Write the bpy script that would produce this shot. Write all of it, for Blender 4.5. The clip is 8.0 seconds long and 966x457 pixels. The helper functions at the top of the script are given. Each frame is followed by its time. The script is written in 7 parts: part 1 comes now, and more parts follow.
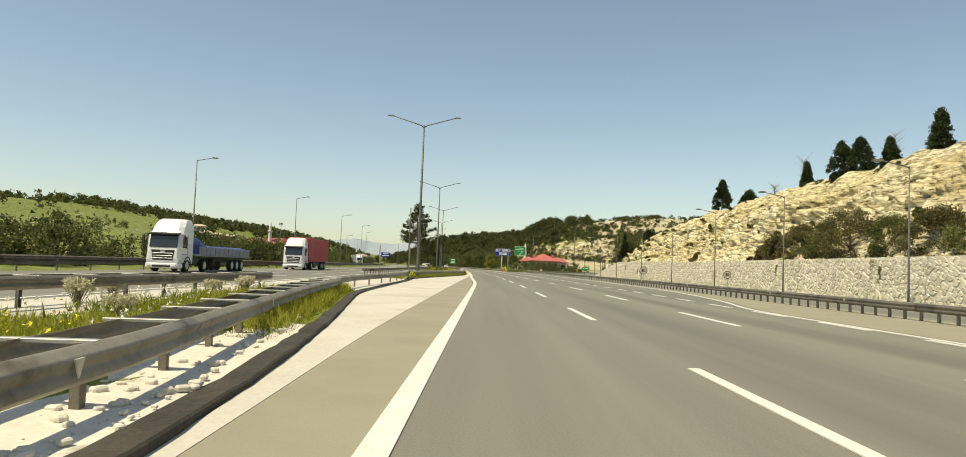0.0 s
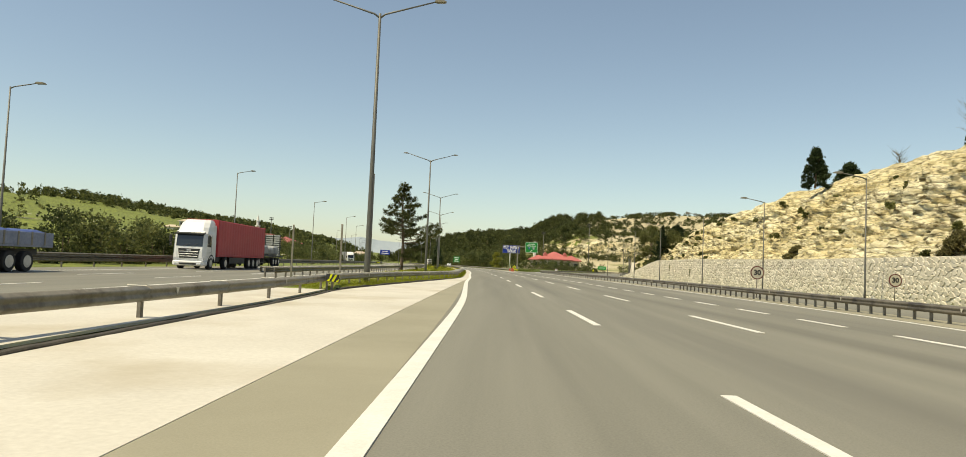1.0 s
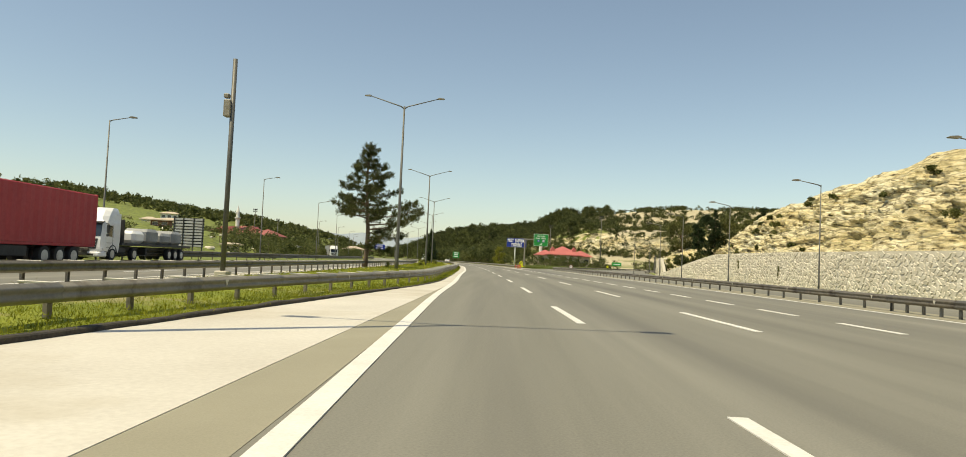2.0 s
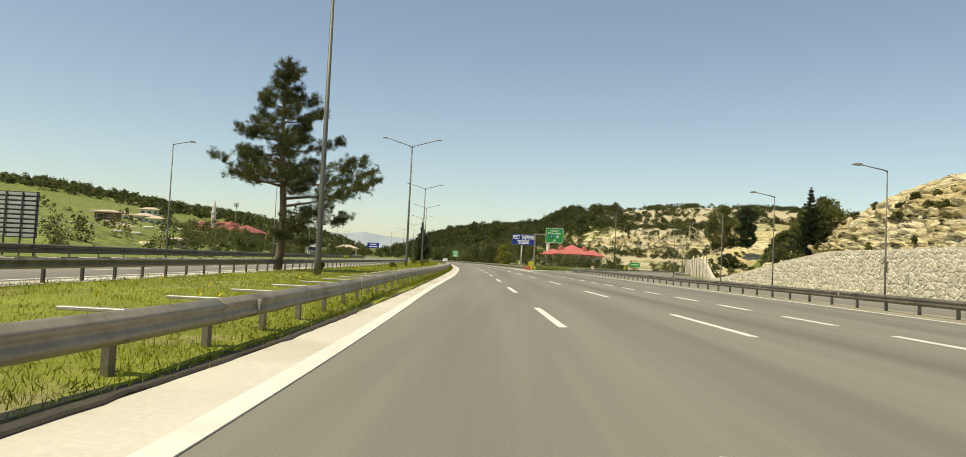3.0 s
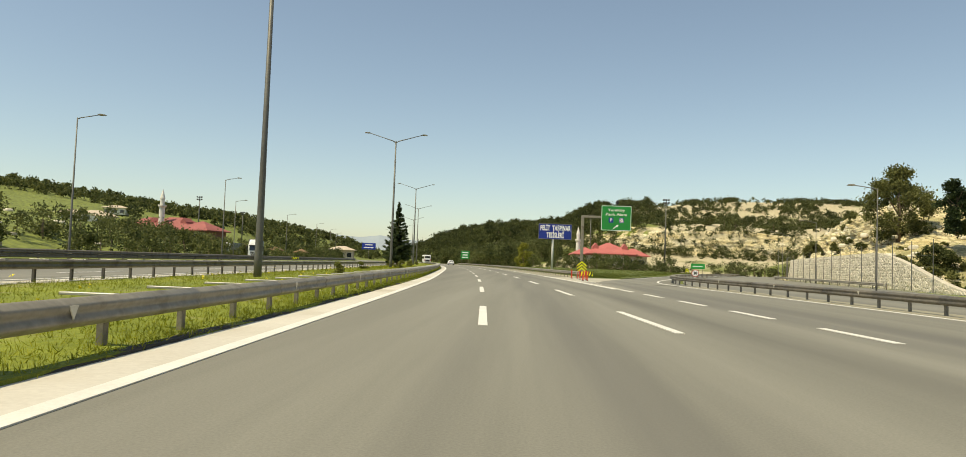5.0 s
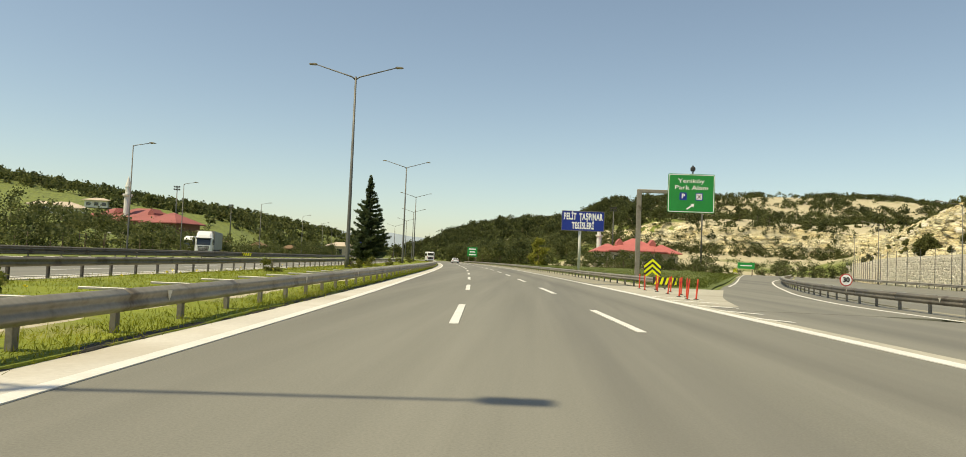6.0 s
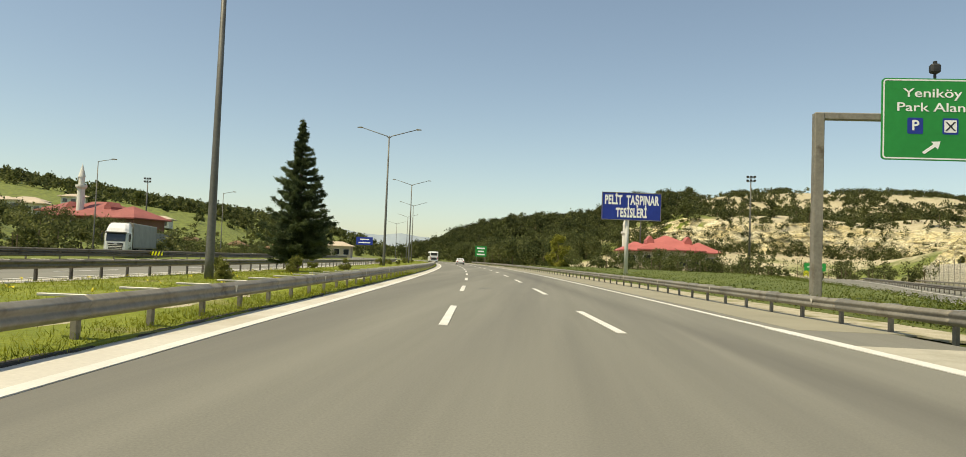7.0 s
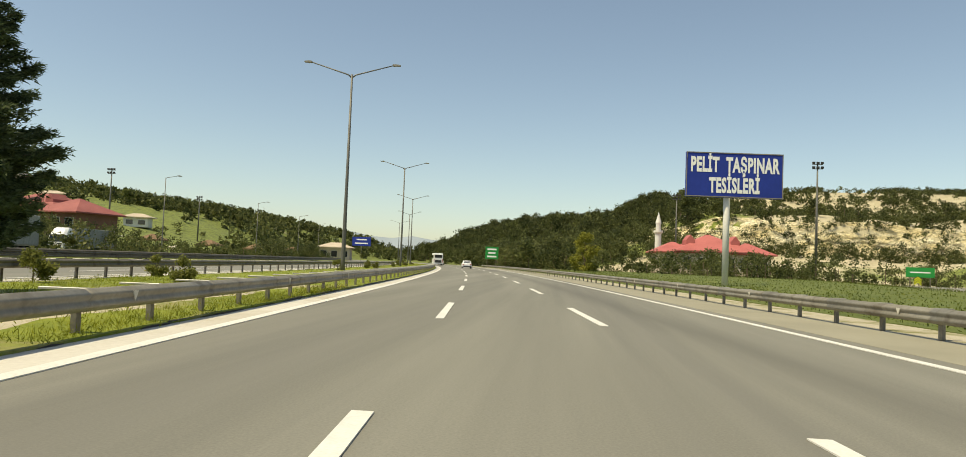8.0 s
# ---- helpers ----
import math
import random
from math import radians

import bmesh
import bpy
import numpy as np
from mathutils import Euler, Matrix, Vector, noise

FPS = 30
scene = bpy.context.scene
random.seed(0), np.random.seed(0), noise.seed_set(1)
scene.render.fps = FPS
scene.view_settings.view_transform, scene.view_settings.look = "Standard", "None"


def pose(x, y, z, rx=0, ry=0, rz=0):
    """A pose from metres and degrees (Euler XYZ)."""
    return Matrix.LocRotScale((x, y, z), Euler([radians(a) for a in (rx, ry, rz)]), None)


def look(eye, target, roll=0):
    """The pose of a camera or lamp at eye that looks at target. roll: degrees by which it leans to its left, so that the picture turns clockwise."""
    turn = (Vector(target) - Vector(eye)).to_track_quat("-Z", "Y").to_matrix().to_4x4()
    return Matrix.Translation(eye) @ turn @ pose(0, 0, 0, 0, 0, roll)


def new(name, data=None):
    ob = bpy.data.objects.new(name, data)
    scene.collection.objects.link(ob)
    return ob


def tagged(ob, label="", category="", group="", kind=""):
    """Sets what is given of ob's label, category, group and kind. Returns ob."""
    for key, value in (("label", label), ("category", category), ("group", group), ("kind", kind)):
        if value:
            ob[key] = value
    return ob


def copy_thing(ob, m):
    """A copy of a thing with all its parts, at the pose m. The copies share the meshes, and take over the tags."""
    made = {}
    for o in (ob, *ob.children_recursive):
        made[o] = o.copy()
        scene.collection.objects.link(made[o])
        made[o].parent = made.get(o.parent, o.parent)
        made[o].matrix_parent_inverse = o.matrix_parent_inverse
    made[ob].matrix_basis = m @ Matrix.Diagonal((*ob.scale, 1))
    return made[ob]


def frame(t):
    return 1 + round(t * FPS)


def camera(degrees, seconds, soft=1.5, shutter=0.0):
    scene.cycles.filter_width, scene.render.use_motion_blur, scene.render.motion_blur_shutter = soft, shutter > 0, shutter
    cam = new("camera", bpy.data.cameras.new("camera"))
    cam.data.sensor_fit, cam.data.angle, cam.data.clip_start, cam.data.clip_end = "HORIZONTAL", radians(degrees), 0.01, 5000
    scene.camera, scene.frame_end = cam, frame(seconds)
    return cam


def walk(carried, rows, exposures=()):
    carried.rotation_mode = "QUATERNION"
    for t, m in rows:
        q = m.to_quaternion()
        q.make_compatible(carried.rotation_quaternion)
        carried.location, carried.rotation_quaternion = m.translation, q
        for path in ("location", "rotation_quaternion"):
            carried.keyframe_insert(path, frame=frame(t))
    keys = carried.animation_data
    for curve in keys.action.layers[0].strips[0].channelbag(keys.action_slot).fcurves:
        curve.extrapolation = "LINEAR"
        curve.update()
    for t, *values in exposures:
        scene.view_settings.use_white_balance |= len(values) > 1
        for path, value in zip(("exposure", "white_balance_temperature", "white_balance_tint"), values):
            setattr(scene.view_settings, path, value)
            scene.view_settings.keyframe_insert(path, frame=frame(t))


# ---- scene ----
cam = camera(68.0, 8.0, soft=0.85)
PATH = [
    (0, (1.058, -1.404, 1.293), (1.033, 0.593, 1.399), 2.3),
    (0.5, (1.113, 14.182, 1.278), (1.076, 16.179, 1.379), 2.3),
    (1, (1.067, 29.656, 1.281), (1.023, 31.653, 1.383), 2.5),
    (1.5, (1.047, 44.992, 1.224), (1.001, 46.989, 1.32), 2.4),
    (1.7, (1.0, 51.077, 1.217), (0.953, 53.075, 1.307), 2.5),
    (2.8, (0.585, 84.432, 1.186), (0.526, 86.429, 1.28), 2.6),
    (3, (0.506, 90.421, 1.186), (0.447, 92.418, 1.276), 2.7),
    (3.5, (0.329, 105.171, 1.186), (0.265, 107.167, 1.284), 2.8),
    (4, (0.109, 119.837, 1.151), (0.032, 121.833, 1.248), 2.3),
    (4.5, (-0.09, 134.491, 1.107), (-0.178, 136.487, 1.206), 2.2),
    (4.7, (-0.194, 140.302, 1.102), (-0.291, 142.297, 1.199), 2.2),
    (5.8, (-1.068, 171.916, 1.155), (-1.199, 173.909, 1.248), 2.2),
    (6, (-1.328, 177.66, 1.166), (-1.467, 179.654, 1.254), 2.3),
    (6.5, (-2.235, 192.09, 1.202), (-2.386, 194.082, 1.296), 2.2),
    (7, (-3.146, 206.2, 1.229), (-3.314, 208.191, 1.317), 2.2),
    (7.5, (-4.199, 220.152, 1.242), (-4.383, 222.141, 1.332), 2.2),
    (8, (-5.347, 234.042, 1.138), (-5.548, 236.03, 1.234), 2.3),
]
walk(cam, [(t, look(eye, target, roll)) for t, eye, target, roll in PATH], [(0.0, 0.27, 8050, 3.5), (8.0, 0.27, 8050, 3.5)])


# ---------- world, sun, exposure ----------
def set_world():
    w = bpy.data.worlds.new("sky")
    w.use_nodes = True
    nt = w.node_tree
    nt.nodes.clear()
    out = nt.nodes.new("ShaderNodeOutputWorld")
    bg = nt.nodes.new("ShaderNodeBackground")
    sky = nt.nodes.new("ShaderNodeTexSky")
    sky.sky_type = "NISHITA"
    sky.sun_disc = False
    sky.sun_elevation = radians(62)
    sky.sun_rotation = math.atan2(-6.5, -4.6)
    sky.altitude = 300
    sky.air_density = 1.0
    sky.dust_density = 0.9
    sky.ozone_density = 3.2
    bg.inputs["Strength"].default_value = SKY_STRENGTH
    haze = nt.nodes.new("ShaderNodeHueSaturation")
    haze.inputs["Saturation"].default_value = 0.92
    nt.links.new(sky.outputs[0], haze.inputs["Color"])
    nt.links.new(haze.outputs[0], bg.inputs["Color"])
    nt.links.new(bg.outputs[0], out.inputs["Surface"])
    scene.world = w


SKY_STRENGTH = 0.125
SUN_STRENGTH = 3.9
set_world()
sun_data = bpy.data.lights.new("sun", "SUN")
sun_data.energy = SUN_STRENGTH
sun_data.angle = radians(0.53)
sun_data.color = (1.0, 0.93, 0.78)
sun = new("sun", sun_data)
sun.matrix_world = look((-65, -49, 156), (0, 0, 0))


# ---------- mesh helpers ----------
class MB:
    """A growing mesh: vertices and faces."""

    def __init__(self):
        self.v, self.f = [], []

    def add(self, verts, faces):
        o = len(self.v)
        self.v.extend(tuple(p) for p in verts)
        self.f.extend(tuple(i + o for i in f) for f in faces)
        return self

    def box(self, cx, cy, cz, sx, sy, sz, c=0.0, rz=0.0):
        """A box with chamfered edges, c wide, turned rz degrees."""
        hx, hy, hz = sx / 2, sy / 2, sz / 2
        m = Matrix.Rotation(radians(rz), 3, "Z")
        if c <= 0:
            vs = [(x, y, z) for z in (-hz, hz) for y in (-hy, hy) for x in (-hx, hx)]
            fs = [(0, 2, 3, 1), (4, 5, 7, 6), (0, 1, 5, 4), (2, 6, 7, 3), (0, 4, 6, 2), (1, 3, 7, 5)]
        else:
            c = min(c, hx * 0.9, hy * 0.9, hz * 0.9)
            vs, idx = [], {}
            for sxn in (-1, 1):
                for syn in (-1, 1):
                    for szn in (-1, 1):
                        for a in range(3):
                            p = [sxn * (hx - c), syn * (hy - c), szn * (hz - c)]
                            p[a] += (sxn, syn, szn)[a] * c
                            idx[sxn, syn, szn, a] = len(vs)
                            vs.append(tuple(p))
            fs = []
            for a in range(3):
                b, d = (a + 1) % 3, (a + 2) % 3
                for s in (-1, 1):
                    ring = []
                    for sb, sd in ((-1, -1), (1, -1), (1, 1), (-1, 1)):
                        k = [0, 0, 0]
                        k[a], k[b], k[d] = s, sb, sd
                        ring.append(idx[k[0], k[1], k[2], a])
                    fs.append(tuple(ring if s > 0 else ring[::-1]))
                for sb in (-1, 1):
                    for sd in (-1, 1):
                        k0, k1 = [0, 0, 0], [0, 0, 0]
                        k0[a], k0[b], k0[d] = -1, sb, sd
                        k1[a], k1[b], k1[d] = 1, sb, sd
                        q = (idx[(*k0, b)], idx[(*k1, b)], idx[(*k1, d)], idx[(*k0, d)])
                        fs.append(q if sb * sd < 0 else q[::-1])
            for s0 in (-1, 1):
                for s1 in (-1, 1):
                    for s2 in (-1, 1):
                        t = tuple(idx[s0, s1, s2, a] for a in range(3))
                        fs.append(t if s0 * s1 * s2 > 0 else t[::-1])
        return self.add([tuple(m @ Vector(p) + Vector((cx, cy, cz))) for p in vs], fs)

    def tube(self, pts, radii, n=8, cap=True):
        """A round tube along points, with a radius for each."""
        pts = [Vector([float(c) for c in p]) for p in pts]
        vs, fs = [], []
        for i, p in enumerate(pts):
            d = (pts[min(i + 1, len(pts) - 1)] - pts[max(i - 1, 0)]).normalized()
            a = d.cross(Vector((0, 0, 1)) if abs(d.z) < 0.9 else Vector((1, 0, 0))).normalized()
            b = d.cross(a)
            for k in range(n):
                w = 2 * math.pi * k / n
                vs.append(p + float(radii[i]) * (math.cos(w) * a + math.sin(w) * b))
        for i in range(len(pts) - 1):
            for k in range(n):
                k2 = (k + 1) % n
                fs.append((i * n + k, i * n + k2, (i + 1) * n + k2, (i + 1) * n + k))
        if cap:
            fs.append(tuple(range(n)))
            fs.append(tuple(range(len(vs) - 1, len(vs) - 1 - n, -1)))
        return self.add(vs, fs)

    def sweep(self, rings, closed=True, cap=True):
        """Rings of equal length joined one to the next."""
        n = len(rings[0])
        vs = [p for r in rings for p in r]
        fs = []
        for i in range(len(rings) - 1):
            for k in range(n if closed else n - 1):
                k2 = (k + 1) % n
                fs.append((i * n + k, i * n + k2, (i + 1) * n + k2, (i + 1) * n + k))
        if cap and closed:
            fs.append(tuple(range(n - 1, -1, -1)))
            fs.append(tuple(range(len(vs) - n, len(vs))))
        return self.add(vs, fs)

    def slab(self, outline, z0, z1):
        """A flat plate from an outline seen from above."""
        return self.sweep([[(x, y, z0) for x, y in outline], [(x, y, z1) for x, y in outline]])

    def prism_x(self, outline, x0, x1):
        """A plate from an outline in y and z, between two x."""
        return self.sweep([[(x0, y, z) for y, z in outline], [(x1, y, z) for y, z in outline]])

    def prism_y(self, outline, y0, y1):
        return self.sweep([[(x, y0, z) for x, z in outline], [(x, y1, z) for x, z in outline]])

    def mesh(self, name, smooth=False):
        me = bpy.data.meshes.new(name)
        me.from_pydata(self.v, [], self.f)
        bm = bmesh.new()
        bm.from_mesh(me)
        bmesh.ops.recalc_face_normals(bm, faces=bm.faces)
        bm.to_mesh(me)
        bm.free()
        if smooth:
            for p in me.polygons:
                p.use_smooth = True
        me.update()
        return me


def part(name, mb, material, parent=None, label="", smooth=False):
    """ONE mesh object, under a thing or a part."""
    me = mb if isinstance(mb, bpy.types.Mesh) else mb.mesh(name, smooth)
    if not me.materials:
        me.materials.append(material)
    ob = new(name, me)
    if parent is not None:
        ob.parent = parent
    if label:
        ob["label"] = label
    return ob


def thing(name, label, category, m=None, group="", kind=""):
    """An Empty at a thing's base."""
    ob = new(name)
    ob.empty_display_size = 0.2
    if m is not None:
        ob.matrix_basis = m
    return tagged(ob, label, category, group, kind)


def quick_mesh(name, verts, faces):
    """A mesh from arrays of vertices and of faces with one number of corners."""
    verts, faces = np.asarray(verts, np.float32), np.asarray(faces, np.int32)
    me = bpy.data.meshes.new(name)
    n, k = faces.shape
    me.vertices.add(len(verts))
    me.vertices.foreach_set("co", verts.ravel())
    me.loops.add(n * k)
    me.loops.foreach_set("vertex_index", faces.ravel())
    me.polygons.add(n)
    me.polygons.foreach_set("loop_start", np.arange(n, dtype=np.int32) * k)
    me.update(calc_edges=True)
    return me


def knots(rows):
    """A smooth curve through rows of (s, value)."""
    s, v = np.array(rows, float).T
    slope = np.gradient(v, s)

    def value(q):
        i = int(np.clip(np.searchsorted(s, q) - 1, 0, len(s) - 2))
        if q <= s[0]:
            return v[0] + slope[0] * (q - s[0])
        if q >= s[-1]:
            return v[-1] + slope[-1] * (q - s[-1])
        h = s[i + 1] - s[i]
        t = (q - s[i]) / h
        return ((2 * t**3 - 3 * t**2 + 1) * v[i] + (t**3 - 2 * t**2 + t) * h * slope[i]
                + (3 * t**2 - 2 * t**3) * v[i + 1] + (t**3 - t**2) * h * slope[i + 1])

    return value


# ---------- materials ----------
def principled(name):
    m = bpy.data.materials.new(name)
    m.use_nodes = True
    nt = m.node_tree
    return m, nt, nt.nodes["Principled BSDF"]


def node(nt, kind, **values):
    n = nt.nodes.new(kind)
    for key, value in values.items():
        n.inputs[key].default_value = value
    return n


def surface(name, low, high, rough=0.8, metal=0.0, coarse=0.5, fine=12.0, bump=0.3, depth=0.01, spots=None, spot_scale=0.2, spot_at=(0.5, 0.62), vary=0.0, stretch=(1, 1, 1)):
    """Two scales of variation between two colours, a third colour in patches, fine relief."""
    m, nt, b = principled(name)
    link = nt.links.new
    geo = nt.nodes.new("ShaderNodeNewGeometry")
    mapping = nt.nodes.new("ShaderNodeMapping")
    mapping.inputs["Scale"].default_value = stretch
    link(geo.outputs["Position"], mapping.inputs["Vector"])
    big = node(nt, "ShaderNodeTexNoise", Scale=coarse, Detail=5.0, Roughness=0.6)
    small = node(nt, "ShaderNodeTexNoise", Scale=fine, Detail=6.0, Roughness=0.65)
    link(mapping.outputs[0], big.inputs["Vector"])
    link(geo.outputs["Position"], small.inputs["Vector"])
    mixed = nt.nodes.new("ShaderNodeMath")
    mixed.operation = "ADD"
    half = nt.nodes.new("ShaderNodeMath")
    half.operation = "MULTIPLY"
    half.inputs[1].default_value = 0.5
    link(big.outputs["Fac"], mixed.inputs[0])
    link(small.outputs["Fac"], mixed.inputs[1])
    link(mixed.outputs[0], half.inputs[0])
    ramp = nt.nodes.new("ShaderNodeValToRGB")
    ramp.color_ramp.elements[0].position, ramp.color_ramp.elements[0].color = 0.36, (*low, 1)
    ramp.color_ramp.elements[1].position, ramp.color_ramp.elements[1].color = 0.64, (*high, 1)
    link(half.outputs[0], ramp.inputs[0])
    colour = ramp.outputs[0]
    if spots is not None:
        patch = node(nt, "ShaderNodeTexNoise", Scale=spot_scale, Detail=6.0, Roughness=0.6)
        link(mapping.outputs[0], patch.inputs["Vector"])
        edge = nt.nodes.new("ShaderNodeValToRGB")
        edge.color_ramp.elements[0].position, edge.color_ramp.elements[1].position = spot_at
        link(patch.outputs["Fac"], edge.inputs[0])
        mix = nt.nodes.new("ShaderNodeMixRGB")
        mix.inputs[2].default_value = (*spots, 1)
        link(edge.outputs[0], mix.inputs[0])
        link(colour, mix.inputs[1])
        colour = mix.outputs[0]
    if vary > 0:
        info = nt.nodes.new("ShaderNodeObjectInfo")
        span = nt.nodes.new("ShaderNodeMapRange")
        span.inputs["To Min"].default_value, span.inputs["To Max"].default_value = 1 - vary, 1 + vary
        link(info.outputs["Random"], span.inputs["Value"])
        hsv = nt.nodes.new("ShaderNodeHueSaturation")
        link(span.outputs[0], hsv.inputs["Value"])
        link(colour, hsv.inputs["Color"])
        colour = hsv.outputs[0]
    link(colour, b.inputs["Base Color"])
    b.inputs["Roughness"].default_value = rough
    b.inputs["Metallic"].default_value = metal
    if bump > 0:
        bm = node(nt, "ShaderNodeBump", Strength=bump, Distance=depth)
        link(small.outputs["Fac"], bm.inputs["Height"])
        link(bm.outputs[0], b.inputs["Normal"])
    return m


def leafy(name, dark, light, scale=0.35, rough=0.7, through_light=0.25):
    """Leaves: colour varies from clump to clump and leaf to leaf, and light comes through."""
    m, nt, b = principled(name)
    link = nt.links.new
    geo = nt.nodes.new("ShaderNodeNewGeometry")
    n = node(nt, "ShaderNodeTexNoise", Scale=scale, Detail=3.0)
    link(geo.outputs["Position"], n.inputs["Vector"])
    add = nt.nodes.new("ShaderNodeMath")
    add.operation = "MULTIPLY_ADD"
    add.inputs[1].default_value = 0.45
    link(geo.outputs["Random Per Island"], add.inputs[0])
    sub = nt.nodes.new("ShaderNodeMath")
    sub.operation = "SUBTRACT"
    sub.inputs[1].default_value = 0.22
    link(n.outputs["Fac"], sub.inputs[0])
    link(sub.outputs[0], add.inputs[2])
    ramp = nt.nodes.new("ShaderNodeValToRGB")
    ramp.color_ramp.elements[0].position, ramp.color_ramp.elements[0].color = 0.25, (*dark, 1)
    ramp.color_ramp.elements[1].position, ramp.color_ramp.elements[1].color = 0.8, (*light, 1)
    link(add.outputs[0], ramp.inputs[0])
    link(ramp.outputs[0], b.inputs["Base Color"])
    b.inputs["Roughness"].default_value = rough
    b.inputs["Specular IOR Level"].default_value = 0.25
    if through_light > 0:
        tr = nt.nodes.new("ShaderNodeBsdfTranslucent")
        link(ramp.outputs[0], tr.inputs["Color"])
        mix = nt.nodes.new("ShaderNodeMixShader")
        mix.inputs[0].default_value = through_light
        out = nt.nodes["Material Output"]
        link(b.outputs[0], mix.inputs[1])
        link(tr.outputs[0], mix.inputs[2])
        link(mix.outputs[0], out.inputs["Surface"])
    return m


ASPHALT = surface("asphalt", (0.148, 0.143, 0.116), (0.240, 0.231, 0.190), 0.85, coarse=0.7, fine=45, bump=0.3, depth=0.006, spots=(0.13, 0.125, 0.108), spot_scale=0.3, spot_at=(0.48, 0.70), stretch=(1, 0.03, 1))


def add_lane_wear(m):
    """Darker oil and tyre streaks along the lanes, by the distance from the first lane line."""
    nt = m.node_tree
    link = nt.links.new
    b = nt.nodes["Principled BSDF"]
    base = b.inputs["Base Color"].links[0].from_socket
    lane = nt.nodes.new("ShaderNodeAttribute")
    lane.attribute_name = "lane"
    geo = nt.nodes.new("ShaderNodeNewGeometry")
    far = nt.nodes.new("ShaderNodeMapping")
    far.inputs["Scale"].default_value = (1.2, 0.05, 1)
    link(geo.outputs["Position"], far.inputs["Vector"])
    blot = node(nt, "ShaderNodeTexNoise", Scale=1.0, Detail=5.0, Roughness=0.65)
    link(far.outputs[0], blot.inputs["Vector"])
    shifted = nt.nodes.new("ShaderNodeMath")
    shifted.operation = "MULTIPLY_ADD"
    shifted.inputs[1].default_value = 0.9
    link(blot.outputs["Fac"], shifted.inputs[0])
    link(lane.outputs["Fac"], shifted.inputs[2])
    ramp = nt.nodes.new("ShaderNodeValToRGB")
    span = nt.nodes.new("ShaderNodeMapRange")
    span.inputs["From Min"].default_value, span.inputs["From Max"].default_value = -4.0, 16.0
    link(shifted.outputs[0], span.inputs["Value"])
    link(span.outputs[0], ramp.inputs[0])
    spots = [(-4.0, 0.0), (-2.6, 0.0), (-1.6, 0.22), (-0.7, 0.0), (1.2, 0.0), (2.3, 0.3), (3.3, 0.0), (4.55, 0.0), (5.3, 0.85), (6.1, 0.05), (8.6, 0.0), (9.6, 0.35), (10.6, 0.0), (16.0, 0.0)]
    el = ramp.color_ramp.elements
    el[0].position, el[0].color = 0.0, (0, 0, 0, 1)
    el[1].position, el[1].color = 1.0, (0, 0, 0, 1)
    for u, v in spots[1:-1]:
        e = el.new((u + 4.0) / 20.0)
        e.color = (v, v, v, 1)
    amount = nt.nodes.new("ShaderNodeMath")
    amount.operation = "MULTIPLY"
    amount.inputs[1].default_value = 0.55
    link(ramp.outputs[0], amount.inputs[0])
    mix = nt.nodes.new("ShaderNodeMixRGB")
    mix.inputs[2].default_value = (0.085, 0.08, 0.066, 1)
    link(amount.outputs[0], mix.inputs[0])
    link(base, mix.inputs[1])
    link(mix.outputs[0], b.inputs["Base Color"])


add_lane_wear(ASPHALT)
SHOULDER = surface("shoulder_asphalt", (0.245, 0.228, 0.165), (0.315, 0.292, 0.215), 0.9, coarse=0.4, fine=60, bump=0.25, depth=0.006)
CONCRETE = surface("concrete", (0.48, 0.45, 0.39), (0.61, 0.58, 0.51), 0.9, coarse=0.35, fine=14, bump=0.25, depth=0.01, spots=(0.40, 0.35, 0.26), spot_scale=0.25, spot_at=(0.5, 0.75))
GORE = surface("gore_concrete", (0.36, 0.335, 0.265), (0.47, 0.44, 0.355), 0.9, coarse=0.35, fine=14, bump=0.25, depth=0.01, spots=(0.28, 0.26, 0.20), spot_scale=0.4, spot_at=(0.5, 0.72))
DARK_KERB = surface("dark_kerb", (0.022, 0.020, 0.016), (0.075, 0.065, 0.05), 0.95, coarse=1.2, fine=18, bump=0.5, depth=0.015)
KERB = surface("kerb_concrete", (0.33, 0.30, 0.24), (0.5, 0.46, 0.38), 0.9, coarse=1.2, fine=22, bump=0.4, depth=0.01)
PAINT_WHITE = surface("road_paint", (0.60, 0.58, 0.52), (0.76, 0.74, 0.68), 0.6, coarse=1.5, fine=30, bump=0.15, depth=0.003)
GALV = surface("galvanised_steel", (0.20, 0.18, 0.14), (0.31, 0.285, 0.23), 0.62, 0.3, coarse=0.7, fine=9, bump=0.06, depth=0.004, spots=(0.12, 0.095, 0.065), spot_scale=1.6, spot_at=(0.54, 0.70))
GALV_DARK = surface("rusty_dark_steel", (0.11, 0.095, 0.072), (0.20, 0.175, 0.135), 0.6, 0.3, coarse=0.7, fine=9, bump=0.06, depth=0.004, spots=(0.055, 0.042, 0.03), spot_scale=1.4, spot_at=(0.52, 0.7))
GRAVEL = surface("verge_gravel", (0.33, 0.29, 0.20), (0.50, 0.45, 0.34), 0.95, coarse=1.5, fine=25, bump=0.5, depth=0.02, spots=(0.20, 0.19, 0.07), spot_scale=0.8, spot_at=(0.5, 0.64))
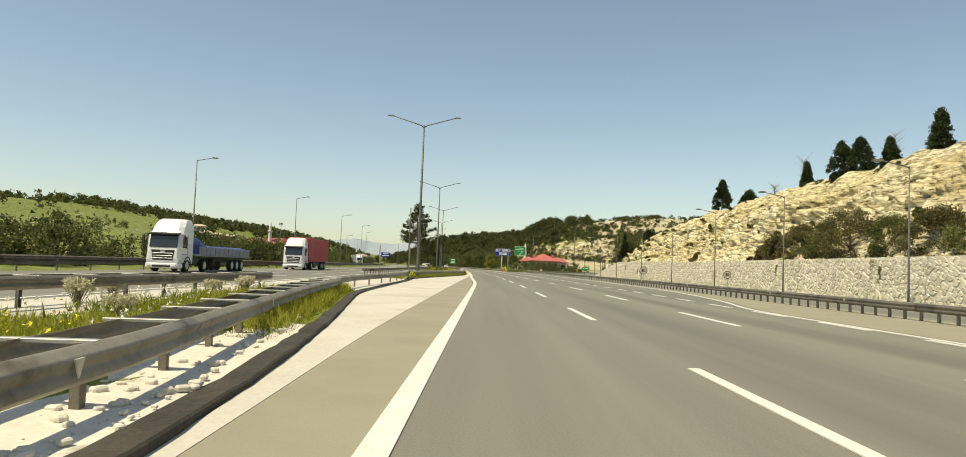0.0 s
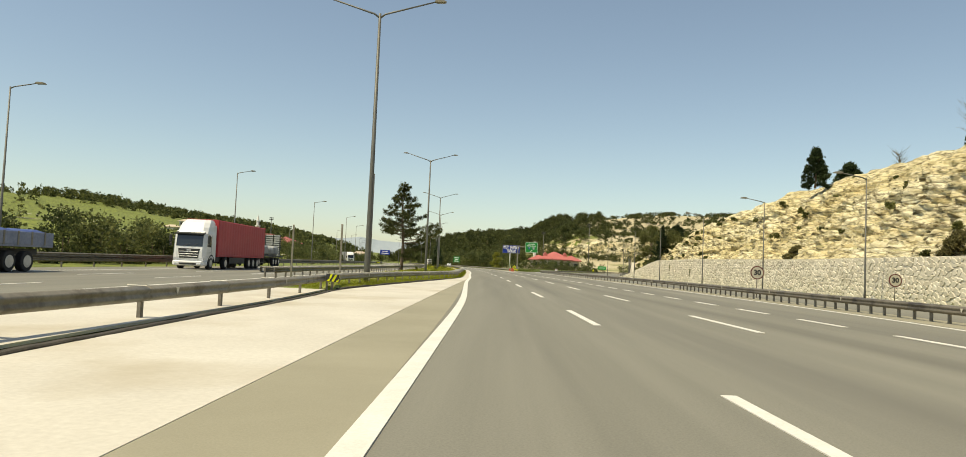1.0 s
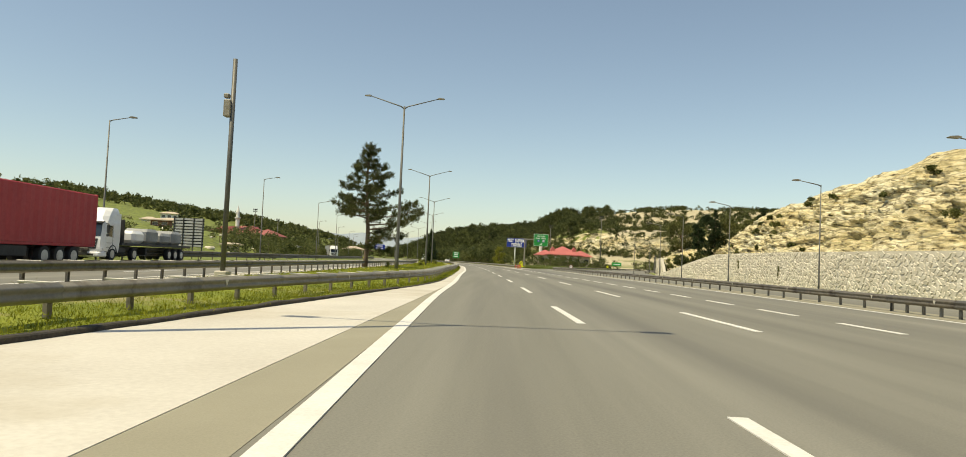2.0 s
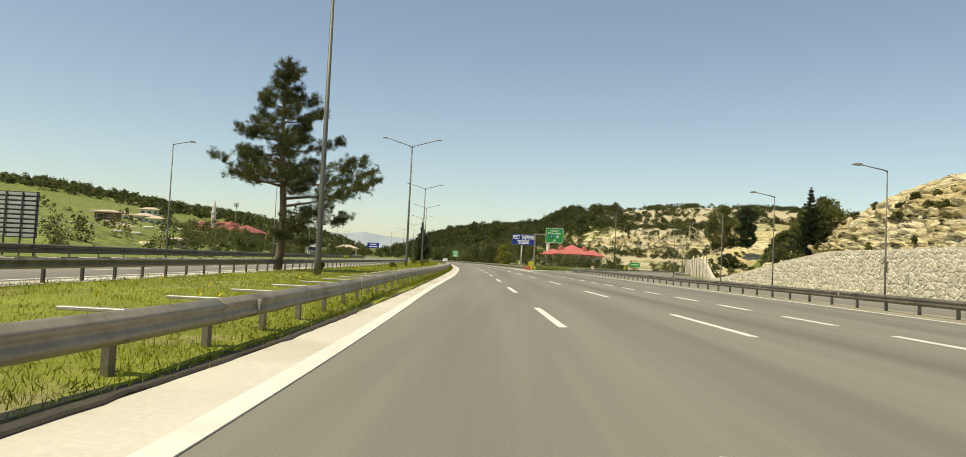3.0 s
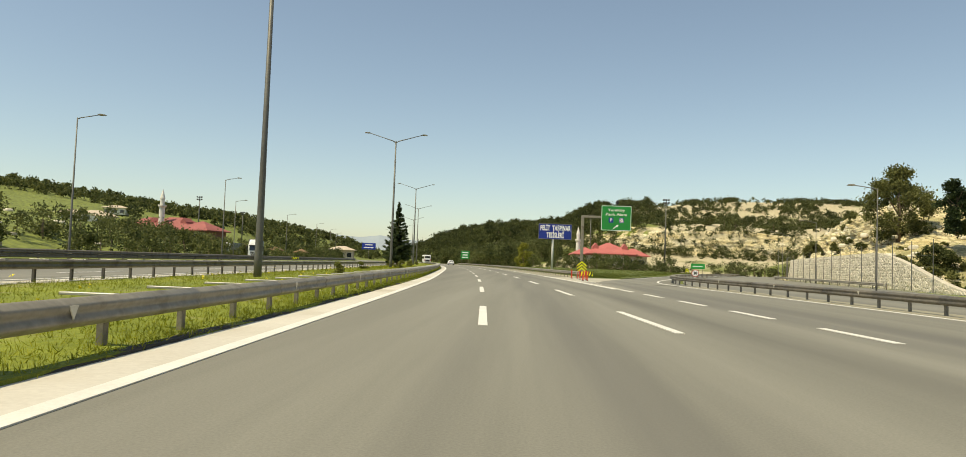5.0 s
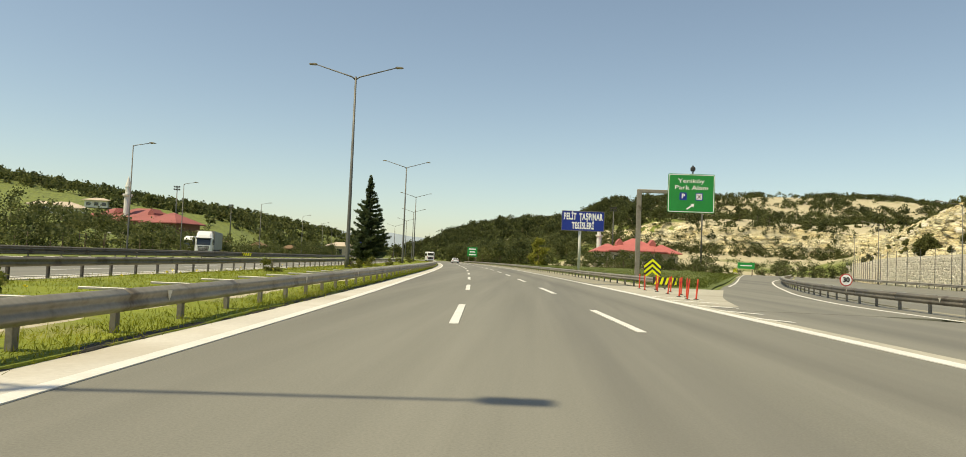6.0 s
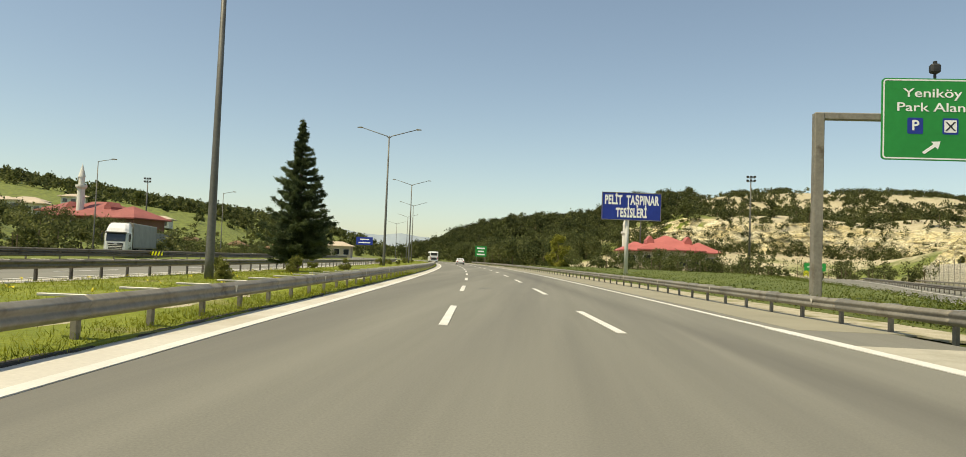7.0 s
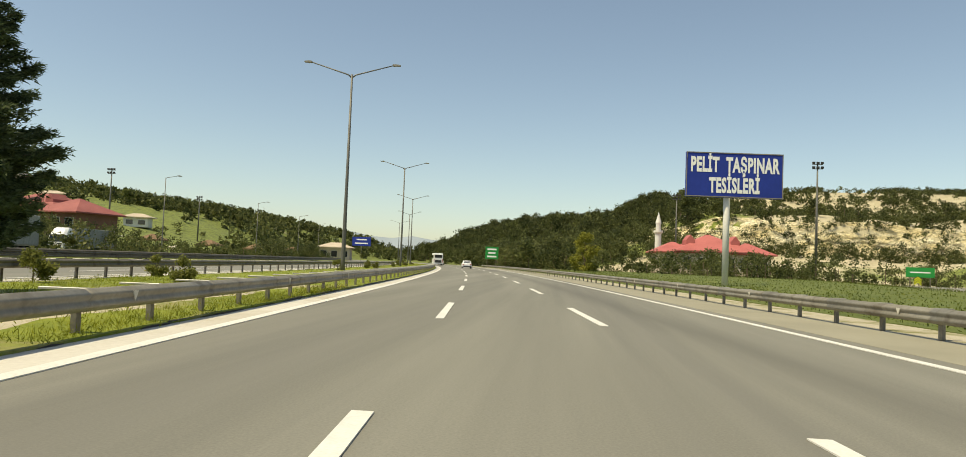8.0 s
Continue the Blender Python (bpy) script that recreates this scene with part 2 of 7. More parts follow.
POST_STEEL = surface("post_steel", (0.15, 0.135, 0.11), (0.27, 0.245, 0.20), 0.6, 0.5, coarse=1.5, fine=15, bump=0.1, vary=0.12)
POLE_STEEL = surface("pole_steel", (0.095, 0.093, 0.082), (0.16, 0.157, 0.14), 0.55, 0.3, coarse=0.8, fine=10, bump=0.05)
STONE = surface("rubble_stone", (0.50, 0.45, 0.35), (0.70, 0.64, 0.53), 0.95, coarse=1.2, fine=9, bump=0.5, depth=0.02, vary=0.16)
MORTAR = surface("mortar", (0.46, 0.42, 0.33), (0.58, 0.53, 0.43), 0.95, coarse=0.8, fine=18, bump=0.4, depth=0.01)
GRASS_GROUND = surface("grass_ground", (0.11, 0.145, 0.010), (0.26, 0.29, 0.028), 0.95, coarse=0.35, fine=9, bump=0.8, depth=0.06, spots=(0.30, 0.255, 0.13), spot_scale=0.33, spot_at=(0.55, 0.68))
LAWN = surface("lawn_ground", (0.06, 0.085, 0.013), (0.14, 0.165, 0.03), 0.95, coarse=0.2, fine=5, bump=0.7, depth=0.06)
BARK = surface("bark", (0.09, 0.06, 0.04), (0.20, 0.15, 0.10), 0.95, coarse=2, fine=14, bump=0.8, depth=0.03, stretch=(1, 1, 0.3))
PINE = leafy("pine_needles", (0.022, 0.032, 0.010), (0.145, 0.155, 0.052), 0.6, through_light=0.35)
FIR = leafy("fir_needles", (0.038, 0.058, 0.026), (0.15, 0.19, 0.085), 0.7, through_light=0.4)
JUNIPER = leafy("juniper_needles", (0.014, 0.026, 0.010), (0.055, 0.080, 0.028), 0.5)
SCRUB = leafy("scrub_leaves", (0.05, 0.06, 0.018), (0.21, 0.21, 0.07), 0.35)
BROWN_SCRUB = leafy("brown_scrub_leaves", (0.055, 0.050, 0.018), (0.20, 0.175, 0.07), 0.35)
WOODS = leafy("wood_leaves", (0.045, 0.060, 0.020), (0.18, 0.19, 0.065), 0.12, through_light=0.4)
WOODS_DARK = leafy("pine_wood_needles", (0.030, 0.040, 0.013), (0.135, 0.148, 0.048), 0.10, through_light=0.35)
YELLOW_TREE = leafy("spring_leaves", (0.13, 0.14, 0.02), (0.38, 0.36, 0.06), 0.4)
GRASS = leafy("grass_blades", (0.110, 0.135, 0.009), (0.34, 0.345, 0.030), 0.5, through_light=0.3)
DRY_TWIGS = surface("dry_twigs", (0.12, 0.10, 0.07), (0.24, 0.20, 0.14), 0.95, coarse=2, fine=10, bump=0.2)
FLOWER_YELLOW = surface("yellow_petals", (0.65, 0.52, 0.03), (0.8, 0.68, 0.06), 0.8, coarse=2, fine=9, bump=0)
FLOWER_WHITE = surface("white_petals", (0.6, 0.58, 0.45), (0.8, 0.78, 0.66), 0.8, coarse=2, fine=9, bump=0)
CAB_WHITE = surface("white_lacquer", (0.70, 0.70, 0.69), (0.80, 0.80, 0.79), 0.28, coarse=0.8, fine=5, bump=0.02)
CURTAIN_RED = surface("red_tarpaulin", (0.36, 0.022, 0.03), (0.46, 0.04, 0.045), 0.55, coarse=0.7, fine=4, bump=0.25, depth=0.03)
CURTAIN_GREY = surface("grey_tarpaulin", (0.20, 0.21, 0.21), (0.30, 0.31, 0.31), 0.6, coarse=0.7, fine=4, bump=0.25, depth=0.03)
TARP_BLUE = surface("blue_tarpaulin", (0.03, 0.06, 0.20), (0.06, 0.10, 0.30), 0.55, coarse=1.2, fine=5, bump=0.3, depth=0.03)
DARK_STEEL = surface("dark_chassis", (0.02, 0.02, 0.02), (0.05, 0.05, 0.048), 0.6, 0.2, coarse=1, fine=9, bump=0.1)
RUBBER = surface("rubber", (0.014, 0.014, 0.014), (0.03, 0.03, 0.028), 0.8, coarse=2, fine=20, bump=0.1)
RIM = surface("rim_steel", (0.42, 0.42, 0.42), (0.6, 0.6, 0.6), 0.4, 0.7, coarse=3, fine=18, bump=0.03)
LAMP_LENS = surface("headlight_lens", (0.5, 0.52, 0.54), (0.7, 0.72, 0.74), 0.12, 0.2, coarse=4, fine=20, bump=0.05)
RED_LENS = surface("red_lens", (0.35, 0.01, 0.01), (0.45, 0.02, 0.02), 0.2, coarse=4, fine=20, bump=0)
SIGN_GREEN = surface("green_sign_sheet", (0.004, 0.22, 0.04), (0.006, 0.27, 0.05), 0.75, coarse=0.6, fine=4, bump=0)
SIGN_BLUE = surface("blue_sign_sheet", (0.006, 0.028, 0.24), (0.008, 0.036, 0.30), 0.8, coarse=0.6, fine=4, bump=0)
SIGN_WHITE = surface("white_sign_sheet", (0.82, 0.82, 0.80), (0.88, 0.88, 0.86), 0.6, coarse=0.8, fine=4, bump=0)
SIGN_RED = surface("red_sign_sheet", (0.45, 0.02, 0.02), (0.55, 0.03, 0.025), 0.4, coarse=0.8, fine=4, bump=0)
SIGN_YELLOW = surface("fluorescent_sheet", (0.68, 0.70, 0.01), (0.78, 0.80, 0.015), 0.45, coarse=0.8, fine=4, bump=0)
SIGN_BLACK = surface("black_sheet", (0.015, 0.015, 0.015), (0.03, 0.03, 0.03), 0.5, coarse=0.8, fine=4, bump=0)
ORANGE = surface("orange_plastic", (0.52, 0.035, 0.015), (0.66, 0.07, 0.025), 0.5, coarse=2, fine=12, bump=0.05, vary=0.12)
ROOF_DULL = surface("dull_red_roof_sheet", (0.24, 0.068, 0.06), (0.35, 0.11, 0.095), 0.75, coarse=0.25, fine=3, bump=0.2, depth=0.03)
ROOF_RED = surface("red_roof_sheet", (0.36, 0.09, 0.08), (0.50, 0.15, 0.13), 0.65, coarse=0.25, fine=3, bump=0.2, depth=0.03)
PLASTER = surface("plaster", (0.42, 0.34, 0.26), (0.56, 0.47, 0.36), 0.9, coarse=0.3, fine=6, bump=0.1)
RED_PLASTER = surface("red_brown_plaster", (0.17, 0.085, 0.06), (0.26, 0.13, 0.095), 0.9, coarse=0.3, fine=6, bump=0.1)
WHITE_PLASTER = surface("white_plaster", (0.62, 0.60, 0.55), (0.76, 0.74, 0.69), 0.85, coarse=0.4, fine=6, bump=0.1)
WOOD = surface("brown_wood", (0.12, 0.07, 0.035), (0.24, 0.15, 0.08), 0.85, coarse=1, fine=9, bump=0.3)


def glass_material():
    m, nt, b = principled("dark_glass")
    b.inputs["Base Color"].default_value = (0.02, 0.025, 0.03, 1)
    b.inputs["Roughness"].default_value = 0.06
    b.inputs["Specular IOR Level"].default_value = 0.8
    return m


GLASS = glass_material()

# ---------- the plan ----------
# x of the first broken lane line over y; u counts metres to the right of it
line_a = knots([(-60, 4.4), (0, 3.98), (25, 3.74), (50, 3.36), (75, 2.65), (100, 1.85), (125, 0.78), (150, -0.42), (175, -1.72), (200, -3.35), (225, -5.42), (250, -7.75), (275, -10.4), (300, -13.4), (350, -20.6), (400, -29.6), (450, -40.5), (520, -60), (620, -95)])
apron_left = knots([(-40, -0.6), (-2, -0.95), (3.2, -1.1), (12, -2.0), (20.3, -3.16), (26.3, -4.0), (38, -4.55), (54, -5.05), (59, -5.35), (65, -5.0), (74, -4.2), (85, -3.15), (96, -2.35), (110, -2.58), (125, -3.1)])
apron_right = knots([(-40, -0.65), (5, -0.94), (9.3, -1.07), (27, -1.26), (52, -1.42), (75, -1.5), (90, -1.5), (100, -1.5), (110, -1.86), (125, -2.42)])
right_line = knots([(-40, 11.8), (10, 11.75), (20, 11.45), (27, 11.5), (35, 12.9), (45, 14.1), (55, 14.7), (75, 14.7), (95, 14.4), (112, 13.9), (135, 13.0), (155, 12.2), (180, 11.5), (197, 10.5), (206, 10.6), (214, 12.0), (226, 15.2), (255, 24.0), (310, 44.0), (380, 68.0)])
right_rail = knots([(-40, 16.2), (25, 16.2), (55, 16.2), (80, 16.0), (112, 15.3), (130, 14.4), (145, 13.7), (160, 13.1), (180, 12.6), (197, 11.7), (206, 11.8), (214, 13.2), (228, 16.6), (257, 25.6), (312, 45.6), (380, 70.0)])
ramp_left = knots([(200, 4.9), (207, 6.2), (214, 8.0), (225, 11.0), (236, 14.4), (260, 21.5), (286, 29.0), (340, 45.0), (380, 57.0)])
second_road_right = knots([(-60, 26.4), (100, 26.4), (170, 26.2), (188, 26.2), (200, 30.0), (216, 33.9), (235, 37.0), (254, 41.0), (284, 47.6), (320, 60.5), (380, 82.0)])


def left_edge(y):
    """Outer edge of the light strip beside the left lane."""
    return apron_left(y) if y < 125 else line_a(y) - (3.88 - 0.15 * smooth(125, 145, y) + 0.25 * smooth(185, 220, y))


def strip_right(y):
    return apron_right(y) if y < 125 else line_a(y) - (3.20 - 0.31 * smooth(125, 145, y) + 0.24 * smooth(185, 220, y))


def opposite_rail(y):
    return line_a(y) - 13.7


def smooth(a, b, t):
    t = min(1.0, max(0.0, (t - a) / (b - a)))
    return t * t * (3 - 2 * t)


def rough_noise(x, y, s, octaves=4):
    return noise.fractal(Vector((x * s, y * s, 3.7)), 1.0, 2.0, octaves)


def cliff_line(x):
    """y of the cliff's foot behind the rest area."""
    return 505 - 0.16 * max(0.0, x - 20) - 0.0009 * max(0.0, x - 60) ** 2 + 6 * math.sin(x * 0.06)


ridge_top = knots([(-100, 6), (-85, 12), (-66, 23), (-45, 30), (-24, 33), (11, 36.5), (36, 39.5), (58, 42.5), (80, 45), (103, 48.5), (141, 54), (216, 57), (330, 57)])


def terrain(x, y):
    """Height of the land."""
    u = x - line_a(min(y, 620.0))
    near = smooth(-42, -110, u)
    z = 0.0
    if u < -42:
        rise = min(1.0, max(0.0, (-x - 50) / 330.0))
        z += 45 * rise * (0.30 + 0.70 * smooth(120, 700, y)) * near
        z += 3.0 * near * rough_noise(x, y, 0.012)
        z *= 0.55 + 0.45 * smooth(1400, 800, y)
    z += 4.2 * smooth(-50, -72, u) * smooth(165, 225, y) * smooth(335, 285, y)
    right = smooth(18, 85, u) * smooth(395, 590, y)
    if right > 0:
        z += 17.5 * right + 3.0 * right * rough_noise(x, y, 0.02)
    if y > 590 and x > -100:
        z += max(0.0, ridge_top(min(x, 330.0)) - 7.5 - z) * smooth(590, 750, y)
    over = y - cliff_line(x)
    step = smooth(24, 60, x) * smooth(360, 250, x)
    z += 10.0 * smooth(0, 7, over) * step
    side = x - second_road_right(min(max(y, 190.0), 380.0)) - 5
    z += 13 * smooth(-2, 26, side) * smooth(165, 240, y) * smooth(480, 380, y)
    z += 12 * smooth(46, 90, x) * smooth(190, 130, y)
    z += 6 * smooth(600, 2500, math.hypot(x, y)) * rough_noise(x, y, 0.0012)
    flat = -0.08
    return z + flat


def build_ground():
    xs = np.unique(np.concatenate([np.linspace(-3500, -700, 12), np.linspace(-700, -130, 50), np.linspace(-130, -24, 24), np.linspace(-24, 30, 10), np.linspace(30, 130, 40), np.linspace(130, 420, 40), np.linspace(420, 3500, 14)]))
    ys = np.unique(np.concatenate([np.linspace(-1500, -60, 12), np.linspace(-60, 360, 50), np.linspace(360, 660, 90), np.linspace(660, 1500, 50), np.linspace(1500, 4500, 14)]))
    verts = [(x, y, terrain(x, y)) for y in ys for x in xs]
    n = len(xs)
    faces = [(j * n + i, j * n + i + 1, (j + 1) * n + i + 1, (j + 1) * n + i) for j in range(len(ys) - 1) for i in range(n - 1)]
    me = quick_mesh("ground", verts, faces)
    me.materials.append(LAND)
    me.polygons.foreach_set("use_smooth", np.ones(len(faces), bool))
    return tagged(new("ground", me), "rolling ground with spring grass and dry pale soil", "ground", kind="structure")


def land_material():
    """Green fields on gentle land, dry pale soil in patches, pale rock where it is steep."""
    m, nt, b = principled("land")
    link = nt.links.new
    geo = nt.nodes.new("ShaderNodeNewGeometry")
    big = node(nt, "ShaderNodeTexNoise", Scale=0.018, Detail=6.0, Roughness=0.6)
    fine = node(nt, "ShaderNodeTexNoise", Scale=0.5, Detail=6.0, Roughness=0.7)
    for n in (big, fine):
        link(geo.outputs["Position"], n.inputs["Vector"])
    green = nt.nodes.new("ShaderNodeValToRGB")
    green.color_ramp.elements[0].position, green.color_ramp.elements[0].color = 0.38, (0.068, 0.090, 0.018, 1)
    green.color_ramp.elements[1].position, green.color_ramp.elements[1].color = 0.60, (0.20, 0.232, 0.043, 1)
    link(fine.outputs["Fac"], green.inputs[0])
    dry = nt.nodes.new("ShaderNodeValToRGB")
    dry.color_ramp.elements[0].position, dry.color_ramp.elements[0].color = 0.35, (0.34, 0.29, 0.17, 1)
    dry.color_ramp.elements[1].position, dry.color_ramp.elements[1].color = 0.7, (0.56, 0.50, 0.34, 1)
    link(fine.outputs["Fac"], dry.inputs[0])
    side = nt.nodes.new("ShaderNodeSeparateXYZ")
    link(geo.outputs["Position"], side.inputs[0])
    east = nt.nodes.new("ShaderNodeMapRange")
    east.inputs["From Min"].default_value, east.inputs["From Max"].default_value = -60, 110
    east.inputs["To Min"].default_value, east.inputs["To Max"].default_value = -0.17, 0.15
    link(side.outputs["X"], east.inputs["Value"])
    shift = nt.nodes.new("ShaderNodeMath")
    shift.operation = "ADD"
    north = nt.nodes.new("ShaderNodeMapRange")
    north.inputs["From Min"].default_value, north.inputs["From Max"].default_value = 270, 420
    north.inputs["To Min"].default_value, north.inputs["To Max"].default_value = -0.07, 0.0
    link(side.outputs["Y"], north.inputs["Value"])
    both = nt.nodes.new("ShaderNodeMath")
    both.operation = "ADD"
    link(east.outputs[0], both.inputs[0])
    link(north.outputs[0], both.inputs[1])
    link(big.outputs["Fac"], shift.inputs[0])
    link(both.outputs[0], shift.inputs[1])
    edge = nt.nodes.new("ShaderNodeValToRGB")
    edge.color_ramp.elements[0].position, edge.color_ramp.elements[1].position = 0.46, 0.54
    link(shift.outputs[0], edge.inputs[0])
    mix = nt.nodes.new("ShaderNodeMixRGB")
    link(edge.outputs[0], mix.inputs[0])
    link(green.outputs[0], mix.inputs[1])
    link(dry.outputs[0], mix.inputs[2])
    link(mix.outputs[0], b.inputs["Base Color"])
    b.inputs["Roughness"].default_value = 0.95
    bump = node(nt, "ShaderNodeBump", Strength=0.6, Distance=0.3)
    link(fine.outputs["Fac"], bump.inputs["Height"])
    link(bump.outputs[0], b.inputs["Normal"])
    return m


LAND = land_material()
build_ground()


def strip(name, left, right, y0, y1, z, material, step=2.0, thick=0.05, across=1):
    """A band of road between two edges that are functions of y."""
    mb = MB()
    n = max(2, int((y1 - y0) / step) + 1)
    ys = np.linspace(y0, y1, n)
    rings = []
    for y in ys:
        a, b = left(y), right(y)
        top = [(a + (b - a) * k / across, y, z) for k in range(across + 1)]
        rings.append(top + [(b, y, z - thick), (a, y, z - thick)])
    mb.sweep(rings)
    ob = part(name, mb, material)
    if material == ASPHALT and name == "road":
        lane = ob.data.attributes.new("lane", "FLOAT", "POINT")
        lane.data.foreach_set("value", [v.co.x - line_a(v.co.y) for v in ob.data.vertices])
    return ob


def off(f, d):
    return lambda y: f(y) + d


# carriageways
road = tagged(strip("road", strip_right, lambda y: right_rail(y) + 1.0 if y < 196 else line_a(y) + 9.4 + max(0.0, (212 - y) * 0.2), -60, 620, 0.0, ASPHALT, 3.0), "sun-bleached grey asphalt carriageway of a motorway", "road", kind="structure")
tagged(strip("opposite_road", off(line_a, -29.0), off(line_a, -14.4), -60, 620, 0.0, ASPHALT, 4.0), "pale asphalt carriageway of the opposite direction", "road", kind="structure")
tagged(strip("ramp_road", ramp_left, off(right_rail, 0.6), 199, 380, 0.006, ASPHALT, 2.0), "grey asphalt exit ramp that bends away", "road", kind="structure")
tagged(strip("service_road", off(right_rail, 1.0), second_road_right, -60, 380, -0.004, ASPHALT, 3.0), "grey asphalt service road beside the stone wall", "road", kind="structure")
tagged(strip("road_shoulder", strip_right, lambda y: line_a(y) - 3.6, -60, 96, 0.004, SHOULDER, 2.0, 0.04), "beige worn asphalt shoulder", "road", kind="structure")
tagged(strip("concrete_apron", left_edge, strip_right, -60, 470, 0.010, CONCRETE, 1.5, 0.06), "bleached concrete apron and gutter strip", "pavement", kind="structure")
tagged(strip("opposite_gutter", off(line_a, -14.4), lambda y: line_a(y) - 13.1 + 2.4 * smooth(40, 24, y), -60, 470, 0.008, CONCRETE, 3.0, 0.06), "bleached concrete gutter beside the opposite carriageway", "pavement", kind="structure")
tagged(strip("crossing_apron", lambda y: line_a(y) - 14.4, lambda y: apron_left(y) - 0.6, 29, 59, 0.004, CONCRETE, 2.0, 0.05), "bleached concrete floor of the median crossing", "pavement", kind="structure")
tagged(strip("right_verge", off(right_line, 0.35), off(right_rail, 1.0), -60, 205, 0.005, SHOULDER, 2.0, 0.04), "beige dusty shoulder under the guardrail", "road", kind="structure")
tagged(strip("gore_verge", lambda y: line_a(y) + 7.45, lambda y: line_a(y) + 9.9, 222, 470, 0.005, SHOULDER, 2.0, 0.04), "beige dusty shoulder beside the lawn", "road", kind="structure")

# kerbs and the grassy median islands
tagged(strip("gravel_verge", lambda y: line_a(y) + 9.9, lambda y: line_a(y) + 11.4, 221, 470, 0.012, GRAVEL, 2.0, 0.05), "pale gravel and dry weeds under the guardrail", "verge", kind="structure")


def kerb(name, f, y0, y1, w, h):
    mb = MB()
    rings = []
    for y in np.linspace(y0, y1, int((y1 - y0) / 0.4) + 1):
        x = f(y) + 0.035 * rough_noise(3.0, y, 2.1)
        top = h * (0.85 + 0.3 * rough_noise(9.0, y, 0.8))
        rings.append([(x, y, -0.03), (x, y, top - 0.02), (x - 0.02, y, top), (x - w, y, top), (x - w, y, -0.03)])
    mb.sweep(rings)
    return tagged(part(name, mb, DARK_KERB), "dark kerb of the median island", "kerb", kind="structure")


kerb("kerb_1", apron_left, -40, 29.5, 0.30, 0.11)
kerb("kerb_2", off(apron_left, 0.0), 29.5, 59, 0.14, 0.05)
kerb("kerb_3", apron_left, 59, 88, 0.16, 0.10)
kerb("kerb_4", lambda y: left_edge(y) + 0.03 - 0.10 * abs(rough_noise(1.0, y, 0.7)), 88, 330, 0.16, 0.045)


def island(name, left, right, y0, y1, z, bulge=0.12):
    mb = MB()
    rings = []
    for y in np.linspace(y0, y1, int((y1 - y0) / 1.5) + 1):
        a, b = left(y), right(y)
        ring = []
        for k in range(13):
            t = k / 12
            ring.append((a + (b - a) * t, y, z + bulge * math.sin(math.pi * t) + 0.05 * rough_noise(a + (b - a) * t, y, 0.6)))
        rings.append(ring + [(b, y, -0.1), (a, y, -0.1)])
    mb.sweep(rings)
    return tagged(part(name, mb, GRASS_GROUND), "grassy median island with weeds", "grass", kind="structure")


island("median_1", lambda y: line_a(y) - 11.0 + 1.7 * smooth(20, 29, y), off(apron_left, -0.28), -60, 29, 0.03)
island("median_2", lambda y: line_a(y) - 13.1 + 4.0 * smooth(66, 59, y), lambda y: apron_left(y) - 0.22 if y < 100 else left_edge(y), 59, 470, 0.03)


def sandy_strip():
    """Bare sandy soil behind the guardrail where the grass is worn off."""
    mb = MB()
    rings = []
    for y in np.linspace(168, 268, 130):
        l, r = line_a(y) - 13.1, left_edge(y)
        mid = line_a(y) - 5.75 + 0.3 * rough_noise(2.0, y, 0.15)
        half = max(0.12, (0.75 + 0.5 * rough_noise(6.0, y, 0.35)) * smooth(168, 178, y) * smooth(268, 256, y))
        ring = []
        for k in range(5):
            x = mid + half * (k - 2) / 2
            ring.append((x, y, 0.06 + 0.12 * math.sin(math.pi * (x - l) / (r - l)) + 0.05 * rough_noise(x, y, 0.6) - 0.03 * abs(k - 2)))
        rings.append(ring + [(mid + half, y, -0.05), (mid - half, y, -0.05)])
    mb.sweep(rings)
    tagged(part("bare_soil", mb, SAND), "bare sandy soil behind the guardrail", "soil", kind="structure")


SAND = surface("sandy_soil", (0.38, 0.33, 0.23), (0.54, 0.48, 0.36), 0.95, coarse=0.8, fine=14, bump=0.4, depth=0.02, spots=(0.19, 0.20, 0.05), spot_scale=0.9, spot_at=(0.54, 0.66))
sandy_strip()


def lawn():
    """Lawn between the carriageway and the ramp."""
    mb = MB()
    rings = []
    for y in np.linspace(219, 400, 92):
        a, b = line_a(y) + 11.3, ramp_left(y) - 0.5 if y < 380 else 57.0
        rings.append([(a + (b - a) * k / 16, y, 0.02 + 0.45 * smooth(0, 0.35, k / 16) * smooth(1, 0.75, k / 16) * smooth(219, 245, y) + 0.04 * rough_noise(a + (b - a) * k / 16, y, 0.5)) for k in range(17)] + [(b, y, -0.1), (a, y, -0.1)])
    mb.sweep(rings)
    tagged(part("lawn", mb, LAWN), "dark green lawn between motorway and ramp", "lawn", kind="structure")


lawn()


# painted lines
def line_strip(name, f, w, y0, y1, z=0.014, step=1.5):
    ob = strip(name, off(f, -w / 2), off(f, w / 2), y0, y1, z, PAINT_WHITE, step, 0.012)
    return ob


def line_b(y):
    return line_a(y) + 3.78 - 0.22 * smooth(30, 110, y) - 0.32 * smooth(110, 240, y)


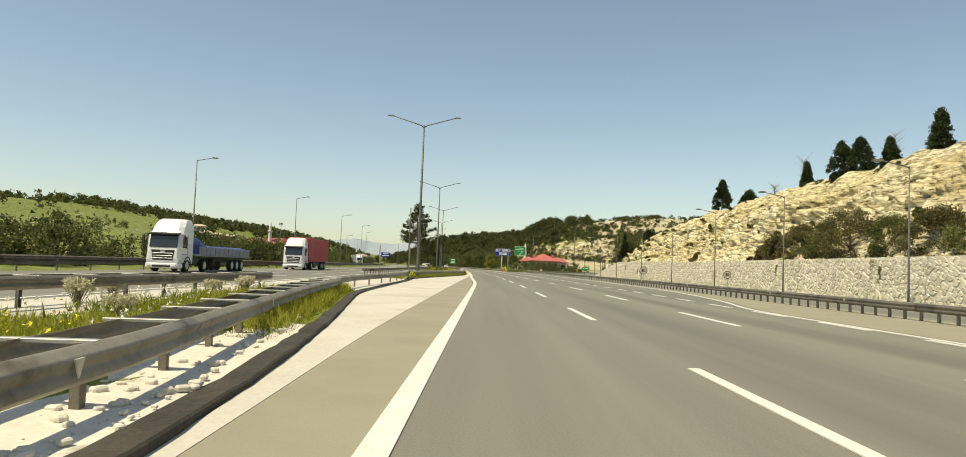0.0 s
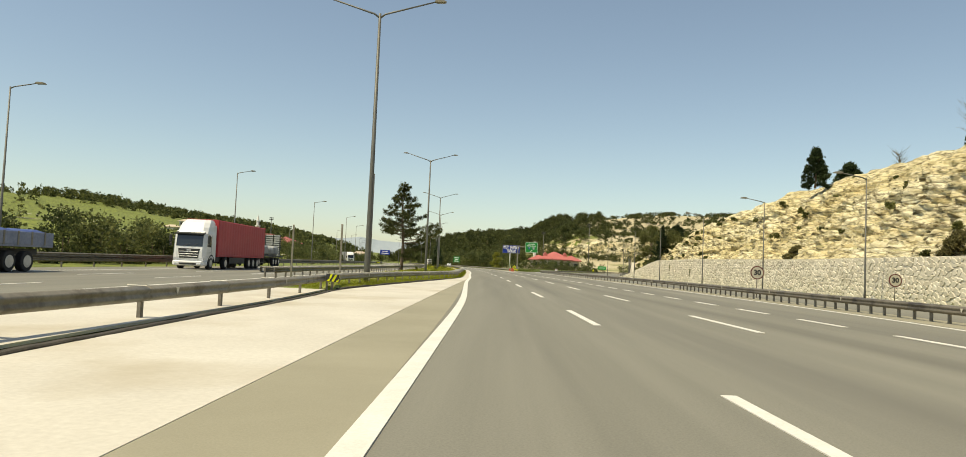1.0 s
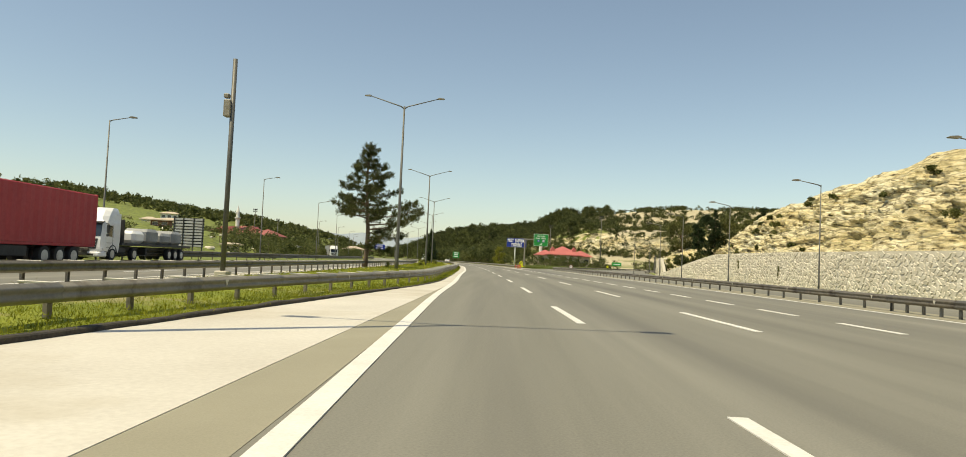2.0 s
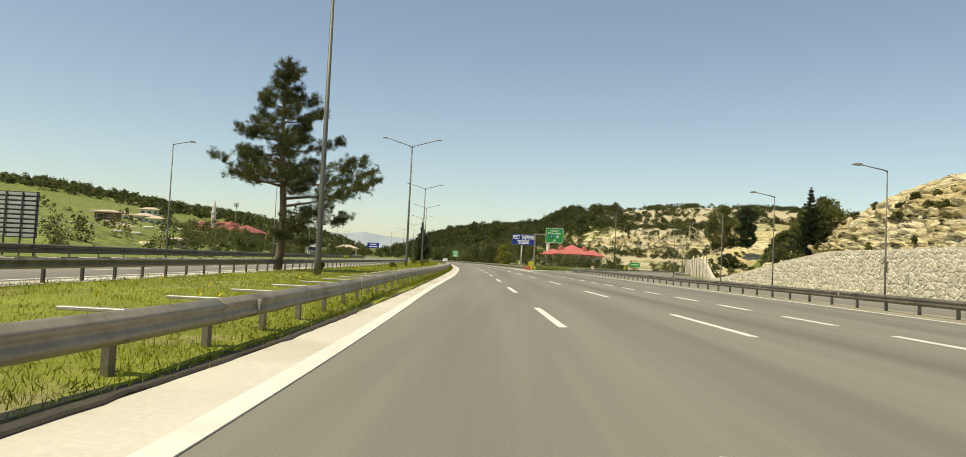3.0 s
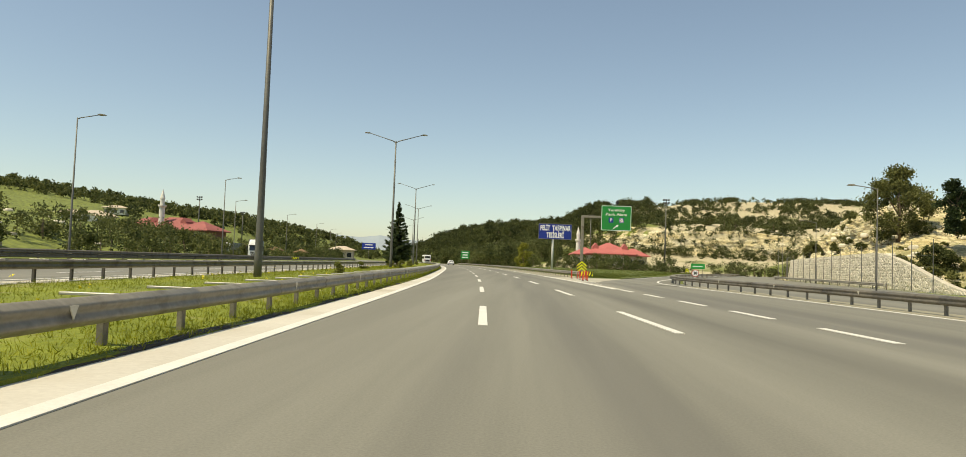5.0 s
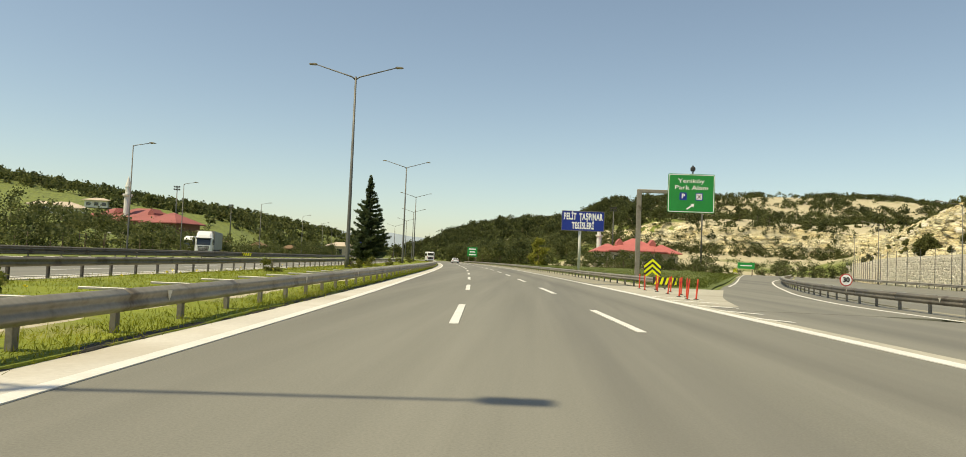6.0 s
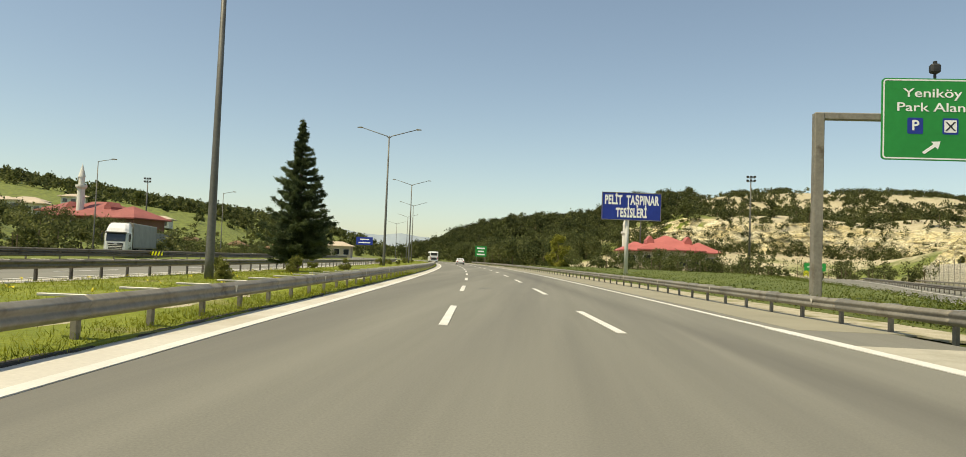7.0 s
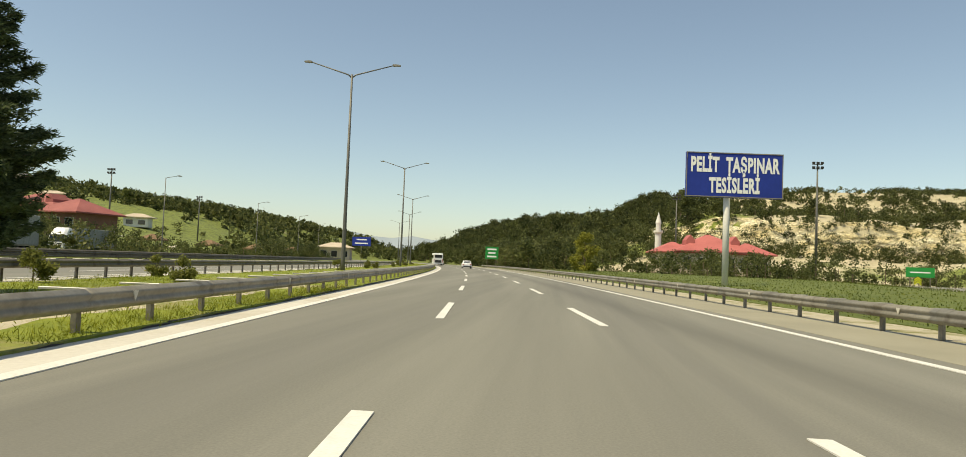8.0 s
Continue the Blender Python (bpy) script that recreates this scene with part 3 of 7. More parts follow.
markings = thing("road_markings", "white painted lane lines on asphalt", "road marking", kind="structure")
edge_offset = knots([(-60, -3.6), (15, -3.6), (40, -3.45), (54, -3.35), (72, -3.48), (85, -3.56), (97, -3.42), (118, -3.36), (140, -3.02)])
line_strip("edge_line", lambda y: line_a(y) + edge_offset(y), 0.24, -60, 140).parent = markings
line_strip("edge_line", lambda y: strip_right(y) - 0.08, 0.20, 140, 500).parent = markings
line_strip("edge_line", lambda y: line_a(y) + 6.95, 0.17, 222, 500).parent = markings
line_strip("edge_line", lambda y: line_a(y) + 6.95, 0.30, 186, 222).parent = markings
line_strip("edge_line", right_line, 0.18, -60, 380).parent = markings
line_strip("edge_line", off(ramp_left, 0.35), 0.15, 228, 380, 0.02).parent = markings
for k in range(-6, 34):
    y0 = 31.9 + 14.42 * k
    for f in (line_a, line_b):
        line_strip("dash", f, 0.17, y0, y0 + 5.5, step=2.8).parent = markings
for k in range(-10, 34):
    y0 = 33.8 + 5.32 * k
    if y0 < 184:
        line_strip("dash", lambda y: line_a(y) + 7.38 - 0.32 * smooth(40, 160, y), 0.19, y0, y0 + 2.85, step=1.5).parent = markings
for k in range(-4, 30):
    y0 = 20 + 14.4 * k
    for u in (-18.0, -21.7):
        line_strip("dash", off(line_a, u), 0.16, y0, y0 + 5.5, step=2.8).parent = markings
line_strip("edge_line", off(line_a, -25.4), 0.2, -60, 470, step=4).parent = markings
line_strip("edge_line", off(line_a, -14.9), 0.2, -60, 470, step=4).parent = markings
tagged(strip("gore_apron", lambda y: line_a(y) + 7.1, lambda y: max(line_a(y) + 7.45, ramp_left(max(y, 200.0)) + 0.2 if y > 200 else line_a(y) + 7.45), 187, 219, 0.008, GORE, 1.0, 0.05), "bleached concrete of the gore", "pavement", kind="structure")

for k in range(5):
    y0 = 195.5 + 2.6 * k
    a = line_a(y0) + 7.2
    b = a + 0.6 + 0.28 * k
    mb = MB()
    mb.slab([(a, y0), (a, y0 + 0.35), (b, y0 - 0.55), (b, y0 - 0.9)], 0.011, 0.017)
    part("hatch", mb, PAINT_WHITE, markings)


# ---------- stone walls and rock ----------
def wall_1_x(y):
    return 28.0


def wall_1_top(y):
    return 3.05 + 0.35 * smooth(90, 140, y) - 3.3 * (0.6 * min(1.0, max(0.0, (y - 153) / 34)) + 0.4 * smooth(150, 188, y))


# second wall along the service road: points over a run s, with height
W2 = [(32.9, 203.0), (35.0, 215.0), (37.6, 231.0), (42.3, 254.0), (48.8, 284.0), (61.4, 319.0), (83.0, 379.0)]
w2_x = knots([(p[1], p[0] + 0.6) for p in W2])


def w2_top(y):
    return 0.1 + 3.7 * smooth(203, 231, y)


def rubble_wall(name, fx, top, y0, y1, label):
    """A battered retaining wall: mortar core and stones that stand proud of it."""
    wall = thing(name, label, "wall", kind="structure")
    mb = MB()
    rings = []
    for y in np.linspace(y0, y1, int((y1 - y0) / 2) + 1):
        x, h = fx(y), max(0.05, top(y))
        rings.append([(x, y, -0.1), (x + 0.12 * h, y, h), (x + 0.12 * h + 0.6, y, h), (x + 1.2, y, -0.1)])
    mb.sweep(rings)
    part("wall_core", mb, MORTAR, wall)
    rng = random.Random(5)
    shapes = []
    for k in range(10):
        n = rng.choice((5, 6, 6, 7))
        ring = []
        for j in range(n):
            a = 2 * math.pi * (j + rng.uniform(-0.25, 0.25)) / n
            r = rng.uniform(0.85, 1.1)
            ring.append((math.cos(a) * r, math.sin(a) * r))
        s = MB()
        outer = [(0.0, p[0] * 0.5, p[1] * 0.5) for p in ring]
        inner = [(-0.055, p[0] * 0.40, p[1] * 0.40) for p in ring]
        s.sweep([outer, inner], cap=False)
        s.f.append(tuple(range(n, 2 * n)))
        me = s.mesh("stone")
        me.materials.append(STONE)
        shapes.append(me)
    rest = []
    count = 0
    z_step = 0.30
    for row in range(14):
        y = y0 + rng.uniform(0, 0.3)
        while y < y1 - 0.3:
            w = rng.uniform(0.28, 0.72)
            z = 0.14 + row * z_step + rng.uniform(-0.09, 0.09)
            h = rng.uniform(0.24, 0.44)
            yy = y + w / 2
            if z + h * 0.4 < top(yy):
                slope = (fx(yy + 0.5) - fx(yy - 0.5))
                turn = math.atan2(-slope, 1)
                m = Matrix.Translation((fx(yy) + 0.12 * z - 0.005, yy, z)) @ Matrix.Rotation(turn, 4, "Z") @ Matrix.Rotation(rng.uniform(-0.5, 0.5), 4, "X") @ Matrix.Diagonal((rng.uniform(0.6, 1.2), w * 1.12, h * 1.12, 1))
                if 52 < yy < 62 and z < 3.2 and count < 290:
                    ob = new("stone", shapes[rng.randrange(10)])
                    ob.parent = wall
                    ob.matrix_basis = m
                    count += 1
                else:
                    rest.append((rng.randrange(10), m))
            y += w * 1.02
    mb = MB()
    for k, m in rest:
        src = shapes[k]
        mb.add([tuple(m @ v.co) for v in src.vertices], [tuple(p.vertices) for p in src.polygons])
    me = bpy.data.meshes.new("stonework")
    me.from_pydata(mb.v, [], mb.f)
    me.update()
    me.materials.append(STONE_REST)
    ob = part("stonework", me, STONE_REST, wall)
    ob["kind"] = "stuff"
    return wall


def stone_rest_material():
    m, nt, b = principled("rubble_stone_far")
    link = nt.links.new
    geo = nt.nodes.new("ShaderNodeNewGeometry")
    n = node(nt, "ShaderNodeTexNoise", Scale=8.0, Detail=5.0, Roughness=0.65)
    link(geo.outputs["Position"], n.inputs["Vector"])
    add = nt.nodes.new("ShaderNodeMath")
    add.operation = "ADD"
    link(n.outputs["Fac"], add.inputs[0])
    link(geo.outputs["Random Per Island"], add.inputs[1])
    half = nt.nodes.new("ShaderNodeMath")
    half.operation = "MULTIPLY"
    half.inputs[1].default_value = 0.5
    link(add.outputs[0], half.inputs[0])
    ramp = nt.nodes.new("ShaderNodeValToRGB")
    ramp.color_ramp.elements[0].position, ramp.color_ramp.elements[0].color = 0.15, (0.42, 0.38, 0.29, 1)
    ramp.color_ramp.elements[1].position, ramp.color_ramp.elements[1].color = 0.85, (0.74, 0.68, 0.56, 1)
    link(half.outputs[0], ramp.inputs[0])
    link(ramp.outputs[0], b.inputs["Base Color"])
    b.inputs["Roughness"].default_value = 0.95
    bump = node(nt, "ShaderNodeBump", Strength=0.5, Distance=0.02)
    link(n.outputs["Fac"], bump.inputs["Height"])
    link(bump.outputs[0], b.inputs["Normal"])
    return m


STONE_REST = stone_rest_material()


def rock_face(name, foot, crest, y0, y1, step, rows, label, back=40.0, seed=0.0, depth=1.0, material=None):
    """A weathered cut: foot(y) and crest(y) give (x, z); ledges, gullies and blocks in between, and land behind the crest."""
    ys = np.arange(y0, y1 + step, step)
    verts, n = [], rows + 7
    for y in ys:
        fx, fz = foot(y)
        cx, cz = crest(y)
        tall = max(0.2, cz - fz)
        for k in range(rows + 1):
            t = k / rows
            x = fx + (cx - fx) * (t ** 1.15)
            z = fz + (cz - fz) * t
            env = math.sin(math.pi * min(1, t * 0.92 + 0.06)) * min(1.0, tall / 6) * depth
            tilt = z + 0.05 * y + 0.9 * noise.noise(Vector((y * 0.06, x * 0.1, seed)))
            bed = math.floor(tilt * 1.15)
            slab = noise.cell(Vector((y * 0.12 + 7.3 * bed, bed + 0.5, seed))) - 0.5
            chunk = noise.cell(Vector((y * 0.36 + 0.5 * noise.noise(Vector((y * 0.5, z * 0.5, 9))), math.floor(tilt * 2.4) + 0.5, seed + 3))) - 0.5
            chip = noise.cell(Vector((y * 1.0, math.floor(tilt * 4.4) + 0.5, seed + 5))) - 0.5
            big = noise.fractal(Vector((y * 0.05, z * 0.12, seed + 2)), 1.0, 2.0, 4)
            fine = noise.fractal(Vector((y * 0.8, x * 0.8, z * 1.1 + seed)), 0.8, 2.1, 5)
            push = env * (0.50 * slab + 0.42 * chunk + 0.42 * chip + 0.75 * big + 0.42 * fine)
            lift = env * (0.12 * chunk + 0.3 * fine)
            verts.append((x - push * 0.85, y + 0.25 * env * fine, z + lift + 0.5 * push * 0.4))
        for k, far in enumerate((0.06, 0.15, 0.3, 0.55, 0.8, 1.0)):
            verts.append((cx + back * far, y, cz + (0.8 * min(1.0, tall / 6)) * math.sin(k) * 0.4 + 1.2 * far * min(1.0, tall / 8) + 0.5 * rough_noise(cx + back * far, y, 0.1) - (cz + 1.5) * far ** 3))
    faces = [(j * n + i, j * n + i + 1, (j + 1) * n + i + 1, (j + 1) * n + i) for j in range(len(ys) - 1) for i in range(n - 1)]
    me = quick_mesh(name, verts, faces)
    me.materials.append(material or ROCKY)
    return tagged(new(name, me), label, "rock slope", kind="structure")


def rocky_material(name, low, high):
    """Pale limestone with ochre stains, dark joints and pits with painted shade, and dry scrub where it lies flat."""
    m, nt, b = principled(name)
    link = nt.links.new
    geo = nt.nodes.new("ShaderNodeNewGeometry")
    mapping = nt.nodes.new("ShaderNodeMapping")
    mapping.inputs["Scale"].default_value = (1, 0.65, 3.6)
    link(geo.outputs["Position"], mapping.inputs["Vector"])
    big = node(nt, "ShaderNodeTexNoise", Scale=0.11, Detail=7.0, Roughness=0.65)
    fine = node(nt, "ShaderNodeTexNoise", Scale=1.5, Detail=9.0, Roughness=0.78)
    crack = node(nt, "ShaderNodeTexVoronoi", Scale=1.2)
    crack.feature = "DISTANCE_TO_EDGE"
    layers = nt.nodes.new("ShaderNodeMapping")
    layers.inputs["Scale"].default_value = (1.0, 0.42, 2.6)
    layers.inputs["Rotation"].default_value = (radians(4), 0, 0)
    link(geo.outputs["Position"], layers.inputs["Vector"])
    warp = nt.nodes.new("ShaderNodeMixRGB")
    warp.inputs[0].default_value = 0.45
    link(mapping.outputs[0], big.inputs["Vector"])
    link(mapping.outputs[0], fine.inputs["Vector"])
    link(layers.outputs[0], warp.inputs[1])
    link(fine.outputs["Color"], warp.inputs[2])
    link(warp.outputs[0], crack.inputs["Vector"])
    tone = nt.nodes.new("ShaderNodeValToRGB")
    tone.color_ramp.elements[0].position, tone.color_ramp.elements[0].color = 0.36, (0.46, 0.35, 0.15, 1)
    tone.color_ramp.elements[1].position, tone.color_ramp.elements[1].color = 0.46, (0.69, 0.58, 0.32, 1)
    e = tone.color_ramp.elements.new(0.60)
    e.color = (0.86, 0.80, 0.59, 1)
    add = nt.nodes.new("ShaderNodeMath")
    add.operation = "ADD"
    link(big.outputs["Fac"], add.inputs[0])
    link(fine.outputs["Fac"], add.inputs[1])
    half = nt.nodes.new("ShaderNodeMath")
    half.operation = "MULTIPLY"
    half.inputs[1].default_value = 0.5
    link(add.outputs[0], half.inputs[0])
    link(half.outputs[0], tone.inputs[0])
    # dark bedding joints, with the shade under ledges painted into them
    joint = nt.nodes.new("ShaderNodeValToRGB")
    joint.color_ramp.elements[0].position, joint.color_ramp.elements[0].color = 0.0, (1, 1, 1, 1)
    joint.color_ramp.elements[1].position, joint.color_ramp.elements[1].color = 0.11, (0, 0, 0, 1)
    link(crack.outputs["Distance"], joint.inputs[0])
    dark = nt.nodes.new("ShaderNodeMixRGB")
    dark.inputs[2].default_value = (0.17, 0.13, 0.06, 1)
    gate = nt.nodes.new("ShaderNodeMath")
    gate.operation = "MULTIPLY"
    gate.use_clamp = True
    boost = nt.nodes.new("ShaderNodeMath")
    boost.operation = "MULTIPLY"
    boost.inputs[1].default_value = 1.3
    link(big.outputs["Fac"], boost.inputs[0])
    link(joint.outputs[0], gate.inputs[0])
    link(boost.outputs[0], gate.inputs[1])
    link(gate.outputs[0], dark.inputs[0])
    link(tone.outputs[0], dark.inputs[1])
    # shade of small pits and crevices, painted as dark noise spots
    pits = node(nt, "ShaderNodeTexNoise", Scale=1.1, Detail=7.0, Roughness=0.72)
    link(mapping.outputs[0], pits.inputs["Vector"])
    pit_shade = nt.nodes.new("ShaderNodeValToRGB")
    pit_shade.color_ramp.elements[0].position, pit_shade.color_ramp.elements[0].color = 0.395, (1, 1, 1, 1)
    pit_shade.color_ramp.elements[1].position, pit_shade.color_ramp.elements[1].color = 0.455, (0, 0, 0, 1)
    link(pits.outputs["Fac"], pit_shade.inputs[0])
    crevice_shade = nt.nodes.new("ShaderNodeMixRGB")
    crevice_shade.inputs[2].default_value = (0.13, 0.10, 0.045, 1)
    link(pit_shade.outputs[0], crevice_shade.inputs[0])
    link(dark.outputs[0], crevice_shade.inputs[1])
    up = nt.nodes.new("ShaderNodeSeparateXYZ")
    link(geo.outputs["True Normal"], up.inputs[0])
    flat = nt.nodes.new("ShaderNodeMath")
    flat.operation = "MULTIPLY_ADD"
    flat.inputs[1].default_value = 0.55
    link(fine.outputs["Fac"], flat.inputs[0])
    link(up.outputs["Z"], flat.inputs[2])
    grow = nt.nodes.new("ShaderNodeValToRGB")
    grow.color_ramp.elements[0].position, grow.color_ramp.elements[1].position = low, high
    scale = nt.nodes.new("ShaderNodeMath")
    scale.operation = "MULTIPLY"
    scale.inputs[1].default_value = 0.80
    link(flat.outputs[0], scale.inputs[0])
    link(scale.outputs[0], grow.inputs[0])
    herb = nt.nodes.new("ShaderNodeMixRGB")
    plants = nt.nodes.new("ShaderNodeValToRGB")
    plants.color_ramp.elements[0].position, plants.color_ramp.elements[0].color = 0.38, (0.13, 0.14, 0.04, 1)
    plants.color_ramp.elements[1].position, plants.color_ramp.elements[1].color = 0.62, (0.44, 0.39, 0.19, 1)
    link(fine.outputs["Fac"], plants.inputs[0])
    link(plants.outputs[0], herb.inputs[2])
    link(grow.outputs[0], herb.inputs[0])
    link(crevice_shade.outputs[0], herb.inputs[1])
    link(herb.outputs[0], b.inputs["Base Color"])
    b.inputs["Roughness"].default_value = 0.95
    bump = node(nt, "ShaderNodeBump", Strength=0.9, Distance=0.28)
    link(fine.outputs["Fac"], bump.inputs["Height"])
    link(bump.outputs[0], b.inputs["Normal"])
    return m


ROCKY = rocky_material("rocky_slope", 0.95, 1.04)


crest_height = knots([(-60, 13.3), (60, 13.3), (105, 13.2), (113, 12.8), (121, 12.5), (137, 11.2), (146, 10.1), (156, 8.9), (162, 7.7), (170, 5.5), (178, 2.9), (188, -0.2)])
crest_place = knots([(-60, 40.5), (60, 40.5), (110, 40.4), (121, 39.6), (137, 37.8), (150, 36.3), (165, 35.0), (178, 33.4), (190, 32.0)])


def crest_1(y):
    return crest_place(y), max(-0.3, crest_height(y)) + 0.5 * smooth(188, 150, y) * rough_noise(5.0, y, 0.22)


rock_face("rock_cut_1", lambda y: (29.2 + 0.12 * wall_1_top(y), max(-0.2, wall_1_top(y) - 0.25)), crest_1, -60, 190, 0.31, 76, "pale layered limestone road cut with scrub", seed=1.0)


def foot_2(y):
    return w2_x(y) + 1.2, min(w2_top(y) - 0.25, w2_top(y) * 2 - 0.9)


def crest_2(y):
    e = smooth(212, 258, y)
    return w2_x(y) + 4 + 7.0 * e, -0.3 + 12.6 * e + 0.5 * e * rough_noise(7.0, y, 0.15)


rock_face("rock_cut_2", foot_2, crest_2, 204, 379, 0.6, 44, "pale limestone slope above the second wall", seed=4.0, back=50, depth=1.3)


def cliff():
    """The long pale cliff behind the rest area."""
    def foot(s):
        return -cliff_line(s) + 1.0, terrain(s, cliff_line(s) - 1.5) - 0.6
    def crest(s):
        return -cliff_line(s) - 8.0, terrain(s, cliff_line(s) + 8.5) + 0.4
    ob = rock_face("rock_cliff", foot, crest, 16, 350, 1.3, 22, "long pale limestone cliff with shrubs", seed=8.0, back=3.0, depth=1.2)
    # the face was built along x; turn it so that its run lies east and its front looks south
    me = ob.data
    co = np.empty(len(me.vertices) * 3, np.float32)
    me.vertices.foreach_get("co", co)
    co = co.reshape(-1, 3)
    me.vertices.foreach_set("co", np.stack([co[:, 1], -co[:, 0], co[:, 2]], 1).astype(np.float32).ravel())
    me.update()


cliff()
rubble_wall("stone_wall_1", wall_1_x, wall_1_top, -30, 189, "pale rubble stone retaining wall with mortar joints")
rubble_wall("stone_wall_2", w2_x, w2_top, 203, 378, "pale rubble stone wall below a rocky slope")


# ---------- guardrails ----------
W_PROFILE = [(0.004 + 0.104 * min(1.0, 1.55 * math.sin(math.pi * k / 18)) * (1 - 0.30 * math.exp(-((k - 9) / 2.1) ** 2)), 0.322 + 0.296 * k / 18) for k in range(19)]


def beam_rings(f, ys, side, lift=0.0, shift=0.0):
    rings = []
    for y in ys:
        s = (f(y + 0.3) - f(y - 0.3)) / 0.6
        nx, ny = side / math.hypot(1, s), -side * s / math.hypot(1, s)
        x = f(y)
        front = [(x + nx * (n + shift), y + ny * (n + shift), z + lift) for n, z in W_PROFILE]
        backs = [(x + nx * (n + shift - 0.012), y + ny * (n + shift - 0.012), z + lift) for n, z in reversed(W_PROFILE)]
        rings.append(front + backs)
    return rings


def post_mesh(name, h, spacer, side):
    """A C-section post with the spacer that carries the beam."""
    mb = MB()
    mb.box(0, 0, h / 2 - 0.2, 0.012, 0.11, h + 0.4, 0.003)
    mb.box(-0.035 * side, 0.052, h / 2 - 0.2, 0.07, 0.008, h + 0.4, 0.002)
    mb.box(-0.035 * side, -0.052, h / 2 - 0.2, 0.07, 0.008, h + 0.4, 0.002)
    me = mb.mesh(name)
    me.materials.append(POST_STEEL)
    return me


def block_mesh(name, length, side):
    mb = MB()
    mb.box(-side * length / 2 + side * 0.11, 0, 0.604, length, 0.10, 0.035, 0.006)
    mb.box(side * 0.055, 0, 0.475, 0.10, 0.08, 0.18, 0.008)
    me = mb.mesh(name)
    me.materials.append(SPACER)
    return me


REFLECTOR = surface("reflector_plate", (0.50, 0.46, 0.38), (0.66, 0.62, 0.52), 0.45, coarse=3, fine=14, bump=0)
SPACER = surface("spacer_steel", (0.30, 0.29, 0.26), (0.44, 0.43, 0.38), 0.5, 0.45, coarse=1, fine=8, bump=0.05)


def guardrail(name, f, y0, y1, side, label, spacing=2.0, spacer=0.3, lift=0.0, panels=True, rear=False, steel=None, stacked=False):
    """W-beam panels on posts along f; side +1 faces right, -1 faces left."""
    rail = thing(name, label, "guardrail")
    n = int((y1 - y0) / 4.0)
    if panels:
        for k in range(n):
            a, b = y0 + 4.0 * k, y0 + 4.0 * (k + 1)
            mb = MB()
            # each panel laps a little over the next one
            mb.sweep(beam_rings(f, (a - 0.12, a + 0.01, a + 2.0, b), side, lift, 0.105 + 0.004))
            beam = part("beam", mb, steel or GALV, rail, smooth=True)
            if k % 2 == 0:
                s = (f(b) - f(a)) / 4.0
                nx, ny = side / math.hypot(1, s), -side * s / math.hypot(1, s)
                cx, cy = f(a + 1.0) + nx * 0.226, a + 1.0 + ny * 0.226
                mb = MB()
                tri = [(-0.075, 0.555), (0.075, 0.555), (0.0, 0.415)]
                mb.sweep([[(cx + q * s + nx * d, cy + q + ny * d, z + lift) for q, z in tri] for d in (-0.012, 0.0)])
                part("reflector", mb, REFLECTOR, beam, "pale triangular reflector")
    else:
        mb = MB()
        mb.sweep(beam_rings(f, np.arange(y0, y1 + 0.1, 4.0), side, lift, 0.105))
        part("beam", mb, steel or GALV, rail)
    if stacked:
        mb = MB()
        mb.sweep(beam_rings(f, np.arange(y0, y1 + 0.1, 4.0), side, lift + 0.30, 0.105))
        part("upper_beam", mb, steel or GALV, rail)
    if rear:
        mb = MB()
        mb.sweep(beam_rings(f, np.arange(y0, y1 + 0.1, 2.0), -side, lift, 0.45))
        part("rear_beam", mb, steel or GALV, rail, smooth=True)
    pm = post_mesh("post", 0.88 if stacked else 0.60, spacer, side)
    bm_ = block_mesh("spacer", spacer, side)
    count = int((y1 - y0) / spacing)
    for k in range(count + 1):
        y = y0 + spacing * k
        s = (f(y + 0.3) - f(y - 0.3)) / 0.6
        m = Matrix.Translation((f(y), y, lift)) @ Matrix.Rotation(math.atan2(-s, 1), 4, "Z")
        for me, nm in ((pm, "post"), (bm_, "spacer")):
            ob = new(nm, me)
            ob.parent = rail
            ob.matrix_basis = m
    return rail


rail_1 = knots([(-40, -1.5), (-1, -1.75), (4.6, -2.05), (8.4, -2.6), (18.3, -4.0), (28.3, -5.1)])
rail_2 = knots([(26.3, -5.2), (34.5, -5.8), (43, -5.65), (54, -5.85), (60, -6.2)])
rail_3 = knots([(58.5, -5.75), (62, -6.15), (66, -6.0), (75, -5.25), (85, -4.05), (96.5, -2.85), (105, -2.98), (114, -3.38), (125, -3.75), (140, line_a(140) - 4.25), (160, line_a(160) - 4.1)])


def rail_left(y):
    return rail_3(y) if y < 160 else line_a(y) - (4.1 + 0.10 * smooth(160, 185, y) + 0.08 * smooth(185, 220, y))


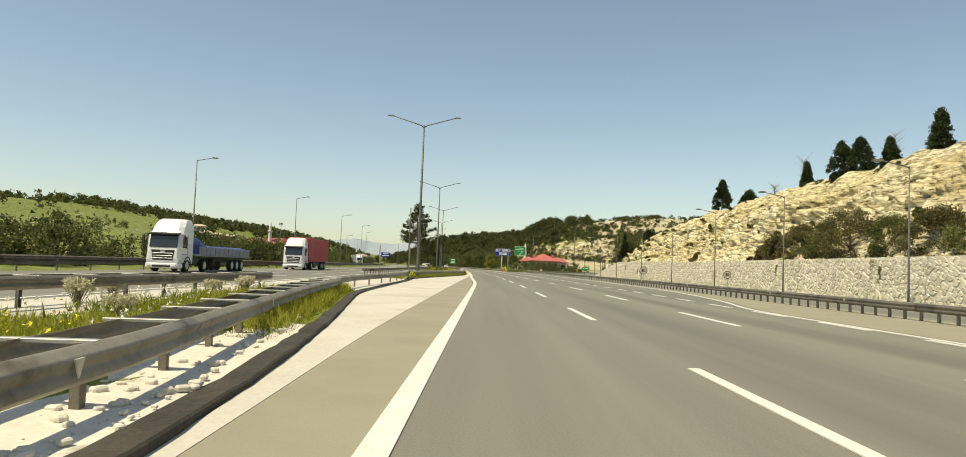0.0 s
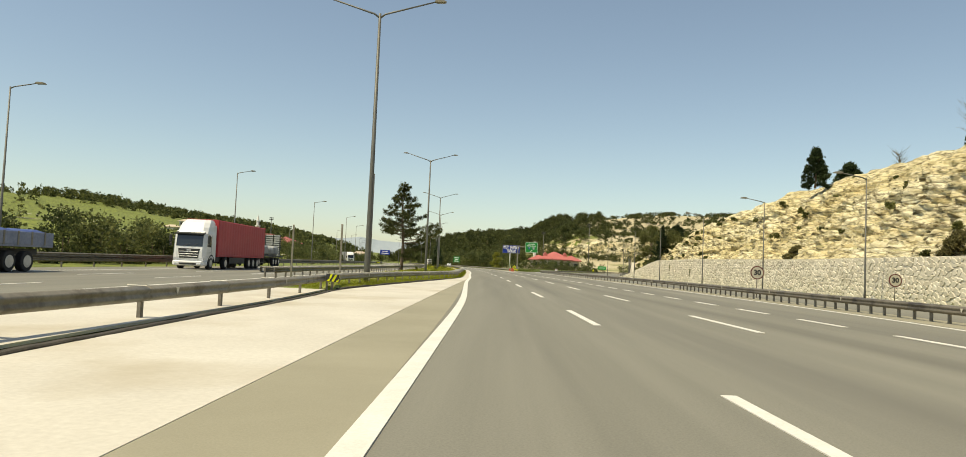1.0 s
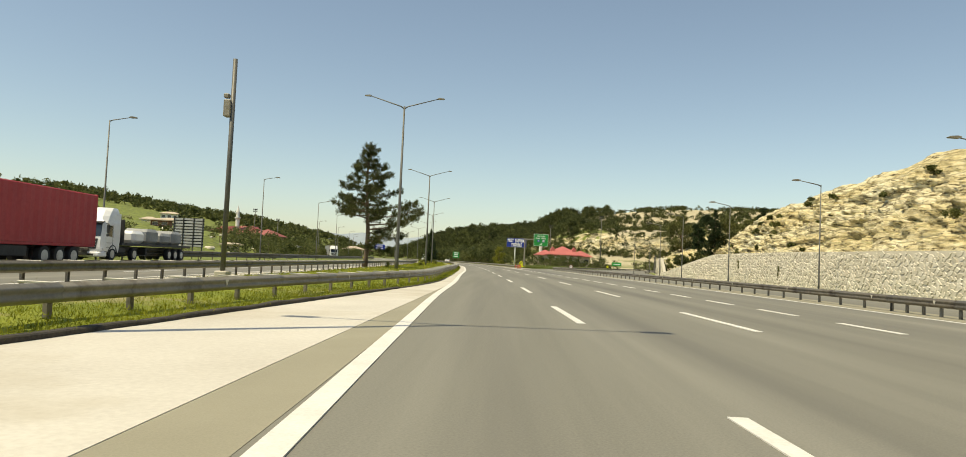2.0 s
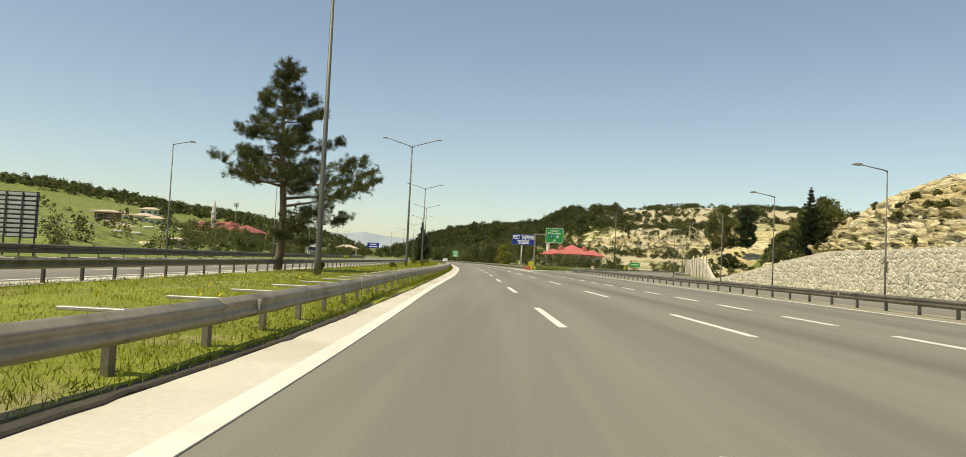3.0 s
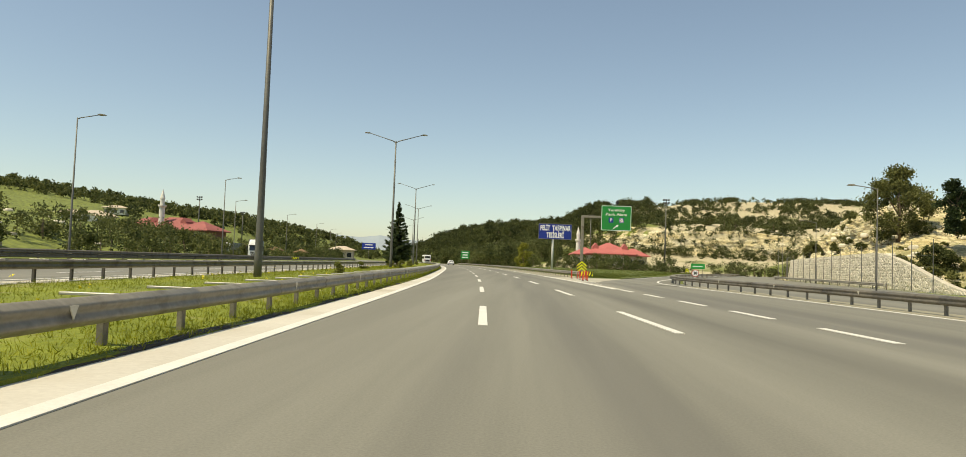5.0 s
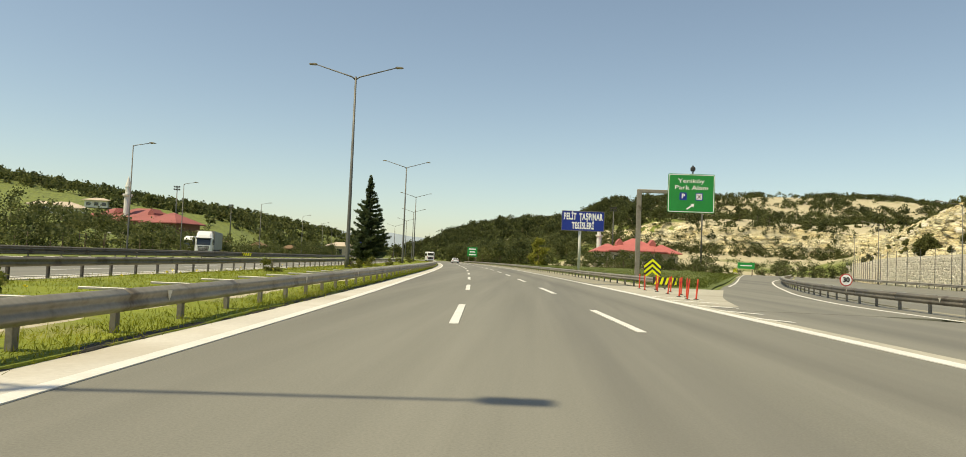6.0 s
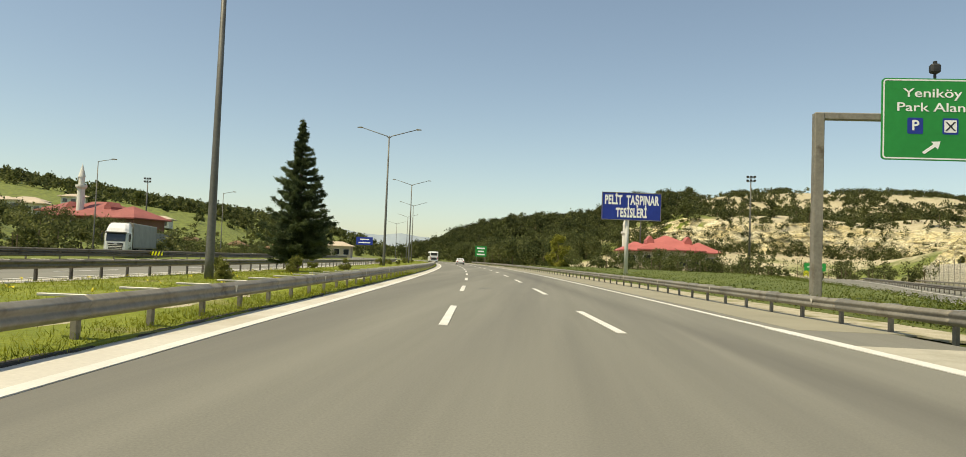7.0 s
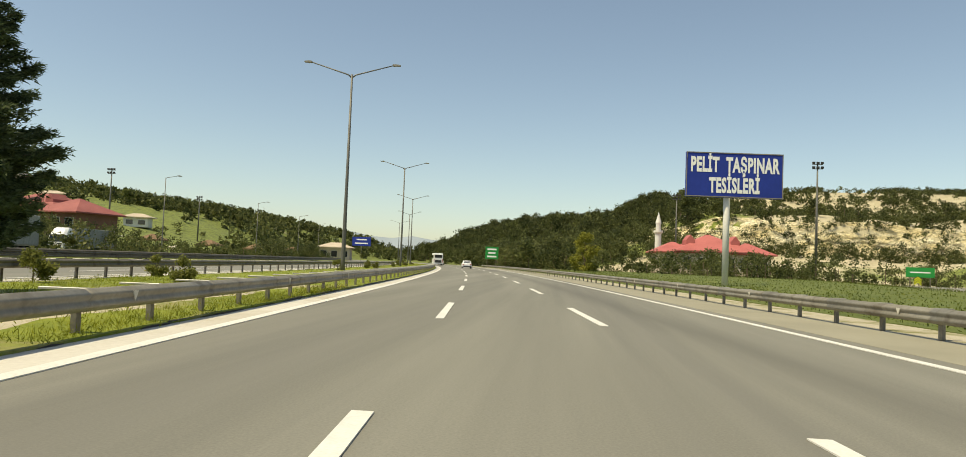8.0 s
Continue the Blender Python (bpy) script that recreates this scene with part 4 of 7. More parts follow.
guardrail("guardrail", rail_1, -13.5, 27.5, 1, "weathered galvanised guardrail beside the concrete apron", 1.95, 0.75, 0.0, rear=True)
guardrail("guardrail", rail_2, 27.2, 59.7, 1, "weathered galvanised guardrail across the median opening", 4.0, 0.4, 0.0)
guardrail("guardrail", rail_left, 58.6, 395, 1, "weathered galvanised guardrail along the grassy median", 2.0, 0.62, 0.0)
opp = lambda y: opposite_rail(y) + 1.6 * smooth(0, 30, y) * smooth(66, 30, y)
guardrail("guardrail", opp, -12, 28, -1, "dark weathered guardrail of the opposite carriageway", 2.0, 0.62, 0.1, rear=True, steel=GALV_DARK)
guardrail("guardrail", opp, 66, 430, -1, "dark weathered guardrail of the opposite carriageway", 2.0, 0.62, 0.1, rear=True, steel=GALV_DARK)
guardrail("guardrail", right_rail, -20, 88, -1, "dull weathered guardrail on close-set posts beside the exit lane", 1.0, 0.35, 0.0, steel=GALV_DARK)
guardrail("guardrail", right_rail, 88, 360, -1, "dull weathered guardrail beside the exit lane and ramp", 2.0, 0.35, 0.0, steel=GALV_DARK)
gore_rail = knots([(216.5, 5.35), (220, 4.8), (226, 4.05), (235, 3.2), (245, line_a(245) + 9.65), (255, line_a(255) + 9.6), (300, line_a(300) + 9.5)])
gore = lambda y: gore_rail(y) if y < 290 else line_a(y) + 9.5
guardrail("guardrail", gore, 216.6, 420, -1, "galvanised guardrail along the lawn", 2.0, 0.35, 0.0)
far_rail = guardrail("guardrail", off(line_a, -30.0), -40, 440, 1, "far guardrail of the opposite carriageway", 4.0, 0.35, 0.0, panels=False, steel=GALV_DARK, stacked=True)
guardrail("guardrail", off(second_road_right, -0.8), 217, 377, -1, "low guardrail beside the stone wall", 4.0, 0.35, 0.0, panels=False)


# ---------- lamp posts ----------
def lamp_head(name, x, z, s):
    mb = MB()
    prof = [(0.0, -0.04), (0.10, -0.07), (0.55, -0.05), (0.62, 0.0), (0.50, 0.06), (0.15, 0.09), (0.0, 0.05)]
    for w0, w1, k in ((-0.15, -0.09, 0.8), (-0.09, 0.09, 1.0), (0.09, 0.15, 0.8)):
        mb.prism_y([(x + s * px, z + pz * k) for px, pz in prof], w0, w1)
    return mb


def double_lamp(h=15.0):
    t = thing("street_lamp", "tall galvanised lamp post with two upswept arms", "street lamp", group="median lamp posts")
    mb = MB()
    mb.tube([(0, 0, 0), (0, 0, 0.9), (0, 0, 5), (0, 0, h)], [0.17, 0.165, 0.13, 0.075], 12)
    part("pole", mb, POLE_STEEL, t, smooth=True)
    mb = MB()
    mb.box(0, 0, 0.02, 0.5, 0.5, 0.04, 0.01)
    for a in (-1, 1):
        for b in (-1, 1):
            mb.tube([(0.18 * a, 0.18 * b, 0.03), (0.18 * a, 0.18 * b, 0.11)], [0.02, 0.02], 6)
    part("base_plate", mb, POLE_STEEL, t)
    for s in (-1, 1):
        mb = MB()
        mb.tube([(0, 0, h - 0.25), (s * 0.3, 0, h - 0.02), (s * 3.1, 0, h + 0.82)], [0.06, 0.055, 0.04], 8)
        arm = part("arm", mb, POLE_STEEL, t, smooth=True)
        part("lamp_head", lamp_head("lamp_head", s * 3.05, h + 0.83, s), GALV, arm, "grey lamp head")
    return t


first = double_lamp()
for i, (x, y) in enumerate([(-6.05, 68.8), (-8.45, 125.0), (-11.36, 178.5), (-15.5, 232.0), (-21.1, 286.5), (-28.3, 340), (-37.8, 394), (-49.5, 448), (-64, 500)]):
    yaw = math.degrees(math.atan(-(line_a(y + 1) - line_a(y - 1)) / 2))
    m = pose(x, y, 0.02, 0, 0, yaw)
    if i == 0:
        first.matrix_basis = m
    else:
        copy_thing(first, m)


def single_lamp(h, arm, side, label, group):
    t = thing("street_lamp", label, "street lamp", group=group)
    mb = MB()
    mb.tube([(0, 0, 0), (0, 0, 0.8), (0, 0, h)], [0.0085 * h, 0.008 * h, 0.004 * h], 10)
    part("pole", mb, POLE_STEEL, t, smooth=True)
    mb = MB()
    mb.box(0, 0, 0.02, 0.4, 0.4, 0.04, 0.01)
    part("base_plate", mb, POLE_STEEL, t)
    mb = MB()
    mb.tube([(0, 0, h - 0.12), (side * 0.25, 0, h), (side * arm, 0, h + 0.28)], [0.045, 0.042, 0.03], 8)
    a = part("arm", mb, POLE_STEEL, t, smooth=True)
    part("lamp_head", lamp_head("lamp_head", side * (arm - 0.05), h + 0.29, side), GALV, a, "grey lamp head")
    return t


left_lamp = single_lamp(11.6, 1.7, 1, "grey lamp post with one arm over the opposite carriageway", "far lamp posts")
for i, (x, y) in enumerate([(-29.4, 32), (-31, 75), (-32, 118.5), (-33.3, 161.5), (-36.3, 204.2), (-42.6, 248.2), (-57.7, 289.2), (-61, 331), (-66, 375), (-73, 418), (-82, 461)]):
    m = pose(x, y, -0.08, 0, 0, math.degrees(math.atan(-(line_a(y + 1) - line_a(y - 1)) / 2)))
    if i == 0:
        left_lamp.matrix_basis = m
    else:
        copy_thing(left_lamp, m)
right_lamp = single_lamp(8.4, 1.7, -1, "slim grey lamp post with one arm beside the stone wall", "wall lamp posts")
for i, (x, y) in enumerate([(26.2, 23), (26.2, 42), (26.2, 60.5), (26.1, 79), (26.0, 97.5), (25.9, 117), (25.5, 138), (25.3, 157), (27.1, 178.5), (28.6, 209), (40.2, 250), (46.8, 281), (57, 312)]):
    m = pose(x, y, -0.01, 0, 0, 0 if y < 205 else -18)
    if i == 0:
        right_lamp.matrix_basis = m
    else:
        copy_thing(right_lamp, m)


def flood_mast(x, y, z, h):
    t = thing("floodlight_mast", "tall grey floodlight mast of the rest area", "light mast", pose(x, y, z), "rest area masts")
    mb = MB()
    mb.tube([(0, 0, 0), (0, 0, h)], [0.28, 0.13], 10)
    part("pole", mb, POLE_STEEL, t, smooth=True)
    mb = MB()
    mb.box(0, 0, h, 2.0, 0.15, 0.15, 0.02)
    mb.box(0, 0, h - 0.9, 2.0, 0.15, 0.15, 0.02)
    part("cross_bar", mb, POLE_STEEL, t)
    for s in (-0.8, 0.0, 0.8):
        for dz in (0.25, -0.65):
            mb = MB()
            mb.box(s, -0.25, h + dz, 0.55, 0.25, 0.42, 0.04)
            part("floodlight", mb, DARK_STEEL, t)


flood_mast(45.2, 379, 0, 23.0)
flood_mast(26.0, 425, 2, 18.6)
flood_mast(-120, 408, terrain(-120, 408), 16.5)
flood_mast(-128, 470, terrain(-128, 470), 15.0)


# ---------- signs ----------
def letters(name, text, size, material, parent, m, weight=0.0, gap=1.0):
    c = bpy.data.curves.new(name, "FONT")
    c.body, c.size, c.align_x, c.align_y, c.extrude, c.offset = text, size, "CENTER", "CENTER", 0.004, weight
    c.resolution_u = 3
    c.space_character = gap
    tmp = new(name, c)
    me = bpy.data.meshes.new_from_object(tmp)
    bpy.data.objects.remove(tmp)
    bpy.data.curves.remove(c)
    me.materials.clear()
    me.materials.append(material)
    ob = new(name, me)
    ob.parent = parent
    ob.matrix_basis = m
    return ob


FACE = Matrix.Rotation(radians(90), 4, "X")  # letters stand up and look south


def big_blue_sign():
    t = thing("service_area_sign", "large blue roadside sign with white capitals on a white column", "sign", pose(5.75, 280.2, 0.3, 0, 0, 4))
    w, h, z0 = 6.05, 2.85, 5.55
    mb = MB()
    mb.box(0, 0.12, z0 + h / 2, w, 0.22, h, 0.02)
    part("panel", mb, SIGN_BLUE, t)
    mb = MB()
    for z in (z0 + 0.04, z0 + h - 0.04):
        mb.box(0, 0.0, z, w, 0.03, 0.06, 0.006)
    for x in (-w / 2 + 0.03, w / 2 - 0.03):
        mb.box(x, 0.0, z0 + h / 2, 0.05, 0.03, h - 0.13, 0.006)
    part("frame", mb, GALV, t)
    mb = MB()
    mb.tube([(-0.35, 0.35, -0.4), (-0.35, 0.35, z0 + h - 0.3)], [0.20, 0.20], 16)
    part("column", mb, WHITE_PLASTER, t, "white painted steel column", smooth=True)
    mb = MB()
    mb.box(0, 0.30, z0 + 0.5, w - 0.6, 0.12, 0.12, 0.01)
    mb.box(0, 0.30, z0 + h - 0.5, w - 0.6, 0.12, 0.12, 0.01)
    part("bracket", mb, GALV, t)
    letters("lettering", "PELİT  TAŞPINAR", 1.06, SIGN_WHITE, t, Matrix.Translation((0, -0.004, z0 + 2.02)) @ FACE @ Matrix.Diagonal((0.61, 1.2, 1, 1)), 0.045, 1.10)
    letters("lettering", "TESİSLERİ", 1.06, SIGN_WHITE, t, Matrix.Translation((0, -0.004, z0 + 0.72)) @ FACE @ Matrix.Diagonal((0.61, 1.2, 1, 1)), 0.045, 1.10)


big_blue_sign()


def rounded(w, h, r, n=5):
    pts = []
    for cx, cz, a0 in ((w / 2 - r, h / 2 - r, 0), (-w / 2 + r, h / 2 - r, 90), (-w / 2 + r, -h / 2 + r, 180), (w / 2 - r, -h / 2 + r, 270)):
        for k in range(n + 1):
            a = radians(a0 + 90 * k / n)
            pts.append((cx + r * math.cos(a), cz + r * math.sin(a)))
    return pts


def green_sign():
    t = thing("exit_sign", "green motorway exit sign on a grey cantilever post", "sign", pose(6.6, 233.0, 0.0, 0, 0, 0))
    mb = MB()
    mb.box(0.1, 0, 3.5, 0.34, 0.34, 7.1, 0.03)
    part("column", mb, GALV, t)
    mb = MB()
    mb.box(0.1, 0, 0.05, 0.8, 0.8, 0.2, 0.03)
    part("base_plate", mb, KERB, t)
    mb = MB()
    mb.box(1.9, 0, 6.93, 3.4, 0.26, 0.26, 0.03)
    part("arm", mb, GALV, t)
    w, h, cx, cz = 3.5, 2.95, 3.95, 6.85
    mb = MB()
    mb.prism_y([(cx + x, cz + z) for x, z in rounded(w, h, 0.14)], -0.24, -0.18)
    panel = part("panel", mb, SIGN_GREEN, t)
    mb = MB()
    for x in (cx - 1.0, cx + 1.0):
        mb.box(x, -0.15, cz, 0.09, 0.06, h - 0.3, 0.01)
    part("stiffener", mb, GALV, t)
    mb = MB()
    outer, inner = rounded(w - 0.08, h - 0.08, 0.12), rounded(w - 0.18, h - 0.18, 0.08)
    n = len(outer)
    vs = [(cx + x, -0.246, cz + z) for x, z in outer + inner]
    mb.add(vs, [(k, (k + 1) % n, n + (k + 1) % n, n + k) for k in range(n)])
    part("border", mb, SIGN_WHITE, panel)
    letters("lettering", "Yeniköy", 0.47, SIGN_WHITE, panel, Matrix.Translation((cx - 0.02, -0.25, cz + 0.93)) @ FACE @ Matrix.Diagonal((1.3, 0.95, 1, 1)), 0.004)
    letters("lettering", "Park Alanı", 0.47, SIGN_WHITE, panel, Matrix.Translation((cx, -0.25, cz + 0.42)) @ FACE @ Matrix.Diagonal((1.3, 0.95, 1, 1)), 0.004)
    for x, txt in ((-0.6, "P"), (0.6, "")):
        mb = MB()
        mb.prism_y([(cx + x + px, cz - 0.24 + pz) for px, pz in rounded(0.54, 0.58, 0.05)], -0.247, -0.243)
        plate = part("symbol_plate", mb, SIGN_BLUE, panel, "blue square symbol")
        if txt:
            letters("lettering", txt, 0.5, SIGN_WHITE, plate, Matrix.Translation((cx + x, -0.254, cz - 0.24)) @ FACE, 0.012)
        else:
            mb = MB()
            mb.prism_y([(cx + x + px, cz - 0.24 + pz) for px, pz in rounded(0.42, 0.44, 0.03)], -0.253, -0.249)
            part("field", mb, SIGN_WHITE, plate)
            for s in (-1, 1):
                mb = MB()
                d = 0.035
                mb.prism_y([(cx + x - s * 0.15 - d, cz - 0.40), (cx + x - s * 0.15 + d, cz - 0.40), (cx + x + s * 0.15 + d, cz - 0.08), (cx + x + s * 0.15 - d, cz - 0.08)], -0.26 - 0.002 * s, -0.256)
                part("cutlery", mb, SIGN_BLACK, plate)
    mb = MB()
    a = [(-0.40, -0.30), (-0.31, -0.38), (0.10, -0.06), (0.20, -0.17), (0.30, 0.17), (-0.06, 0.15), (0.03, 0.05)]
    mb.prism_y([(cx + x * 0.9, cz - 0.93 + z * 0.85) for x, z in a], -0.249, -0.243)
    part("arrow", mb, SIGN_WHITE, panel)
    mb = MB()
    mb.tube([(cx + 0.1, -0.15, cz + h / 2), (cx + 0.1, -0.15, cz + h / 2 + 0.22)], [0.05, 0.05], 8)
    mb.box(cx + 0.1, -0.15, cz + h / 2 + 0.38, 0.34, 0.28, 0.34, 0.06)
    mb.box(cx + 0.1, -0.15, cz + h / 2 + 0.60, 0.12, 0.12, 0.12, 0.02)
    part("lamp_box", mb, DARK_STEEL, t)


green_sign()


def chevron_board(name, w, h, m, count, label):
    """Yellow and black arrow board whose outline follows its chevrons."""
    t = thing(name, label, "sign", m)
    peak = w * 0.42
    mb = MB()
    mb.prism_y([(-w / 2, 0), (0, peak), (w / 2, 0), (w / 2, h - peak), (0, h), (-w / 2, h - peak)], 0.004, 0.034)
    part("panel", mb, SIGN_BLACK, t)
    band = (h - peak) / (count * 2 - 0.2)
    for k in range(count):
        z = band * 2 * k + band * 0.1
        mb = MB()
        mb.prism_y([(-w / 2 + 0.02, z + 0.01), (0, z + peak), (w / 2 - 0.02, z + 0.01), (w / 2 - 0.02, z + band * 1.1), (0, z + peak + band * 1.1 - 0.01), (-w / 2 + 0.02, z + band * 1.1)], -0.006, 0.0)
        part("chevron", mb, SIGN_YELLOW, t)
    return t


board = chevron_board("chevron_sign", 0.98, 1.28, pose(5.6, 219.4, 0.45), 3, "yellow and black chevron board at the gore nose")
mb = MB()
for s in (-0.35, 0.35):
    mb.box(s, 0.07, 0.2, 0.07, 0.06, 1.6, 0.01)
part("post", mb, GALV, board)


def rail_nose(m, w, h, label, n):
    """Curved end piece of a guardrail with slanted yellow and black bands."""
    t = thing("guardrail_end", label, "guardrail", m)
    mb = MB()
    out = [(w / 2 * math.sin(a), -0.14 * math.cos(a) + 0.14) for a in np.linspace(-math.pi / 2, math.pi / 2, 13)]
    rings = [[(x, y, 0.36), (x, y + 0.02, 0.36), (x, y + 0.02, 0.36 + h), (x, y, 0.36 + h)] for x, y in out]
    mb.sweep(rings)
    part("plate", mb, SIGN_BLACK, t)
    for k in range(n):
        s = -w / 2 + w * (k + 0.25) / n
        mb = MB()
        ring = []
        for q in range(4):
            xs = [s + q * w * 0.5 / n / 3, s + q * w * 0.5 / n / 3 + 0.12]
            z = (0.37, 0.36 + h - 0.01)
            row = []
            for j in (0, 1):
                x = max(-w / 2 + 0.01, min(w / 2 - 0.01, xs[j]))
                y = -0.14 * math.sqrt(max(0.0, 1 - (2 * x / w) ** 2)) + 0.14 - 0.006
                row.append((x, y, z[j]))
            ring.append(row)
        for q in range(3):
            mb.add([ring[q][0], ring[q + 1][0], ring[q + 1][1], ring[q][1]], [(0, 1, 2, 3)])
        part("band", mb, SIGN_YELLOW, t)
    mb = MB()
    mb.box(0, 0.25, 0.3, 0.1, 0.06, 0.7, 0.01)
    part("post", mb, POST_STEEL, t)


rail_nose(pose(-5.45, 58.0, 0.0, 0, 3, 12), 0.54, 0.30, "yellow and black guardrail nose at the median opening", 3)
rail_nose(pose(-39.2, 270.4, 0.12), 1.5, 0.40, "yellow and black end of a guardrail across the motorway", 5)
rail_nose(pose(5.8, 216.3, -0.12, 0, 0, 0), 1.3, 0.40, "yellow and black guardrail nose at the gore", 5)


RIM_FADED = surface("faded_red_rim", (0.10, 0.025, 0.018), (0.17, 0.04, 0.03), 0.6, coarse=2, fine=9, bump=0)
SIGN_DUSTY = surface("dusty_sign_sheet", (0.48, 0.44, 0.33), (0.58, 0.53, 0.42), 0.5, coarse=2, fine=9, bump=0)


def speed_sign(x, y, h, r, label, rim=None, sheet=None):
    t = thing("speed_limit_sign", label, "sign", pose(x, y, 0), "speed limit signs")
    mb = MB()
    mb.tube([(0, 0.03, 0), (0, 0.03, h + r * 0.6)], [0.03, 0.03], 8)
    part("post", mb, GALV, t, smooth=True)
    for nm, rad, y0, y1, mat_ in (("rim", r, -0.02, 0.0, rim or RIM_FADED), ("face", r * 0.84, -0.028, -0.021, sheet or SIGN_DUSTY)):
        mb = MB()
        mb.prism_y([(rad * math.cos(a), h + rad * math.sin(a)) for a in np.linspace(0, 2 * math.pi, 29)[:-1]], y0, y1)
        p = part(nm, mb, mat_, t)
    letters("numeral", "30", r * 1.05, SIGN_BLACK, p, Matrix.Translation((0, -0.034, h)) @ FACE, 0.02)


speed_sign(17.2, 74.5, 1.55, 0.42, "round red and white speed limit sign on a thin post")
speed_sign(26.6, 76.2, 1.45, 0.42, "round red and white speed limit sign before the stone wall")
speed_sign(16.75, 220.3, 0.86, 0.36, "low round red and white speed limit sign behind the rail", SIGN_RED, SIGN_WHITE)


def sign_back(x, y, z, w, h, yaw, label, posts=2):
    """A panel seen from behind: plank sections, rails and posts."""
    t = thing("road_sign_back", label, "sign", pose(x, y, 0, 0, 0, yaw))
    n = 10
    for k in range(n):
        for c in (-1, 0, 1):
            mb = MB()
            mb.box(c * w / 3, 0.06, z + h * (k + 0.5) / n, w / 3 - 0.10, 0.03, h / n * 0.62, 0.006)
            part("panel", mb, SIGN_BACK, t)
    for c in (-1, 0, 1):
        mb = MB()
        mb.box(c * w / 3, 0.085, z + h / 2, w / 3 - 0.06, 0.012, h, 0.003)
        part("backing", mb, DARK_STEEL, t)
    for s in (-w * 0.46, -w / 6, w / 6, w * 0.46):
        mb = MB()
        mb.box(s, 0, (z + h) / 2, 0.11, 0.08, z + h, 0.01)
        part("post", mb, DARK_STEEL, t)


SIGN_BACK = surface("sign_back_metal", (0.34, 0.35, 0.35), (0.46, 0.47, 0.46), 0.6, 0.2, coarse=1, fine=6, bump=0.03)
sign_back(-34.6, 140.6, 1.3, 3.6, 3.3, 0, "grey back of a large road sign with posts")


def small_panel(name, x, y, z, w, h, mat_, label, posts=1, bars=0, yaw=0.0):
    t = thing(name, label, "sign", pose(x, y, terrain(x, y) + 0.05, 0, 0, yaw))
    mb = MB()
    mb.box(0, 0, z + h / 2, w, 0.06, h, 0.02)
    p = part("panel", mb, mat_, t)
    for k in range(bars):
        mb = MB()
        mb.box(0, -0.034, z + h * (k + 0.7) / (bars + 0.4), w * (0.7 - 0.15 * (k % 2)), 0.006, h * 0.13, 0.002)
        part("bar", mb, SIGN_WHITE, p)
    for s in ((0,) if posts == 1 else (-w * 0.35, w * 0.35)):
        mb = MB()
        mb.tube([(s, 0.08, 0), (s, 0.08, z + h * 0.8)], [0.06, 0.06], 8)
        part("post", mb, GALV, t, smooth=True)


small_panel("direction_sign", -20.6, 409, 2.2, 3.2, 3.0, SIGN_GREEN, "green direction sign far along the road", 2, 3, 8)
small_panel("direction_sign", 46.6, 342, 1.6, 3.6, 1.4, SIGN_GREEN, "small green direction sign beside the ramp", 2, 1, -15)
small_panel("service_area_sign", -66, 455, 5.0, 6.0, 2.8, SIGN_BLUE, "distant blue sign on a column", 1, 2)
chevron_board("chevron_sign", 0.9, 1.2, pose(41.5, 332, 0.5, 0, 0, -15), 3, "small yellow and black chevron board by the ramp")


# flexible orange bollards at the gore
def bollard(x, y, lean):
    t = thing("bollard", "slim orange flexible bollard on asphalt", "bollard", pose(x, y, 0.0, lean[0], lean[1]), "orange bollards at the gore")
    mb = MB()
    mb.tube([(0, 0, 0), (0, 0, 0.03)], [0.11, 0.09], 12)
    part("foot", mb, RUBBER, t)
    mb = MB()
    mb.tube([(0, 0, 0.03), (0, 0, 0.06), (0, 0, 0.74), (0, 0, 0.77)], [0.036, 0.031, 0.029, 0.020], 10)
    part("tube", mb, ORANGE, t, smooth=True)
    mb = MB()
    mb.tube([(0, 0, 0.52), (0, 0, 0.62)], [0.0325, 0.0325], 10, cap=False)
    part("band", mb, SIGN_RED, t)


for x, y, a, b in [(4.85, 205.0, 1, 4), (4.50, 204.9, 3, 5), (4.9, 206.9, 0, 1), (4.65, 207.1, 1, 2), (5.15, 209.2, 0, 2), (4.65, 209.5, -1, 6), (5.3, 212.3, 0, 2), (4.6, 211.9, 2, 5), (4.35, 215.8, 0, 1), (5.0, 214.5, 0, 0), (4.25, 213.3, 1, -2)]:
    bollard(x, y, (a, b))


# pole with a detector box, and two thin posts, in the median
def detector_pole():
    t = thing("utility_pole", "slim dark utility pole with a small box", "pole", pose(-8.9, 85.4, 0.05))
    mb = MB()
    mb.tube([(0, 0, 0.3), (0, 0, 8.0)], [0.09, 0.08], 10)
    part("pole", mb, POLE_STEEL, t, smooth=True)
    mb = MB()
    mb.box(-0.16, 0, 6.2, 0.26, 0.28, 0.62, 0.03)
    mb.box(-0.22, 0, 6.65, 0.2, 0.2, 0.16, 0.03)
    part("box", mb, GALV, t)
    mb = MB()
    mb.box(0, 0, 0.2, 0.45, 0.45, 0.4, 0.04)
    part("footing", mb, KERB, t)


